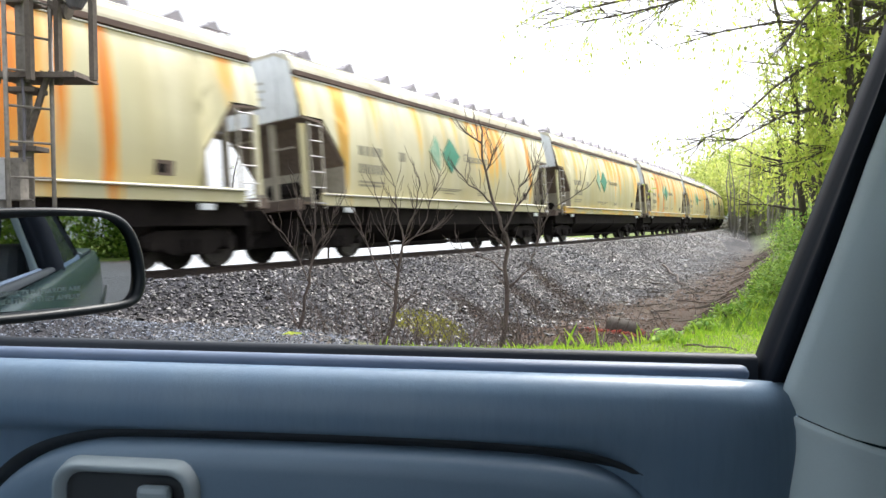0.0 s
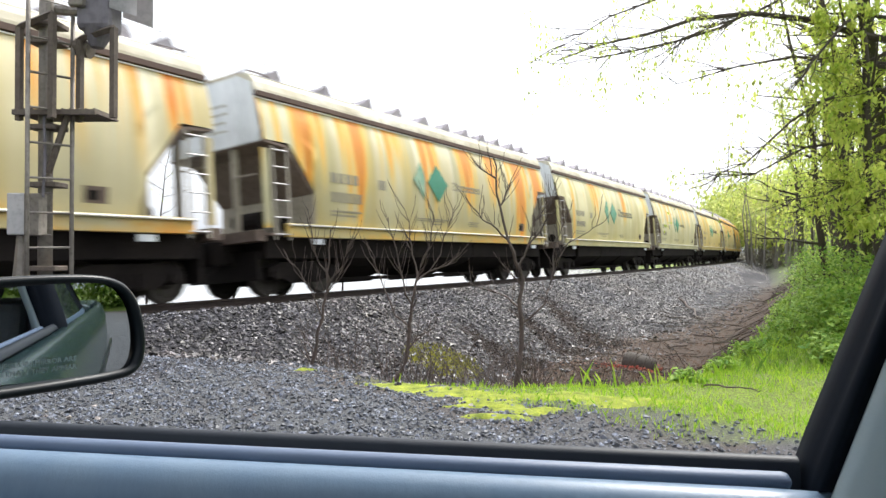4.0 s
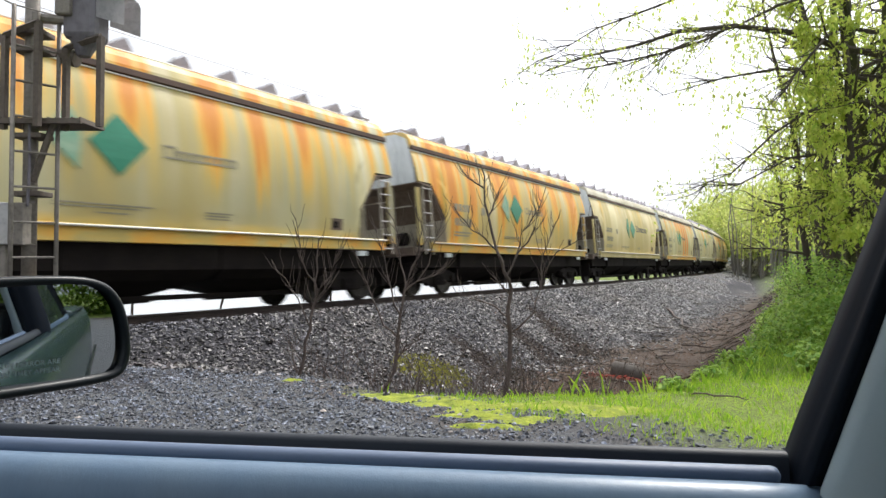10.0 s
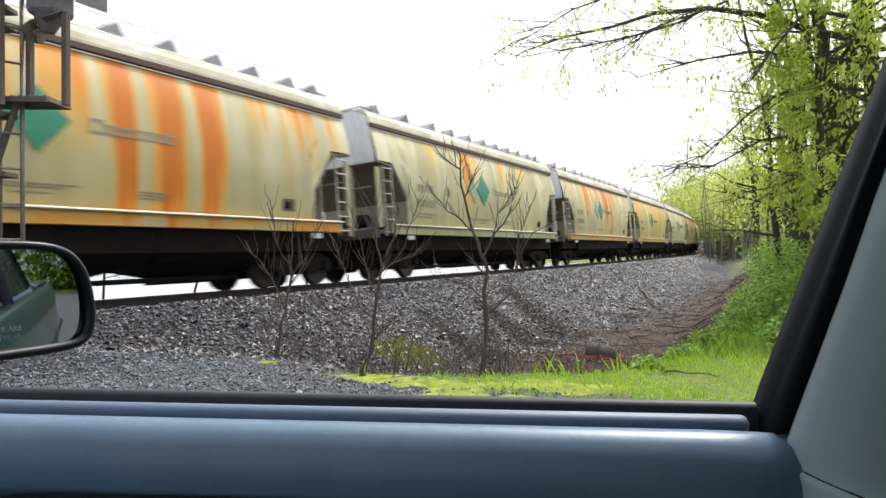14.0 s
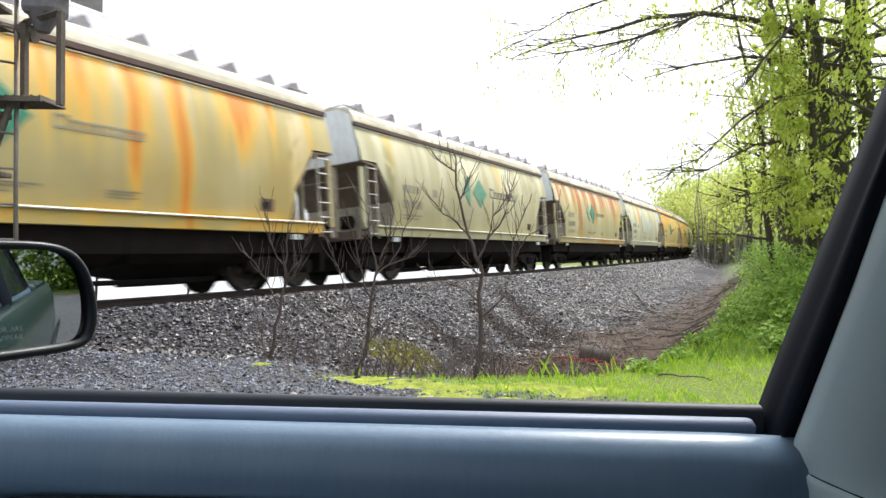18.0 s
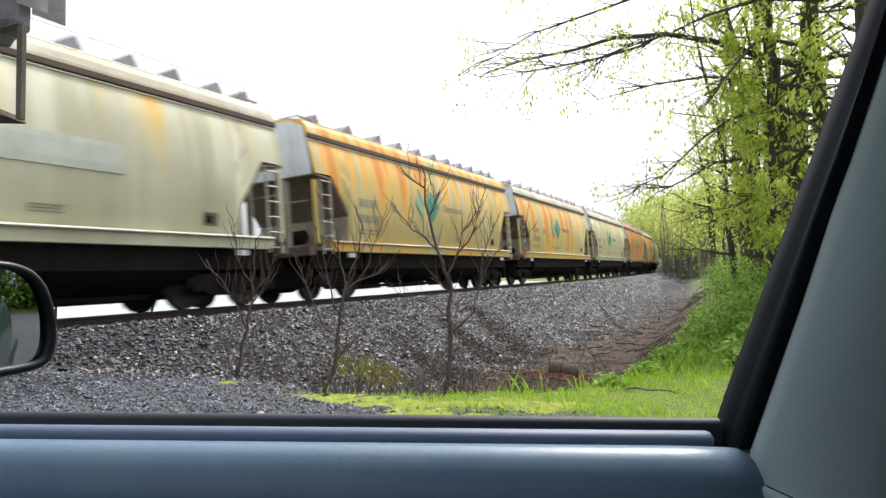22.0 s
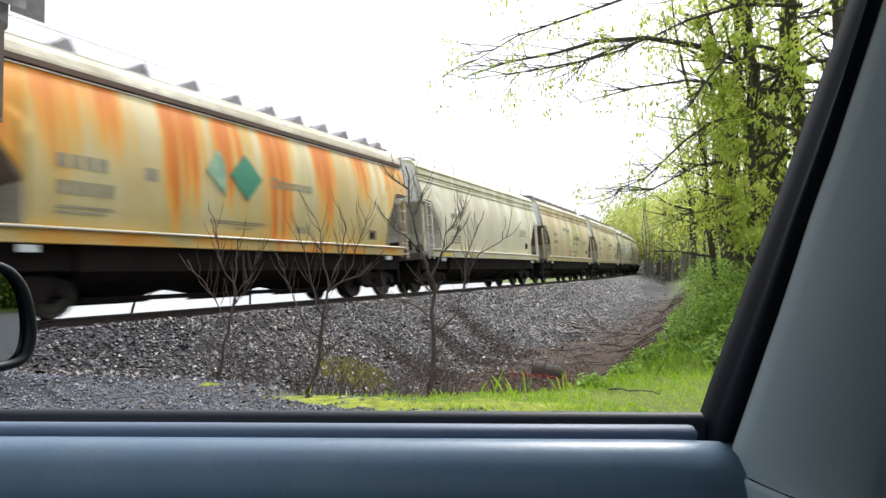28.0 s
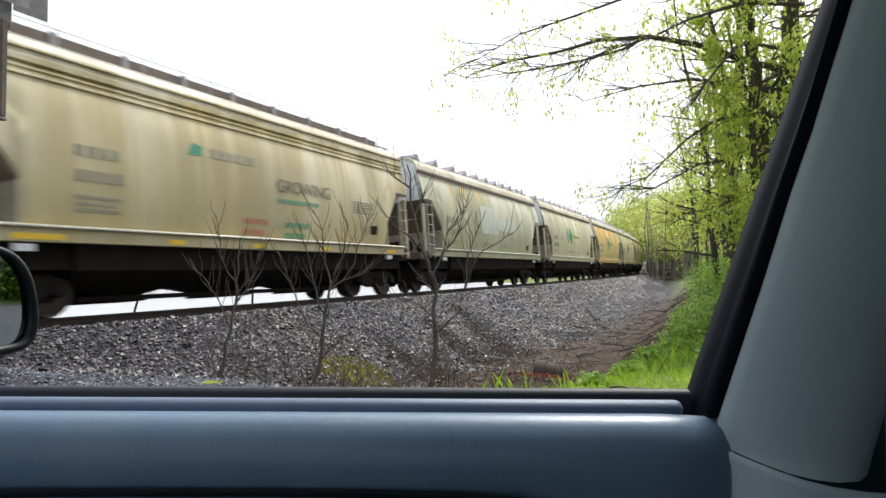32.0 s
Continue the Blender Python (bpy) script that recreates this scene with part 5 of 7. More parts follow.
    low = [(0.30, 0.06, -0.03), (0.85, 0.017, -0.030), (0.885, 0.011, -0.030), (0.93, 0.002, -0.029), (0.972, -0.008, -0.030), (1.1, -0.008, -0.03)]
    # seam between the covers, dipping to the rear
    bm = bmesh.new()
    rows = []
    ring = ((0.004, 0.02), (0.001, 0.004), (-0.003, -0.005), (-0.011, -0.015), (-0.023, -0.027), (-0.039, -0.039), (-0.057, -0.047), (-0.076, -0.050), (-0.10, -0.052), (-0.13, -0.052), (-0.16, -0.05), (-0.2, -0.045))
    dip = (0, 0, 0, 0.002, 0.006, 0.011, 0.016, 0.020, 0.023, 0.025, 0.026, 0.026)
    for z in (0.30, 0.6, 0.8, 0.9, 0.94, 0.952, 0.958, 0.9612, 0.9628):
        u, v = lerp(z, low)
        k = float(np.interp(z, (0.94, 0.952, 0.958, 0.9612, 0.9628), (0.0, -0.0005, -0.0022, -0.0018, 0.002)))
        rows.append([P(u + du, v + dv + k, z - d * (1 if z > 0.9 else 0)) for (du, dv), d in zip(ring, dip)])
    loft(bm, rows)
    bmesh.ops.recalc_face_normals(bm, faces=bm.faces[:])
    part("pillar_trim_lower", bm, M_PILLAR, car, "grey lower pillar cover with a rounded top lip", smooth=True)
    # dark gap between the door and the pillar
    bm = bmesh.new()
    loft(bm, [[P(0.03, -0.02, 0.35), P(-0.03, 0.0, 0.35)], [P(0.03, -0.02, 0.97), P(-0.03, 0.0, 0.97)]])
    part("door_gap_seal", bm, M_RUBBER, car)

    # front of the window: sail and sloping frame
    bm = bmesh.new()
    rows = []
    for u, v, z in ((1.06, 0.0, 0.99), (0.99, -0.02, 1.09), (0.90, -0.04, 1.19), (0.81, -0.065, 1.295), (0.68, -0.10, 1.385), (0.50, -0.15, 1.44), (0.2, -0.19, 1.47), (-0.1, -0.2, 1.475)):
        rows.append([P(u + a, v + b, z + c) for a, b, c in ((-0.0, 0.03, 0), (0.0, -0.02, 0), (0.03, -0.03, 0.03), (0.05, 0.0, 0.05), (0.04, 0.04, 0.04))])
    loft(bm, rows, closed=True)
    bmesh.ops.recalc_face_normals(bm, faces=bm.faces[:])
    part("front_window_frame", bm, M_RUBBER, car, "black sloping door window frame", smooth=True)

    # door mirror: its face looks back along the car and slightly up
    mc = Vector((0.783, 0.171, 1.056))
    ax, up, fw = Vector((-0.448, 0.894, 0)), Vector((0.040, 0.020, 0.999)), Vector((-0.893, -0.4475, 0.045))

    def face(a, b, d):
        q = mc + ax * a + up * b + fw * d
        return P(q.x, q.y, q.z)
    o = [(-0.13, 0.064), (-0.115, 0.074), (-0.077, 0.0775), (-0.015, 0.079), (0.040, 0.0775), (0.066, 0.0693), (0.080, 0.057), (0.091, 0.038), (0.0985, 0.002), (0.098, -0.029), (0.088, -0.0495), (0.058, -0.0550),
         (-0.017, -0.0560), (-0.077, -0.0560), (-0.115, -0.054), (-0.13, -0.045), (-0.137, 0.01)]
    for _ in range(2):       # round the outline
        o = [q for i in range(len(o)) for q in ((o[i - 1][0] * 0.25 + o[i][0] * 0.75, o[i - 1][1] * 0.25 + o[i][1] * 0.75), (o[i][0] * 0.75 + o[(i + 1) % len(o)][0] * 0.25, o[i][1] * 0.75 + o[(i + 1) % len(o)][1] * 0.25))]
    cc = (-0.015, 0.014)

    def inset(k, d):
        out = []
        n = len(o)
        for i in range(n):
            x, y = o[i]
            (x0, y0), (x1, y1) = o[i - 1], o[(i + 1) % n]
            tx, ty = x1 - x0, y1 - y0
            r = math.hypot(tx, ty)
            out.append((x + k * -abs(ty) / r * (1 if x > cc[0] else -1), y + k * -abs(tx) / r * (1 if y > cc[1] else -1)))
        return [face(x, y, d) for x, y in out]
    bm = bmesh.new()
    loft(bm, [inset(0.045, -0.10), inset(0.03, -0.092), inset(0.012, -0.07), inset(-0.001, -0.035), inset(-0.004, -0.012), inset(-0.0035, -0.002), inset(0.0, 0.002), inset(0.006, 0.001), inset(0.010, -0.011)], closed=True)
    bmesh.ops.recalc_face_normals(bm, faces=bm.faces[:])
    mirror = part("door_mirror", bm, M_HOUSING, car, "glossy black outside door mirror shell", smooth=True)
    # convex glass as a fine grid within the rim
    R = 1.6
    bm = bmesh.new()
    n = len(o)
    fine = [(o[i][0] + (o[(i + 1) % n][0] - o[i][0]) * k, o[i][1] + (o[(i + 1) % n][1] - o[i][1]) * k) for i in range(n) for k in range(1)]

    def on_glass(x, y):
        return face(x, y, -0.0045 + 0.075 * x + 0.05 * (y - cc[1]) - ((x - cc[0]) ** 2 + (y - cc[1]) ** 2) / (2 * R))
    rings = []
    for k in range(12):
        q = 0.86 * (1 - k / 12)
        rings.append([on_glass(cc[0] + (x - cc[0]) * q * 0.98, cc[1] + (y - cc[1]) * q * 1.075) for x, y in fine])
    loft(bm, rings, closed=True)
    hub = bm.verts.new(on_glass(*cc))
    bm.verts.ensure_lookup_table()
    for k in range(n):
        bm.faces.new((bm.verts[11 * n + k], bm.verts[11 * n + (k + 1) % n], hub))
    bmesh.ops.recalc_face_normals(bm, faces=bm.faces[:])
    part("mirror_glass", bm, M_MIRROR, mirror, "convex mirror glass showing the car's flank and greenery", smooth=True)
    for k, (body, z) in enumerate((("OBJECTS IN MIRROR ARE", -0.026), ("CLOSER THAN THEY APPEAR", -0.036))):
        cu = bpy.data.curves.new("mirror_lettering", 'FONT')
        cu.body, cu.size = body, 0.0085
        cu.align_x = 'RIGHT'
        ob = new("mirror_lettering", cu)
        ob.parent = mirror
        q0 = Vector(on_glass(0.012, z)) + Vector(face(0, 0, 0.0012)) - Vector(face(0, 0, 0)); q1 = q0 + Vector(face(0.01, 0, 0.00055)) - Vector(face(0, 0, 0)); q2 = q0 + Vector(face(0, 0.01, 0)) - Vector(face(0, 0, 0))
        ex, ey = (q1 - q0).normalized(), (q2 - q0).normalized()
        ob.matrix_basis = Matrix((( ex.x, ey.x, ex.cross(ey).x, q0.x), (ex.y, ey.y, ex.cross(ey).y, q0.y), (ex.z, ey.z, ex.cross(ey).z, q0.z), (0, 0, 0, 1)))
        cu.materials.append(M_ETCH)
        tagged(ob, "small etched warning line on the glass")
    part("mirror_arm", tube(bmesh.new(), [P(1.0, -0.01, 1.02), P(0.885, 0.075, 1.04)], [0.04, 0.035], 10), M_HOUSING, mirror)

    # outside skin and the rest of the shell
    bm = bmesh.new()
    rows = []
    for u in np.linspace(-2.65, 2.75, 30):
        k = 1 - 0.06 * max(0, (-u - 1.2)) ** 2 - 0.035 * max(0, u - 0.9) ** 2
        rows.append([P(u, -0.75 + (v + 0.75) * k, z) for v, z in ((0.03, 0.30), (0.10, 0.38), (0.125, 0.55), (0.13, 0.72), (0.11, 0.88), (0.075, 0.965), (0.04, 0.99), (0.036, 0.985))])
    loft(bm, rows)
    bmesh.ops.recalc_face_normals(bm, faces=bm.faces[:])
    part("body_side", bm, M_BODY, car, "teal painted outer door and wing", smooth=True)
    bm = bmesh.new()
    rows = []
    for u in np.linspace(-2.65, 2.75, 30):
        k = 1 - 0.06 * max(0, (-u - 1.2)) ** 2 - 0.035 * max(0, u - 0.9) ** 2
        rows.append([P(u, -0.79 - (v + 0.79) * k, z) for v, z in ((0.03, 0.30), (0.10, 0.38), (0.125, 0.55), (0.13, 0.72), (0.11, 0.88), (0.075, 0.965), (0.04, 0.99), (0.0, 0.985))])
    loft(bm, rows)
    bmesh.ops.recalc_face_normals(bm, faces=bm.faces[:])
    part("body_side", bm, M_BODY, car, "teal painted far side", smooth=True)
    part("boot_lid", a_box(P(-2.15, -0.78, 0.93), (1.0, 1.5, 0.12), bevel=0.05), M_BODY, car)
    part("rear_panel", a_box(P(-2.62, -0.78, 0.66), (0.12, 1.5, 0.62), bevel=0.04), M_BODY, car)
    part("rear_bumper", a_box(P(-2.70, -0.78, 0.46), (0.16, 1.6, 0.2), bevel=0.04), M_HOUSING, car)
    part("front_bumper", a_box(P(2.74, -0.78, 0.46), (0.18, 1.55, 0.24), bevel=0.05), M_HOUSING, car)
    part("nose_panel", a_box(P(2.70, -0.78, 0.72), (0.12, 1.4, 0.34), bevel=0.05), M_BODY, car)
    part("side_moulding", a_box(P(-0.3, 0.135, 0.62), (3.6, 0.02, 0.06), bevel=0.006), M_HOUSING, car)
    bm = bmesh.new()
    loft(bm, [[P(-0.14, 0.0, 0.985), P(-1.0, -0.01, 0.99), P(-1.25, -0.06, 1.02)], [P(-0.2, -0.20, 1.40), P(-0.9, -0.20, 1.40), P(-1.1, -0.2, 1.36)]])
    part("rear_door_glass", bm, M_DARKGLASS, car, "tinted rear door window", smooth=True)
    bm = bmesh.new()
    loft(bm, [[P(-1.0, 0.0, 0.985), P(-2.6, -0.25, 0.98)], [P(-0.9, -0.19, 1.41), P(-1.75, -0.35, 1.36)], [P(-0.9, -1.3, 1.43), P(-1.75, -1.2, 1.37)]])
    part("rear_quarter", bm, M_BODY, car, smooth=True)
    part("roof_panel", a_box(P(-0.35, -0.78, 1.47), (1.7, 1.3, 0.03), bevel=0.01), M_BODY, car)
    part("headliner", a_box(P(-0.35, -0.78, 1.445), (1.66, 1.26, 0.015)), M_HEADLINER, car)
    part("cabin_floor", a_box(P(-0.2, -0.78, 0.27), (3.0, 1.5, 0.04)), M_CLOTH, car)
    part("far_door", a_box(P(0.2, -1.57, 0.66), (2.6, 0.06, 0.68), bevel=0.02), M_TRIM, car)
    part("far_pillar", a_box(P(-0.1, -1.48, 1.2), (0.12, 0.05, 0.5), Matrix.Rotation(radians(-18), 4, 'X')), M_PILLAR, car)
    # unseen dark panes, added to keep daylight off the pillar and door
    bm = bmesh.new()
    loft(bm, [[P(-0.1, -1.56, 0.99), P(-1.2, -1.56, 1.0)], [P(-0.1, -1.36, 1.44), P(-1.0, -1.36, 1.42)]])
    part("far_rear_glass", bm, M_DARKGLASS, car, "unseen opaque far rear window, added to block daylight", smooth=True)
    bm = bmesh.new()
    loft(bm, [[P(1.06, -1.55, 0.98), P(-0.04, -1.55, 0.99)], [P(0.42, -1.38, 1.43), P(-0.06, -1.36, 1.44)]])
    part("far_front_glass", bm, M_TINT, car, "unseen far front window, tint added to dim the cabin", smooth=True)
    bm = bmesh.new()
    loft(bm, [[P(1.30, -0.06, 0.96), P(1.42, -0.42, 0.96), P(1.46, -0.78, 0.96), P(1.42, -1.14, 0.96), P(1.30, -1.5, 0.96)], [P(0.50, -0.17, 1.45), P(0.54, -0.45, 1.46), P(0.55, -0.78, 1.46), P(0.54, -1.1, 1.46), P(0.50, -1.38, 1.45)]])
    part("windscreen", bm, M_TINT, car, "unseen windscreen, tint added to dim the cabin", smooth=True)
    part("rear_door_trim", a_box(P(-0.62, -0.03, 0.66), (0.92, 0.05, 0.68), bevel=0.02), M_TRIM, car)
    part("dashboard", a_box(P(1.15, -0.78, 0.80), (0.5, 1.4, 0.40), bevel=0.06), M_TRIM, car)
    part("bonnet", a_box(P(2.03, -0.78, 0.93), (1.45, 1.5, 0.10), bevel=0.04), M_BODY, car)
    part("rear_bench", a_box(P(-1.35, -0.78, 0.72), (0.25, 1.35, 0.7), bevel=0.06), M_CLOTH, car)
    for v, u in ((-0.42, -0.36), (-1.15, -0.36)):
        part("front_seat_back", a_box(P(u, v, 0.76), (0.14, 0.48, 0.62), Matrix.Rotation(radians(-14), 4, 'Y'), bevel=0.05), M_CLOTH, car)
        part("front_seat_cushion", a_box(P(0.02, v, 0.45), (0.52, 0.5, 0.16), bevel=0.05), M_CLOTH, car)
        part("headrest", a_box(P(u - 0.10, v, 1.16), (0.10, 0.26, 0.17), Matrix.Rotation(radians(-14), 4, 'Y'), bevel=0.04), M_CLOTH, car)
    for u in (-1.75, 1.45):
        for v in (0.05, -1.43):
            part("wheel", tube(bmesh.new(), [P(u, v, 0.31), P(u, v - 0.20, 0.31)], 0.31, 24), M_RUBBER, car)
    return car


parked_car()


# ---------------- signal mast ----------------
def signal_mast():
    bx, by = -4.12, 6.55
    mast = new("signal_mast")
    mast.matrix_basis = pose(bx, by, 0, 0, 0, 0)
    tagged(mast, "weathered steel railway signal mast with ladder and platform", "railway signal")
    part("mast_pole", tube(bmesh.new(), [(0, 0, -0.1), (0, 0, 5.6)], 0.067, 16), M_MASTSTEEL, mast, "grey tubular mast", smooth=True)
    part("second_post", a_box((0.085, -0.08, 3.05), (0.06, 0.05, 1.15), bevel=0.006), M_MASTSTEEL, mast)
    # the ladder stands before the mast, turned to the road
    s0, s1 = Vector((0.012, -0.30, 0)), Vector((0.268, 0.0, 0))
    bm = bmesh.new()
    for q in (s0, s1):
        tube(bm, [(q.x, q.y, 0.0), (q.x, q.y, 3.62)], 0.021, 8)
    tube(bm, [(s0.x, s0.y, 3.61), (-0.10, -0.36, 3.66), (-0.35, -0.42, 3.68)], 0.008, 5)
    tube(bm, [(s0.x, s0.y, 3.61), (s1.x, s1.y, 3.61)], 0.008, 5)
    lad = part("ladder", bm, M_MASTSTEEL, mast, "narrow steel ladder", smooth=True)
    for i in range(10):
        z = 0.19 + 0.338 * i
        part("rung", tube(bmesh.new(), [(s0.x, s0.y, z), (s1.x, s1.y, z + 0.005)], 0.013, 6), M_MASTSTEEL, lad)
    bm = a_box((0.18, 0.06, 2.53), (0.82, 0.44, 0.02))
    box(bm, (0.18, -0.16, 2.53), (0.82, 0.03, 0.05))
    plat = part("platform", bm, M_MASTRUST, mast, "brown steel grating platform")
    for x in np.linspace(-0.21, 0.57, 11):
        part("grating_bar", a_box((x, 0.06, 2.555), (0.018, 0.43, 0.03)), M_MASTRUST, plat)
    for (xa, ya, za), (xb, yb, zb) in (((-0.205, -0.10, 3.39), (0.21, -0.24, 3.47)), ((0.355, -0.02, 3.29), (0.80, -0.22, 3.33))):
        bm = bmesh.new()
        turn = Matrix.Rotation(math.atan2(yb - ya, xb - xa), 4, 'Z')
        for x, y, z in ((xa, ya, za), (xb, yb, zb)):
            box(bm, (x, y, (2.46 + z) / 2), (0.065, 0.045, z - 2.46), turn)
        tube(bm, [(xa, ya, za), (xb, yb, zb)], 0.036, 4)
        part("guard_frame", bm, M_MASTRUST, mast, "square steel guard frame")
    part("brace", tube(bmesh.new(), [(0.06, -0.05, 1.95), (0.27, -0.08, 2.52)], 0.032, 6), M_MASTRUST, mast)
    for z in (0.6, 1.0, 1.83, 2.40, 3.25, 3.42):
        part("clamp", a_box((0.03, -0.02, z), (0.30, 0.22, 0.05), bevel=0.008), M_MASTRUST, mast)
    head = part("signal_head", a_box((0.55, -0.02, 3.94), (0.34, 0.30, 1.2), bevel=0.06), M_SIGNALBLACK, mast, "black signal lamp housing")
    part("head_bottom", tube(bmesh.new(), [(0.53, -0.02, 3.20), (0.53, -0.02, 3.28), (0.54, -0.02, 3.38)], [0.06, 0.10, 0.16], 14), M_SIGNALBLACK, head)
    part("hinge_box", a_box((0.42, -0.19, 3.72), (0.15, 0.07, 0.34), bevel=0.015), M_MASTSTEEL, head, "grey lamp access door")
    for z in (3.62, 4.05, 4.48):
        # a flared square hood, open below
        bm = bmesh.new()
        rows = []
        for d, w, up, low in ((0.0, 0.14, 0.16, -0.06), (0.30, 0.17, 0.17, -0.16)):
            rows.append([(0.70 + d, y * w, z + q) for y, q in ((-1, low), (-1, up * 0.8), (-0.7, up), (0.7, up), (1, up * 0.8), (1, low))])
        loft(bm, rows)
        bmesh.ops.solidify(bm, geom=bm.faces[:], thickness=0.008)
        part("visor", bm, M_CABINET, head, "weathered grey lens visor")
    part("head_bracket", tube(bmesh.new(), [(0.0, 0.0, 3.60), (0.5, 0.0, 3.55)], 0.05, 8), M_MASTSTEEL, mast)
    part("junction_drum", tube(bmesh.new(), [(0.26, 0.06, 3.24), (0.42, 0.06, 3.20)], 0.085, 14), M_MASTRUST, mast, "brown drum-shaped junction box")
    part("cable_box", a_box((-0.02, -0.12, 1.53), (0.15, 0.14, 0.41), bevel=0.01), M_MASTSTEEL, mast, "dull grey cable box")
    part("relay_box", a_box((-0.195, -0.06, 1.535), (0.18, 0.20, 0.41), bevel=0.012), M_CABINET, mast, "pale aluminium relay box")
    part("conduit", tube(bmesh.new(), [(-0.20, -0.06, 0.0), (-0.20, -0.06, 0.9), (-0.20, -0.06, 1.24), (-0.20, -0.06, 1.34)], [0.085, 0.08, 0.05, 0.045], 10), M_MASTSTEEL, mast)
    part("cable_drop", tube(bmesh.new(), [(0.06, -0.12, 2.5), (0.08, -0.14, 2.1), (0.06, -0.13, 1.7)], 0.015, 6), M_SIGNALBLACK, mast)
    for z in (1.33, 1.74):
        part("tie_rod", tube(bmesh.new(), [(0.04, -0.13, z), (0.14, -0.13, z)], 0.008, 6), M_MASTSTEEL, mast)


signal_mast()

# ---------------- plants ----------------
def leaves_mesh(name, centres, size, rng, droop=0.5, long=1.6):
    """Many small leaves, each a folded pair of triangles."""
    n = len(centres)
    c = np.asarray(centres, float)
    a = rng.uniform(0, 2 * np.pi, n)
    t = rng.uniform(-1.3, 0.3, n) * droop * 2
    L = size * rng.uniform(0.6, 1.35, n)
    d = np.stack([np.cos(a) * np.cos(t), np.sin(a) * np.cos(t), np.sin(t)], 1) * L[:, None] * long
    s = np.stack([-np.sin(a), np.cos(a), rng.uniform(-0.5, 0.5, n)], 1) * L[:, None] * 0.45
    v = np.stack([c, c + d * 0.5 + s, c + d, c + d * 0.5 - s], 1).reshape(-1, 3)
    k = np.arange(n)[:, None] * 4
    f = np.concatenate([k + [0, 1, 2], k + [0, 2, 3]], 1).reshape(-1, 3)
    return raw_mesh(name, v.tolist(), f.tolist())


def grow(bm, p, d, length, r, depth, rng, tips, spread=0.7, up=0.1, kids=3, wig=0.12, sides=5):
    """A limb that wanders, thins and forks; tips collects where leaves hang."""
    n = 5 if depth > 1 else 3
    pts, rad = [p.copy()], [r]
    q = p.copy()
    d = d.copy()
    for i in range(n):
        d = (d + Vector((rng.gauss(0, wig), rng.gauss(0, wig), rng.gauss(0, wig) + up * 0.3))).normalized()
        q = q + d * (length / n)
        pts.append(q.copy())
        rad.append(r * (1 - 0.62 * (i + 1) / n))
        if depth <= 1:
            tips.append(q.copy())
    tube(bm, pts, rad, sides if r > 0.03 else 4 if r > 0.012 else 3, cap=False)
    if depth > 0:
        for k in range(kids):
            i = rng.randint(max(1, n // 2 - 1), n)
            side = Vector((rng.gauss(0, 1), rng.gauss(0, 1), rng.gauss(0, 0.6) + up)).normalized()
            nd = (d * (1 - spread) + side * spread).normalized()
            grow(bm, pts[i], nd, length * rng.uniform(0.5, 0.75), rad[i] * 0.65, depth - 1, rng, tips, spread, up, kids, wig, sides)


def leaf_tree(x, y, h, r, seed, leaf=0.07, per=16, lean=(0, 0), first=0.2, limbs=11, reach=0.34, bark=None, leafmat=None, words="", name="tree", spread_r=0.35, toward=None, full=1.0, near=False, kids=2):
    rng = random.Random(seed)
    z0 = float(ground_z(np.array([x]), np.array([y]))[0])
    tree = new(name)
    tree.location = (x, y, z0 - 0.1)
    tagged(tree, words or "slender spring tree with fresh yellow-green leaves on the bank", "tree", "trees along the bank")
    bm = bmesh.new()
    tips = []
    pts, rad = [], []
    for i in range(9):
        k = i / 8
        pts.append(Vector((lean[0] * k + 0.24 * (math.sin(3 * k + seed) - math.sin(seed)) + 0.07 * math.sin(11 * k + 2 * seed), lean[1] * k + 0.2 * math.cos(2.3 * k + seed), h * k)))
        rad.append(r * (1.25 if i == 0 else 1 - 0.85 * k))
    tube(bm, pts, rad, 8, cap=False)
    for i in range(limbs):
        k = first + (1 - first) * (i + rng.random()) / limbs
        j = min(7, int(k * 8))
        p = pts[j].lerp(pts[j + 1], k * 8 - j)
        a = rng.uniform(0, 2 * math.pi)
        d = Vector((math.cos(a), math.sin(a), rng.uniform(-0.1, 0.6)))
        if toward and rng.random() < 0.6:
            d = Vector((toward[0] + rng.gauss(0, 0.4), toward[1] + rng.gauss(0, 0.4), rng.uniform(-0.1, 0.4)))
        grow(bm, p, d.normalized(), h * reach * (1.15 - 0.6 * k), max(0.012, min(0.05, r * 0.42 * (1 - 0.6 * k))), 2, rng, tips, 0.7, 0.1, kids)
    part("trunk", bm, bark or M_BARK, tree, smooth=True)
    nr = np.random.default_rng(seed)
    c = np.array([t[:] for t in tips])
    c = c[nr.random(len(c)) < full]
    # leaves hang in loose tassels from the twig ends
    size = nr.lognormal(0, 0.45, len(c))
    c, size = np.repeat(c, int(per * 1.6), 0), np.repeat(size, int(per * 1.6))
    c = c + nr.normal(0, spread_r * 0.42, c.shape) * size[:, None]
    c[:, 2] -= np.abs(nr.normal(0, spread_r * 1.15, len(c))) * size
    mesh_part("crown", leaves_mesh("crown", c, leaf * (0.8 if near else 0.62), nr, 1.0, 2.0), leafmat or M_LEAF, tree)
    return tree


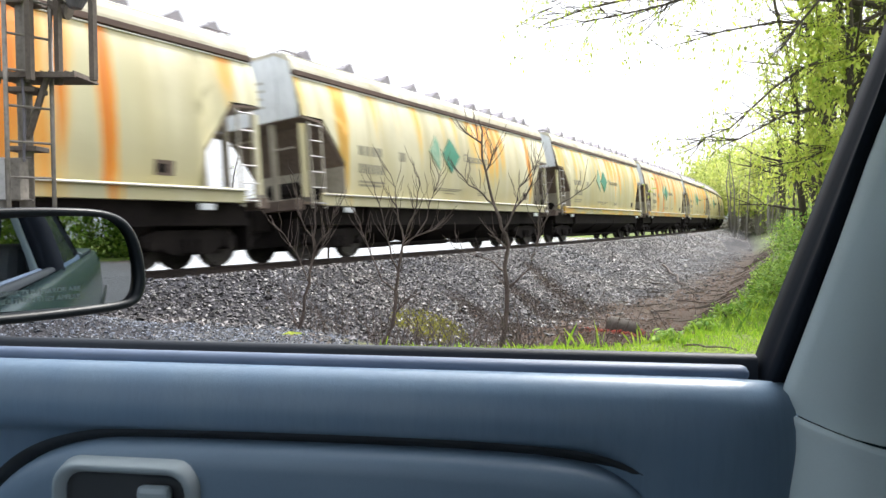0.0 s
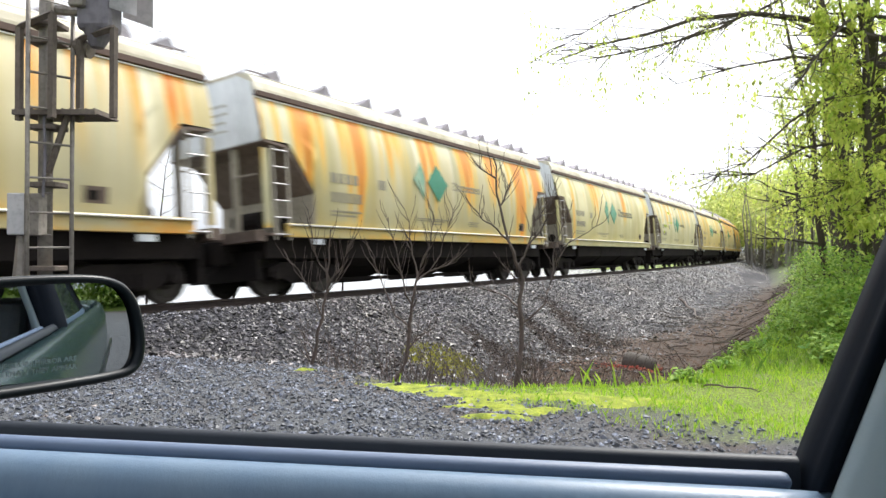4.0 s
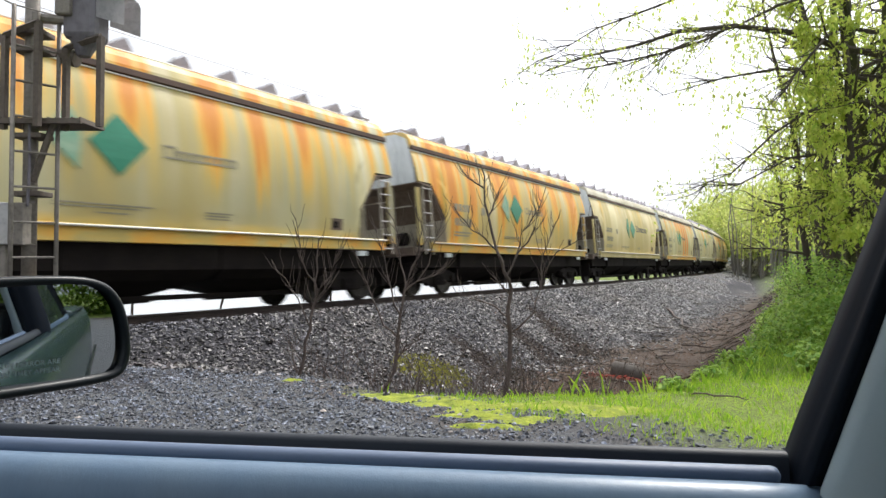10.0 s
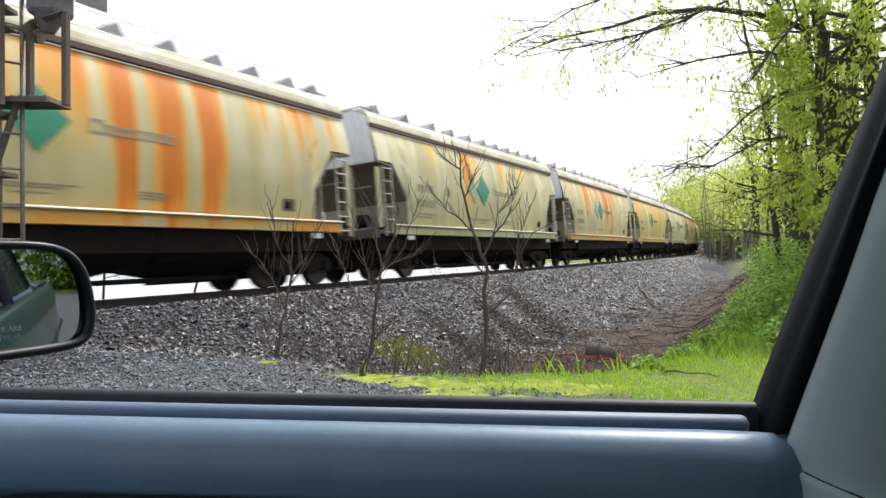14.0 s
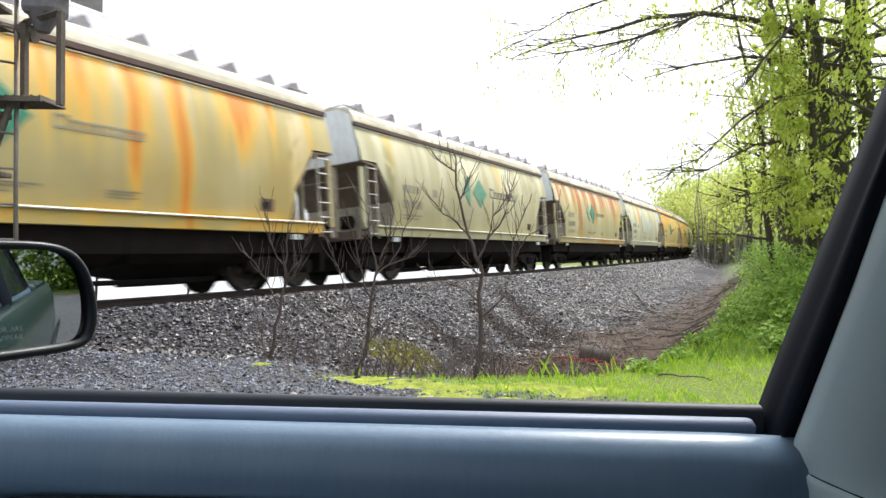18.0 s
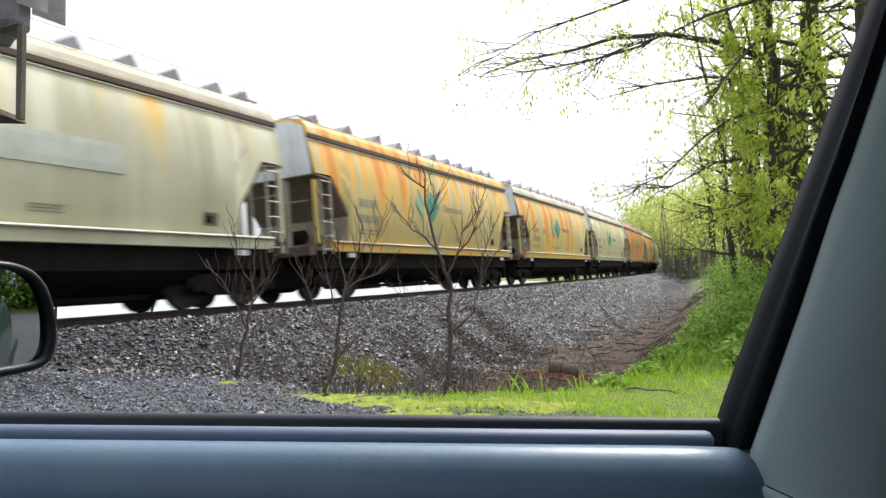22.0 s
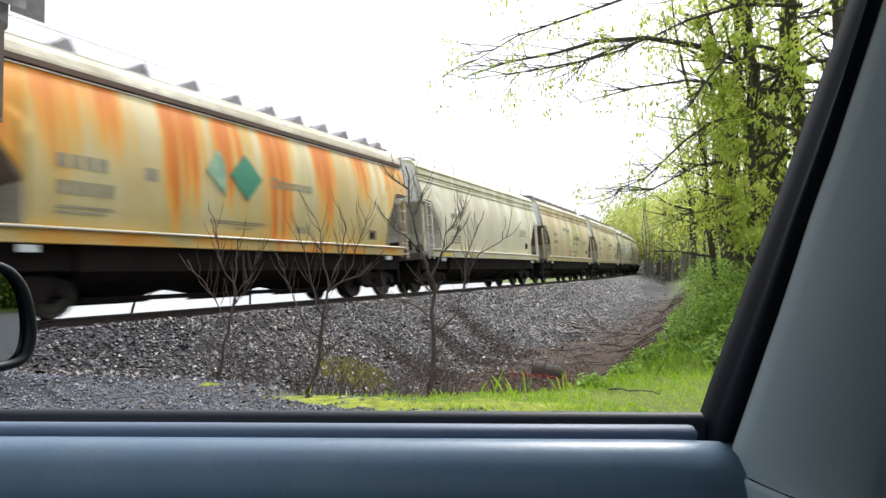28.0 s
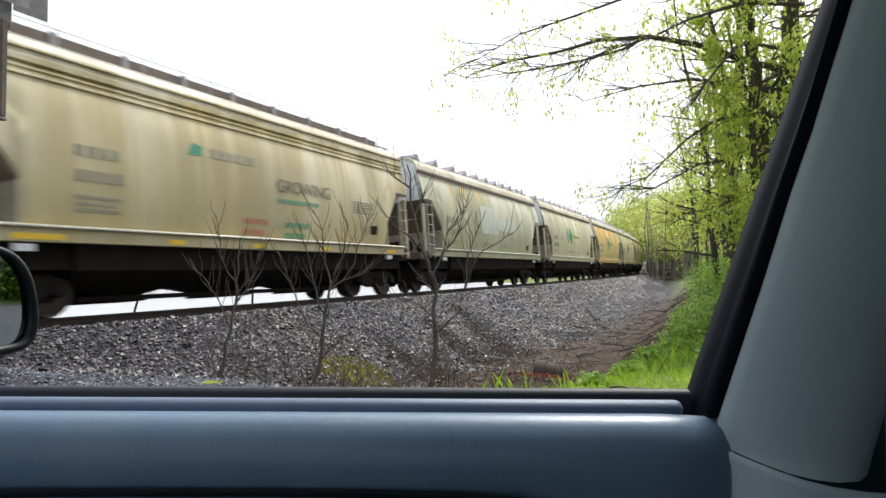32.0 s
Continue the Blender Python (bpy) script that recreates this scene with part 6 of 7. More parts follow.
BANK_TREES = [
    (7.6, 11.9, 10.5, 0.085, 0.085, 8), (7.4, 9.5, 9.0, 0.07, 0.075, 9), (6.9, 10.7, 8.5, 0.055, 0.08, 8), (8.3, 12.6, 9.5, 0.07, 0.085, 8), (9.2, 14.5, 11.5, 0.10, 0.09, 8), (8.7, 15.6, 8.0, 0.06, 0.09, 8), (10.1, 16.4, 10.5, 0.09, 0.095, 8),
    (11.0, 19.0, 11.5, 0.14, 0.09, 6), (12.6, 22.0, 12.0, 0.16, 0.10, 6), (13.9, 25.5, 8.5, 0.09, 0.10, 11), (16.0, 29.5, 8.5, 0.10, 0.11, 12), (18.2, 35.0, 9.0, 0.11, 0.13, 13),
    (21.5, 41.5, 9.5, 0.11, 0.15, 14), (25.5, 50.0, 10.0, 0.12, 0.17, 14), (9.9, 12.2, 11.0, 0.15, 0.09, 7), (12.0, 15.5, 12.0, 0.16, 0.10, 7), (15.0, 20.5, 12.0, 0.16, 0.12, 7), (19.0, 27.0, 12.0, 0.16, 0.14, 7),
]
for i, (x, y, h, r, leaf, per) in enumerate(BANK_TREES):
    near = i < 7
    leaf_tree(x, y, h, r * (1.6 if near else 1.2), 40 + i, leaf, per, lean=(-0.3 + 0.9 * math.sin(2.1 * i), -0.2), first=0.16 if near else 0.30, limbs=14 if i < 9 else 12, reach=0.17 if i < 9 else 0.15, spread_r=0.13 + 0.0045 * y, full=0.26 if near else 0.2, bark=M_MOSSBARK if i % 3 == 0 else M_BARK, near=near)

# stout dark trunks with bare lower limbs at the front of the wood
for i, (x, y, h, r) in enumerate(((7.9, 13.2, 7.5, 0.11), (7.5, 12.4, 6.0, 0.07), (9.0, 15.2, 8.0, 0.11), (8.2, 14.4, 6.0, 0.06), (10.4, 17.8, 7.0, 0.09))):
    leaf_tree(x, y, h, r, 440 + i, 0.07, 8, lean=((-0.9, 0.5, -0.4, 0.7, -0.6)[i % 5], 0.2), first=0.18, limbs=7, reach=0.22, spread_r=0.17, full=0.16, bark=M_MOSSBARK if i % 2 else M_BARK, words="dark mossy trunk with bare low limbs at the wood's edge", near=True)

# slender dark stems, almost bare, that fill the wood's edge
STEMS = random.Random(91)
for i in range(18):
    d = 15.5 + 1.6 * i + STEMS.uniform(-0.5, 0.5)
    g = radians(STEMS.uniform(29.0, 35.5) - min(3.5, 0.12 * max(0, d - 16)))
    leaf_tree(d * math.sin(g), d * math.cos(g), STEMS.uniform(4.5, 8.0), STEMS.uniform(0.035, 0.075), 300 + i, 0.06 + 0.002 * d, 7, lean=(STEMS.uniform(-0.9, 0.5), STEMS.uniform(-0.4, 0.4)), first=0.3, limbs=8, reach=0.16, spread_r=0.12 + 0.004 * d, full=0.16, bark=M_BARK,
              words="slender dark stem with a few young leaves in the wood's edge")


# thin growth on the far shoulder of the line, seen between and under the cars
for i, (x, y, h) in enumerate(((-9.2, 19.6, 4.2), (-7.4, 21.4, 3.6), (-11.6, 17.2, 4.0), (-4.6, 25.2, 3.2))):
    leaf_tree(x, y, h + 2.2, 0.05, 500 + i, 0.05, 5, lean=(0.3, 0.2), first=0.3, limbs=14, reach=0.24, spread_r=0.2, full=0.12, words="thin half-bare tree on the far shoulder of the railway")


def overhanging_tree():
    """The bigger tree whose long limbs reach out over the ditch."""
    rng, nr = random.Random(77), np.random.default_rng(77)
    tree = new("overhanging_tree")
    tree.location = (6.6, 10.9, -0.3)
    tagged(tree, "mossy tree with long limbs and hanging fresh leaves over the ditch", "tree", "trees along the bank")
    bm = bmesh.new()
    tube(bm, [(1.3, 0.1, 0), (1.15, 0.05, 1.2), (1.05, 0, 2.6), (1.0, 0.05, 4.2), (0.9, 0.1, 5.6), (0.95, 0.1, 8.0), (1.0, 0.2, 10.5)], [0.22, 0.17, 0.15, 0.13, 0.11, 0.08, 0.03], 10, cap=False)
    part("trunk", bm, M_MOSSBARK, tree, smooth=True)
    tips = []
    limbs = (
        ((0.05, 0.0, 5.0), (-0.9, 0.1, 5.3), (-1.85, 0.1, 5.4), (-2.8, 0.05, 5.3), (-3.5, 0.0, 5.05), (-4.3, 0.0, 4.85), (-5.0, 0.0, 4.62)),
        ((-0.3, 0.1, 4.7), (-1.05, 0.1, 4.68), (-2.0, 0.1, 4.58), (-3.05, 0.1, 4.25)),
        ((-1.85, 0.1, 5.4), (-2.4, -0.2, 5.1), (-3.1, -0.3, 4.85), (-4.0, -0.35, 4.65), (-4.7, -0.4, 4.45)),
        ((0.0, 0.1, 6.2), (-1.2, -0.2, 5.7), (-1.9, -0.3, 5.3), (-2.6, -0.3, 5.05), (-3.5, -0.35, 4.75)),
        ((0.1, 0.1, 6.6), (-1.8, -0.1, 6.2), (-3.2, -0.3, 5.6), (-4.2, -0.35, 5.2), (-4.9, -0.4, 4.75)),
        ((0.0, 0.0, 3.5), (-0.6, -0.25, 3.25), (-1.1, -0.25, 3.15), (-1.9, -0.3, 2.75), (-2.5, -0.3, 2.65)),
        ((0.0, 0.0, 4.2), (-0.85, -0.25, 3.9), (-1.3, -0.25, 3.55), (-2.0, -0.3, 2.95), (-2.6, -0.3, 2.65)),
        ((0.0, 0.0, 2.8), (-0.4, -0.25, 2.65), (-0.75, -0.25, 2.45), (-1.4, -0.3, 2.3)),
        ((0.0, 0.0, 5.4), (-0.7, -0.6, 5.0), (-1.3, -0.8, 4.4), (-1.7, -0.9, 3.9)),
        ((0.0, 0.0, 7.2), (-1.0, -0.6, 7.0), (-2.4, -0.9, 6.6), (-3.6, -1.0, 6.2)),
        ((0.0, 0.0, 2.2), (-0.3, -0.7, 2.5), (-0.5, -1.4, 2.4), (-0.7, -1.9, 2.2)),
        ((0.0, 0.0, 4.6), (0.5, -0.8, 4.8), (0.9, -1.5, 4.7), (1.2, -2.0, 4.4)),
        ((0.0, 0.0, 3.0), (0.6, -0.6, 3.5), (1.0, -1.2, 3.6)),
    )
    for k, line in enumerate(limbs):
        bm = bmesh.new()
        if line[0][0] > -0.5:
            line = ((1.0, 0.05, line[0][2] - 0.15),) + tuple(line)
        pts = [Vector(p) + Vector((rng.gauss(0, 0.03), rng.gauss(0, 0.05), rng.gauss(0, 0.03))) for p in line]
        r0 = (0.065, 0.04, 0.035, 0.04, 0.04, 0.035, 0.04, 0.03, 0.04, 0.05, 0.03, 0.05, 0.04)[k]
        n = len(pts)
        tube(bm, pts, [r0 * (1 - 0.85 * i / (n - 1)) for i in range(n)], 6, cap=False)
        for i in range(1, n):
            d0 = (pts[i] - pts[i - 1]).normalized()
            for q in range(5):
                p = pts[i - 1].lerp(pts[i], rng.random())
                side = Vector((rng.gauss(-0.3, 0.5), rng.gauss(0, 0.5), rng.gauss(0.0, 0.5)))
                grow(bm, p, (d0 * 0.6 + side * 0.6).normalized(), rng.uniform(0.45, 0.95), 0.0105, 2, rng, tips, 0.5, 0.0, 2, 0.14, 3)
        part("limb", bm, M_BARK, tree)
    c = np.array([t[:] for t in tips])
    keep = nr.random(len(c)) < np.where(c[:, 0] < -2.2, 0.13, np.where(c[:, 0] < -0.6, 0.15, 0.18))
    c = c[keep]
    clumps = np.repeat(c, 9, 0)
    off = nr.normal(0, 1, clumps.shape) * [0.05, 0.05, 0.05]
    off[:, 2] -= np.abs(nr.normal(0, 0.13, len(off)))
    mesh_part("crown", leaves_mesh("crown", clumps + off, 0.038, nr, 1.0, 2.0), M_LEAF, tree, "drooping yellow-green young leaves")
    # long hanging tassels of leaves near the trunk
    t2 = np.array([t[:] for t in tips])
    t2 = t2[(t2[:, 0] > -0.9) & (nr.random(len(t2)) < 0.14)]
    hang = np.repeat(t2, 22, 0)
    drop = np.abs(nr.normal(0, 1, len(hang)))
    hang = hang + np.stack([nr.normal(0, 0.045, len(hang)), nr.normal(0, 0.045, len(hang)), -0.13 * drop], 1)
    mesh_part("leaf_tassels", leaves_mesh("leaf_tassels", hang, 0.055, nr, 1.0, 2.0), M_LEAF, tree, "hanging bright young leaf tassels")


overhanging_tree()


def shrubs(name, spots, leaf, material, words, seed):
    """Low leafy growth: one object per bush."""
    for i, (x, y, w, h, count) in enumerate(spots):
        nr = np.random.default_rng(seed + i)
        z0 = float(ground_z(np.array([x]), np.array([y]))[0])
        bush = new(name)
        bush.location = (x, y, z0)
        tagged(bush, words, "shrub", "shrubs on the bank")
        rng = random.Random(seed + i)
        tips = []
        for k in range(5):
            a = rng.uniform(0, 6.28)
            bm = bmesh.new()
            grow(bm, Vector((0.2 * w * math.cos(a), 0.2 * w * math.sin(a), -0.05)), Vector((math.cos(a) * 0.6, math.sin(a) * 0.6, 1)).normalized(), h * 0.8, 0.012, 1, rng, tips)
            part("stem", bm, M_TWIG, bush)
        u = nr.normal(0, 1, (count, 3))
        u /= np.linalg.norm(u, axis=1)[:, None]
        rr = nr.uniform(0.35, 1.0, count) ** 0.5 * (1 + 0.25 * np.sin(u[:, 0] * 5 + i) * np.cos(u[:, 1] * 6))
        c = np.stack([u[:, 0] * w * rr, u[:, 1] * w * rr, np.abs(u[:, 2]) * h * rr], 1)
        mesh_part("foliage", leaves_mesh("foliage", c, leaf, nr, 0.4), material, bush)


shrubs("shrub", [(5.4, 9.0, 0.65, 0.75, 2600), (4.9, 7.9, 0.55, 0.5, 2000), (5.7, 8.0, 0.8, 0.9, 2600), (6.3, 10.3, 0.8, 1.0, 2600), (6.9, 11.7, 0.85, 1.1, 2600), (7.9, 13.8, 0.9, 1.2, 2200), (8.9, 16.0, 0.9, 1.2, 2000), (10.4, 18.8, 1.0, 1.4, 1800),
                 (12.6, 22.8, 1.2, 1.6, 1700), (15.4, 28.0, 1.4, 1.8, 1600), (18.9, 35.0, 1.7, 2.0, 1600), (6.9, 8.6, 1.0, 1.3, 2400), (8.4, 10.8, 1.2, 1.6, 2200), (10.5, 14.0, 1.5, 2.2, 2000), (4.2, 6.9, 0.5, 0.32, 1500)],
       0.05, M_LEAFBUSH, "low bright green leafy shrub on the ditch bank", 300)


def far_woods():
    """The wood that closes the view where the line curves away."""
    nr = np.random.default_rng(8)
    groups = [[], []]
    for i in range(330):
        ang = radians(nr.uniform(20.6, 40))
        d = nr.uniform(80 if ang > radians(24.5) else 110, 215)
        x, y = d * math.sin(ang), d * math.cos(ang)
        hh = min(nr.uniform(9, 15) * (0.55 + 0.45 * min(1, (math.degrees(ang) - 20.2) / 2.5)) + (d - 105) * 0.07, 0.115 * d)
        n = 330
        u = nr.normal(0, 1, (n, 3))
        u /= np.linalg.norm(u, axis=1)[:, None]
        rr = nr.uniform(0.3, 1, n) ** 0.5
        w = nr.uniform(2.2, 4.2)
        groups[0 if d < 150 else 1].append(np.stack([x + u[:, 0] * w * rr, y + u[:, 1] * w * rr, 1.5 + hh * 0.52 + u[:, 2] * hh * 0.48 * rr], 1))
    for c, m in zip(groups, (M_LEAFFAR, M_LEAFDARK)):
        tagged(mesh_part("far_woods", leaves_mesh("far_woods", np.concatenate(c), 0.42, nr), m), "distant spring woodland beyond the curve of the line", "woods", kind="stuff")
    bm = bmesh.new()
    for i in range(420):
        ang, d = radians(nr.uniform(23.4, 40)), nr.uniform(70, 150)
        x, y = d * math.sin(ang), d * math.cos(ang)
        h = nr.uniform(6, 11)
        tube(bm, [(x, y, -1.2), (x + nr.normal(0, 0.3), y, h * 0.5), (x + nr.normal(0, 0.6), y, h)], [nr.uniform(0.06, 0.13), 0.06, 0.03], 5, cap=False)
    tagged(part("far_trunks", bm, M_FARBARK), "bare trunks in the distant wood, paled for haze", "woods", kind="stuff")


far_woods()


shrubs("leafy_weed", [(2.9, 7.2, 0.22, 0.16, 420), (3.6, 8.1, 0.3, 0.22, 600), (4.15, 8.75, 0.26, 0.2, 500), (4.75, 9.75, 0.36, 0.3, 700), (5.35, 10.6, 0.34, 0.3, 700), (5.9, 11.9, 0.42, 0.4, 800), (6.6, 13.0, 0.45, 0.45, 800), (2.2, 6.35, 0.16, 0.12, 300), (7.4, 14.6, 0.5, 0.5, 800), (4.4, 8.0, 0.3, 0.2, 500)],
       0.04, M_LEAFBUSH, "small leafy green weed on the ditch edge", 520)


def far_brush():
    """Grey-brown undergrowth that closes the foot of the distant wood."""
    nr = np.random.default_rng(18)
    n = 26000
    ang, d = np.radians(nr.uniform(21.5, 42, n)), nr.uniform(95, 165, n)
    z = -1.5 + np.abs(nr.normal(0, 2.6, n))
    c = np.stack([d * np.sin(ang), d * np.cos(ang), z], 1)
    _, off = track_coords(c[:, 0], c[:, 1])
    c = c[off > 5.0]
    n = 12000
    ang, d = np.radians(nr.uniform(19.5, 27, n)), nr.uniform(170, 300, n)
    c = np.concatenate([c, np.stack([d * np.sin(ang), d * np.cos(ang), -2.0 + np.abs(nr.normal(0, 4.0, n))], 1)])
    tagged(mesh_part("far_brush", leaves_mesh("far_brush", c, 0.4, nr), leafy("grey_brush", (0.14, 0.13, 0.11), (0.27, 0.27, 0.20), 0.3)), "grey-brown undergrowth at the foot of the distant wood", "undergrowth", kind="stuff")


far_brush()


shrubs("hedge_shrub", [(12.0, -5.5, 2.2, 4.5, 15000), (12.5, -2.0, 2.2, 5.0, 15000), (12.0, 1.5, 2.2, 4.6, 15000), (13.0, 4.8, 2.4, 5.0, 15000), (14.5, -9, 2.6, 5.0, 2200), (16, 8, 2.6, 5, 2200), (10.5, 5.0, 1.2, 2.0, 1600)],
       0.12, M_LEAFDARK, "dense green hedge across the road behind the car", 700)


def sapling(x, y, r, lines, seed):
    """A bare sapling from its trunk line and its branch lines, each in (across, up) metres."""
    rng = random.Random(seed)
    z0 = float(ground_z(np.array([x]), np.array([y]))[0])
    tree = new("bare_sapling")
    tree.location = (x, y, z0 - 0.03)
    tagged(tree, "leafless brown sapling with thin forked twigs by the ditch", "sapling", "bare saplings by the ditch")
    for k, line in enumerate(lines):
        bm = bmesh.new()
        dep = 0.0 if k == 0 else rng.uniform(-0.3, 0.3)
        n = len(line)
        pts = [Vector((a, dep * i / n, b)) for i, (a, b) in enumerate(line)]
        if k == 0:
            pts.insert(0, Vector((line[0][0], 0, -0.4)))
        # small kinks between the bends
        kinked = [pts[0]]
        for a, b in zip(pts, pts[1:]):
            w = 0.10 * (b - a).length
            kinked += [a.lerp(b, 0.5) + Vector((rng.uniform(-w, w), rng.uniform(-w, w), 0)), b]
        pts = kinked
        rr = r if k == 0 else r * 0.30
        m = len(pts)
        tube(bm, pts, [rr * (1 - 0.85 * i / (m - 1)) + 0.002 for i in range(m)], 7 if k == 0 else 5, cap=False)
        ob = part("trunk" if k == 0 else "branch", bm, M_TWIG, tree, smooth=True)
        # side twigs, each on its own
        for q in range(12 if k else 9):
            i = rng.randint(max(1, m // 3), m - 1)
            p = pts[i - 1].lerp(pts[i], rng.random())
            d = (pts[i] - pts[i - 1]).normalized()
            s = rng.choice((-1, 1))
            d = (d + Vector((s * 0.7, rng.gauss(0, 0.3), 0.25))).normalized()
            ln = rng.uniform(0.08, 0.34)
            e = p + d * ln * 0.4 + Vector((rng.uniform(-0.02, 0.02), 0, 0.01))
            g = p + d * ln * 0.7 + Vector((rng.uniform(-0.02, 0.02), 0, 0.05))
            f = p + d * ln + Vector((0, 0, 0.11))
            part("twig", tube(bmesh.new(), [p, e, g, f], [0.004, 0.0034, 0.0028, 0.0018], 4, cap=False), M_TWIG, ob)
    return tree


T3 = (((-0.07, 0.0), (0.0, 0.16), (0.05, 0.48), (0.07, 0.99), (0.09, 1.51), (0.0, 1.72), (-0.09, 1.99), (-0.19, 2.4), (-0.24, 2.74), (-0.28, 3.02)), ((0.08, 0.99), (0.22, 1.1), (0.36, 1.23), (0.43, 1.51), (0.49, 1.72), (0.63, 1.96), (0.87, 2.09), (1.04, 2.2)),
      ((0.43, 1.51), (0.45, 1.78), (0.53, 2.06), (0.63, 2.33)), ((0.03, 1.68), (0.15, 1.92), (0.22, 2.2), (0.36, 2.37), (0.45, 2.5)), ((0.12, 1.85), (0.29, 2.09), (0.39, 2.4), (0.49, 2.74)), ((-0.09, 1.99), (-0.23, 2.13), (-0.4, 2.23), (-0.5, 2.37)),
      ((-0.19, 2.4), (-0.12, 2.57), (-0.09, 2.68)), ((-0.24, 2.74), (-0.36, 2.81), (-0.47, 2.9)), ((0.05, 1.17), (-0.09, 1.3), (-0.3, 1.37), (-0.54, 1.45)), ((0.08, 1.44), (-0.05, 1.58), (-0.17, 1.65)))
T2 = (((-0.03, 0.0), (0.12, 0.22), (0.2, 0.49), (0.22, 0.77), (0.25, 1.04), (0.3, 1.32), (0.36, 1.52), (0.48, 1.87)), ((0.2, 0.49), (0.32, 0.67), (0.51, 0.77)), ((0.25, 1.04), (0.15, 1.32), (0.08, 1.59), (0.01, 1.87), (-0.04, 2.11)),
      ((0.3, 1.32), (0.46, 1.45), (0.6, 1.66), (0.71, 2.04), (0.75, 2.21)), ((0.22, 0.77), (0.05, 0.91), (-0.09, 1.25), (-0.19, 1.52), (-0.27, 1.76)), ((0.32, 1.39), (0.25, 1.66), (0.22, 1.87), (0.16, 2.21)), ((0.36, 1.52), (0.46, 1.73), (0.49, 1.97), (0.51, 2.17)), ((0.46, 1.45), (0.67, 1.52), (0.85, 1.67)))
T1 = (((0.0, 0.0), (-0.05, 0.1), (0.01, 0.31), (0.08, 0.65), (0.12, 0.93), (0.13, 1.2), (0.15, 1.48), (0.17, 1.72)), ((0.08, 0.65), (-0.02, 0.93), (-0.12, 1.13), (-0.3, 1.37)), ((0.12, 0.93), (0.25, 1.13), (0.37, 1.37)), ((0.13, 1.2), (0.01, 1.41), (-0.02, 1.65), (-0.06, 1.96)), ((0.12, 0.99), (0.32, 1.27), (0.4, 1.58)), ((-0.05, 0.1), (-0.14, 0.31), (-0.16, 0.57)))
sapling(0.71, 8.03, 0.038, T3, 1)
sapling(-0.80, 8.08, 0.034, T2, 2)
sapling(-1.69, 7.93, 0.026, T1, 3)


def dry_stems():
    """Thin dead weed stalks round the saplings."""
    rng = random.Random(12)
    bm = bmesh.new()
    for i in range(330):
        x = rng.choice((rng.gauss(-0.2, 0.8), rng.gauss(0.5, 0.6), rng.uniform(-2.2, 3.4)))
        y = float(np.interp(x, LOT_X, LOT_Y)) + (rng.uniform(0.2, 3.0) if i < 250 else rng.uniform(2.0, 5.0))
        z = float(ground_z(np.array([x]), np.array([y]))[0])
        h = rng.uniform(0.2, 0.8) if i < 250 else rng.uniform(0.35, 1.0)
        a, b = rng.gauss(0, 0.4), rng.gauss(0, 0.3)
        tube(bm, [(x, y, z - 0.02), (x + a * h * 0.6, y + b * h, z + h * 0.55), (x + a * h * 1.6, y + b * h, z + h)], [0.0045, 0.0035, 0.0015], 4, cap=False)
    tagged(part("dry_weed_stems", bm, M_TWIG), "dead brown weed stalks along the ditch edge", "weeds", kind="stuff")


dry_stems()


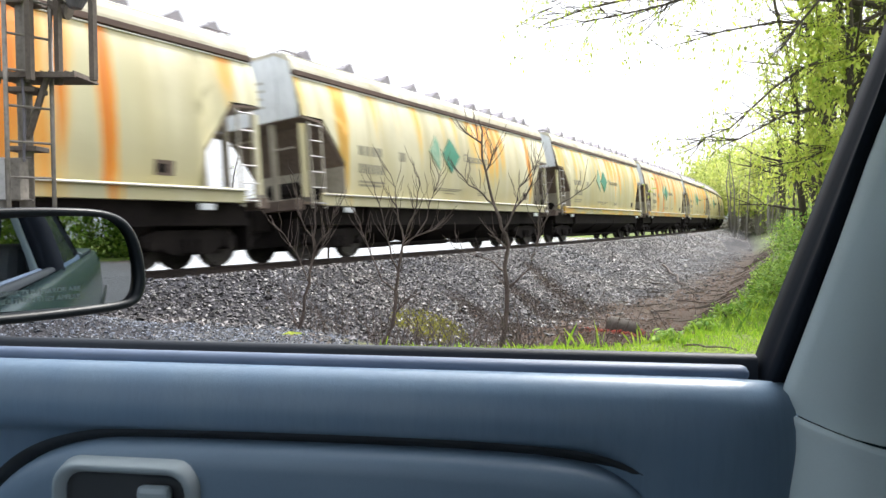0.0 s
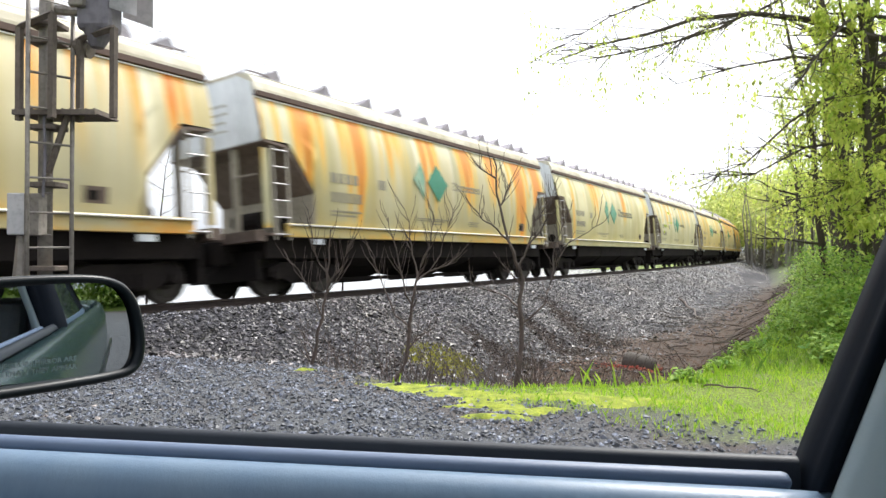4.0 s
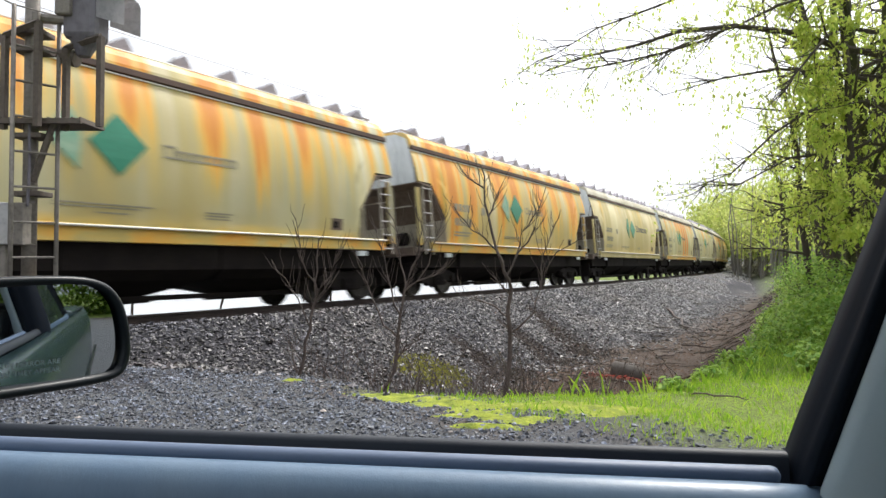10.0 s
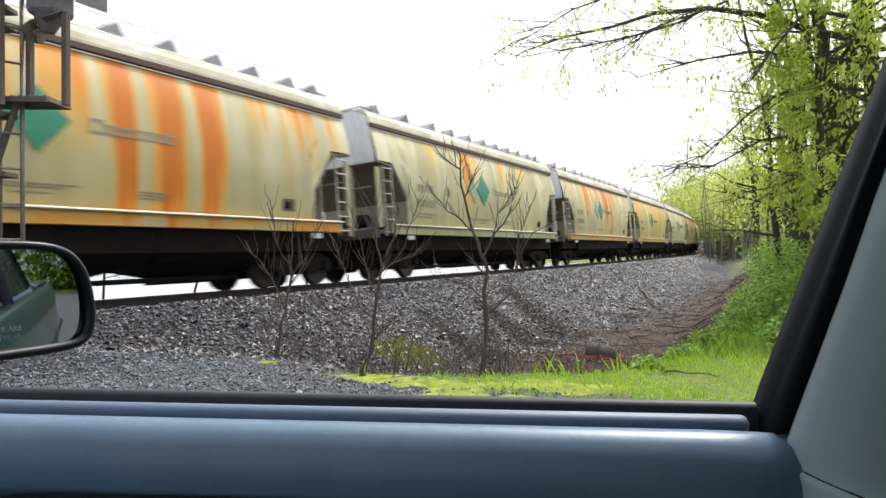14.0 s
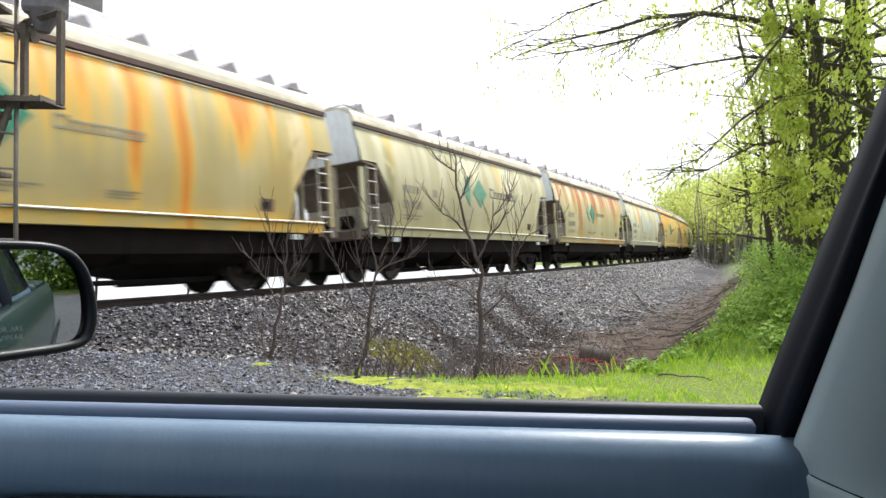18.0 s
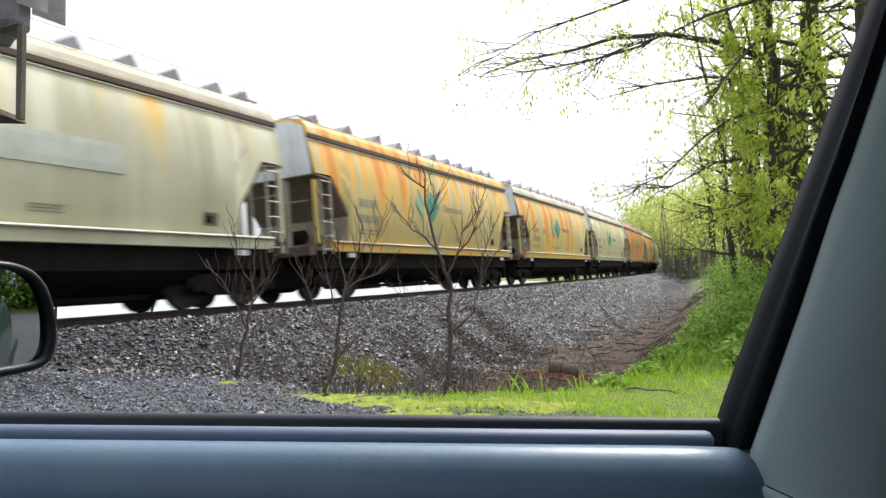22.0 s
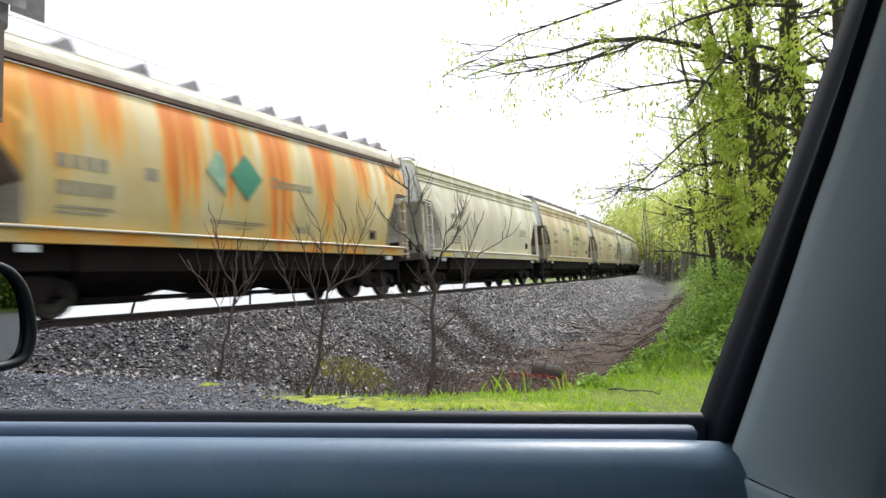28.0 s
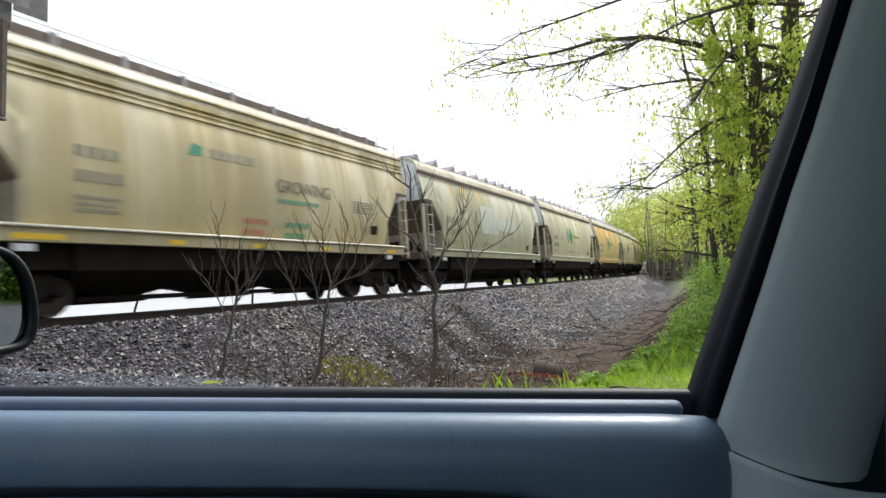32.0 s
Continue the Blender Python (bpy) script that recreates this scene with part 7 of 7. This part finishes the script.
def grass_blades():
    rng = np.random.default_rng(21)

    def field(n, x0, x1, y0, y1, test, h, name, label, mat, width=0.006):
        x, y = rng.uniform(x0, x1, n), rng.uniform(y0, y1, n)
        k = test(x, y)
        x, y = x[k], y[k]
        z = ground_z(x, y)
        m = len(x)
        hh = h * rng.lognormal(0, 0.4, m)
        a = rng.uniform(0, 6.28, m)
        ln = rng.normal(0, 0.35, (m, 2)) * hh[:, None]
        dx, dy = np.cos(a) * width, np.sin(a) * width
        v = np.stack([np.stack([x - dx, y - dy, z - 0.01], 1), np.stack([x + dx, y + dy, z - 0.01], 1), np.stack([x + ln[:, 0] * 0.4 + dx * 0.7, y + ln[:, 1] * 0.4 + dy * 0.7, z + hh * 0.6], 1), np.stack([x + ln[:, 0], y + ln[:, 1], z + hh], 1)], 1).reshape(-1, 3)
        q = np.arange(m)[:, None] * 4
        f = np.concatenate([q + [0, 1, 2], q + [0, 2, 3]], 1).reshape(-1, 3)
        tagged(mesh_part(name, raw_mesh(name, v.tolist(), f.tolist()), mat), label, "grass", kind="stuff")

    def lawn(x, y):
        e = np.interp(x, LOT_X, LOT_Y)
        edge = x - 1.0 + 1.1 * (y - 5.0) * (y < 6.6) + 0.6 * wob(x, y, 2.2, 4.0)
        return (y < e + 0.25) & (edge > rng.uniform(-0.5, 0.5, x.shape)) & (rng.random(x.shape) < 0.2 + 0.8 * (wob(x, y, 1.6, 9.0) > -0.25))
    field(34000, -0.6, 6.0, 4.2, 9.5, lawn, 0.032, "verge_grass", "short bright green grass on the verge", M_GRASS, 0.005)
    field(1700, 0.6, 5.4, 5.3, 9.0, lambda x, y: (np.abs(y - np.interp(x, LOT_X, LOT_Y)) < 0.5) & (wob(x, y, 3.0, 3.0) > 0.25), 0.12, "tall_grass", "taller grass tufts at the ditch edge", M_GRASS, 0.005)
    field(7000, -1.1, 0.6, 11.3, 13.2, lambda x, y: ((x + 0.25) / 0.75) ** 2 + ((y - 12.25) / 0.85) ** 2 < rng.uniform(0.3, 1.1, x.shape), 0.04, "yellow_herbs", "yellow-green mossy herbs on the ballast slope", M_HERB, 0.008)
    field(9000, 1.8, 9.0, 6.0, 17.0, lambda x, y: (np.abs(y - np.interp(x, LOT_X, LOT_Y) - 0.12 + 0.35 * wob(x, y, 2.6, 6.0)) < 0.38) & (wob(x, y, 4.0, 1.0) > -0.3), 0.10, "edge_grass", "ragged grass along the ditch edge", M_GRASS, 0.006)
    field(9000, 3.0, 9.0, 6.5, 16.0, lambda x, y: (y < np.interp(x, LOT_X, LOT_Y) + 0.8) & (y > np.interp(x, LOT_X, LOT_Y) - 2.5), 0.09, "bank_grass", "rough grass and herbs on the ditch bank", M_LEAFDARK, 0.009)


grass_blades()


def moss():
    rng = random.Random(31)
    spots = [(-0.55, 6.0, 0.35, 0.22), (-0.30, 5.85, 0.42, 0.16), (0.05, 5.65, 0.5, 0.2), (0.45, 5.45, 0.5, 0.2), (0.25, 5.15, 0.35, 0.16), (0.85, 5.5, 0.45, 0.2), (0.55, 4.95, 0.3, 0.14),  (1.3, 5.3, 0.5, 0.25), (-1.55, 6.75, 0.14, 0.08), (3.9, 10.4, 0.4, 0.3), (0.3, 4.75, 0.3, 0.1)]
    for i, (x, y, w, d) in enumerate(spots):
        bm = bmesh.new()
        rows = []
        nr, na = 6, 22
        for k in range(nr):
            q = (k + 0.15) / (nr - 0.85)
            r = []
            for j in range(na):
                a = 2 * math.pi * j / na
                wv = 1 + 0.22 * math.sin(3 * a + i) + 0.15 * math.sin(7 * a + 2 * i)
                px, py = x + w * q * wv * math.cos(a), y + d * q * wv * math.sin(a)
                r.append((px, py))
            rows.append((q, r))
        flat = np.array([p for q, r in rows for p in r])
        z = ground_z(flat[:, 0], flat[:, 1]).reshape(nr, na)
        loft(bm, [[(p[0], p[1], z[k][j] + 0.028 * (1 - q ** 2) - 0.006 + rng.uniform(-0.003, 0.003)) for j, p in enumerate(r)] for k, (q, r) in enumerate(rows)], closed=True)
        tagged(part("moss_patch", bm, M_MOSS, smooth=True), "soft yellow-green moss cushion on the gravel edge", "moss", "moss patches")


moss()


def driftwood():
    rng = random.Random(5)
    lines = [("fallen_branch", [(9.6, 28.6), (8.9, 25.2), (8.3, 22.6)], 0.05, "dark fallen branch at the foot of the ballast"), ("stick", [(2.05, 11.2), (2.4, 11.3), (2.8, 11.35)], 0.018, "bleached stick in the ditch"),
             ("stick", [(3.75, 12.3), (3.9, 11.9), (4.0, 11.5)], 0.018, "bleached stick in the ditch"), ("stick", [(4.86, 15.3), (5.3, 15.5), (5.75, 15.95)], 0.025, "grey dead branch in the ditch"), ("stick", [(8.3, 22.1), (7.9, 20.8), (7.6, 19.6)], 0.022, "bleached stick in the ditch"),
             ("stick", [(13.7, 31.5), (13.5, 29.5), (13.8, 28.2)], 0.04, "grey dead branch in the ditch"), ("stick", [(2.2, 6.0), (2.4, 5.75), (2.55, 5.6)], 0.010, "thin dark stick in the grass"), ("stick", [(3.0, 12.0), (3.4, 11.8), (3.9, 12.0)], 0.014, "grey dead branch in the ditch"),
             ("stick", [(6.2, 17.4), (6.9, 17.2), (7.6, 17.6)], 0.022, "grey dead branch in the ditch")]
    for name, pts, r, words in lines:
        k = np.linspace(0, 2, 9)
        p = np.stack([np.interp(k, (0, 1, 2), [q[0] for q in pts]), np.interp(k, (0, 1, 2), [q[1] for q in pts])], 1) + np.array([[rng.gauss(0, r), rng.gauss(0, r)] for _ in k])
        z = ground_z(p[:, 0], p[:, 1])
        bm = bmesh.new()
        tube(bm, [(a, b, c + r + rng.uniform(0, 0.03)) for (a, b), c in zip(p, z)], [r * (1 - 0.08 * i) for i in range(9)], 6)
        tagged(part(name, bm, M_TWIG if "bleached" not in words else M_CONCRETE), words, "branch")
    nr = np.random.default_rng(6)
    c = np.stack([nr.normal(3.3, 0.26, 1100), nr.normal(12.7, 0.22, 1100), np.zeros(1100)], 1)
    c[:, 2] = ground_z(c[:, 0], c[:, 1]) + 0.03
    tagged(mesh_part("red_leaf_litter", leaves_mesh("red_leaf_litter", c, 0.042, nr, 0.4), M_DEADLEAF), "reddish dead leaves round the culvert pipe", "leaf litter", kind="stuff")
    n = 13000
    s, d = nr.uniform(-2, 7.5, n) ** 2 * np.sign(1) * 0.9 + nr.uniform(-3, 1, n), nr.normal(8.6, 1.2, n)
    p = np.array([along(a, b)[:2] for a, b in zip(s, d)])
    c = np.concatenate([p, (ground_z(p[:, 0], p[:, 1]) + 0.02)[:, None]], 1)
    tagged(mesh_part("brown_litter", leaves_mesh("brown_litter", c, 0.04, nr, 0.2), leafy("brown_litter", (0.055, 0.034, 0.026), (0.165, 0.112, 0.086), 0.05, 0.0)), "brown dead leaves on the ditch floor", "leaf litter", kind="stuff")


driftwood()

pr = np.random.default_rng(44)
px, py = pr.uniform(-3.4, 0.2, 34), pr.uniform(4.0, 6.6, 34)
stone_field("pale_pebbles", px, py, 0.017 * pr.lognormal(0, 0.3, 34), grain("pale_pebble", (0.30, 0.27, 0.25), (0.42, 0.37, 0.34), 0.6, fine=60, coarse=9, bump=0.1), "few pale pebbles on the dark gravel", lift=0.5, seed=6)


def ditch_twigs():
    rng = random.Random(9)
    bm = bmesh.new()
    for i in range(420):
        s, d = rng.uniform(-1, 30), rng.gauss(8.4, 1.4)
        x, y, h = along(s, d)
        a, ln, r = rng.uniform(0, 6.28), rng.uniform(0.15, 0.9), rng.uniform(0.004, 0.016)
        p = np.array([(x + math.cos(a) * ln * k + rng.gauss(0, 0.03), y + math.sin(a) * ln * k + rng.gauss(0, 0.03)) for k in (-0.5, 0, 0.5)])
        z = ground_z(p[:, 0], p[:, 1])
        tube(bm, [(u, v, w + 0.015 + rng.uniform(0, 0.05)) for (u, v), w in zip(p, z)], [r, r * 0.9, r * 0.5], 4, cap=False)
    tagged(part("ditch_twigs", bm, M_BARK), "small fallen twigs on the ditch floor", "twigs", kind="stuff")


ditch_twigs()

# concrete culvert end in the ditch
z0 = float(ground_z(np.array([3.9]), np.array([12.9]))[0])
bm = bmesh.new()
prof = [(0.17, 0.0), (0.21, 0.06), (0.215, 0.28), (0.20, 0.31), (0.195, 0.6), (0.15, 0.61), (0.145, 0.02)]
rows = []
for k in range(19):
    a = 2 * math.pi * k / 18
    rows.append([(w, math.cos(a) * r, math.sin(a) * r) for r, w in prof])
loft(bm, rows)
bmesh.ops.recalc_face_normals(bm, faces=bm.faces[:])
culvert = tagged(part("culvert_pipe", bm, M_CONCRETE, smooth=True, at=pose(3.24, 12.98, z0 + 0.11, 0, 10, -22)), "broken grey concrete culvert pipe in the ditch", "pipe")


def motions():
    slack = ((0, 1.0), (2, 0.28), (3.5, 0.18), (6, -0.22), (9, -0.36), (11, -0.7), (13, -0.72), (17, -0.42), (19, -0.5), (21, -0.42), (23, -0.47), (25, -0.3), (28, -0.06), (32, 0.52))
    ts = [i * 0.5 for i in range(65)]
    for i, car in TRAIN.items():
        rows = []
        for t in ts:
            s = i * CAR - 1.125 - 12.10 * t + float(np.interp(t, [a for a, b in slack], [b for a, b in slack]))
            a, b = along(s), along(s + CAR)
            h = math.atan2(b[1] - a[1], b[0] - a[0])
            rows.append((t, pose((a[0] + b[0]) / 2, (a[1] + b[1]) / 2, RAIL_Z, -math.degrees(BANK), 0, math.degrees(h))))
        walk(car, rows)
    # wheels turn with the speed of the train; all axles of one kind share the same turning
    lead = {}
    for car in TRAIN.values():
        for o in car.children_recursive:
            if o.get("axle") is None:
                continue
            k = o["axle"]
            if k not in lead:
                q = -0.885 if k == 0 else 0.885
                turn = -12.10 / 0.46
                walk(o, [(f / FPS, pose(q, 0, 0.46, 0, math.degrees(turn * f / FPS) % 360, 0)) for f in range(0, 32 * FPS + 1)])
                lead[k] = o
            else:
                o.rotation_mode = "QUATERNION"
                ad = o.animation_data_create()
                ad.action = lead[k].animation_data.action
                ad.action_slot = lead[k].animation_data.action_slot


motions()
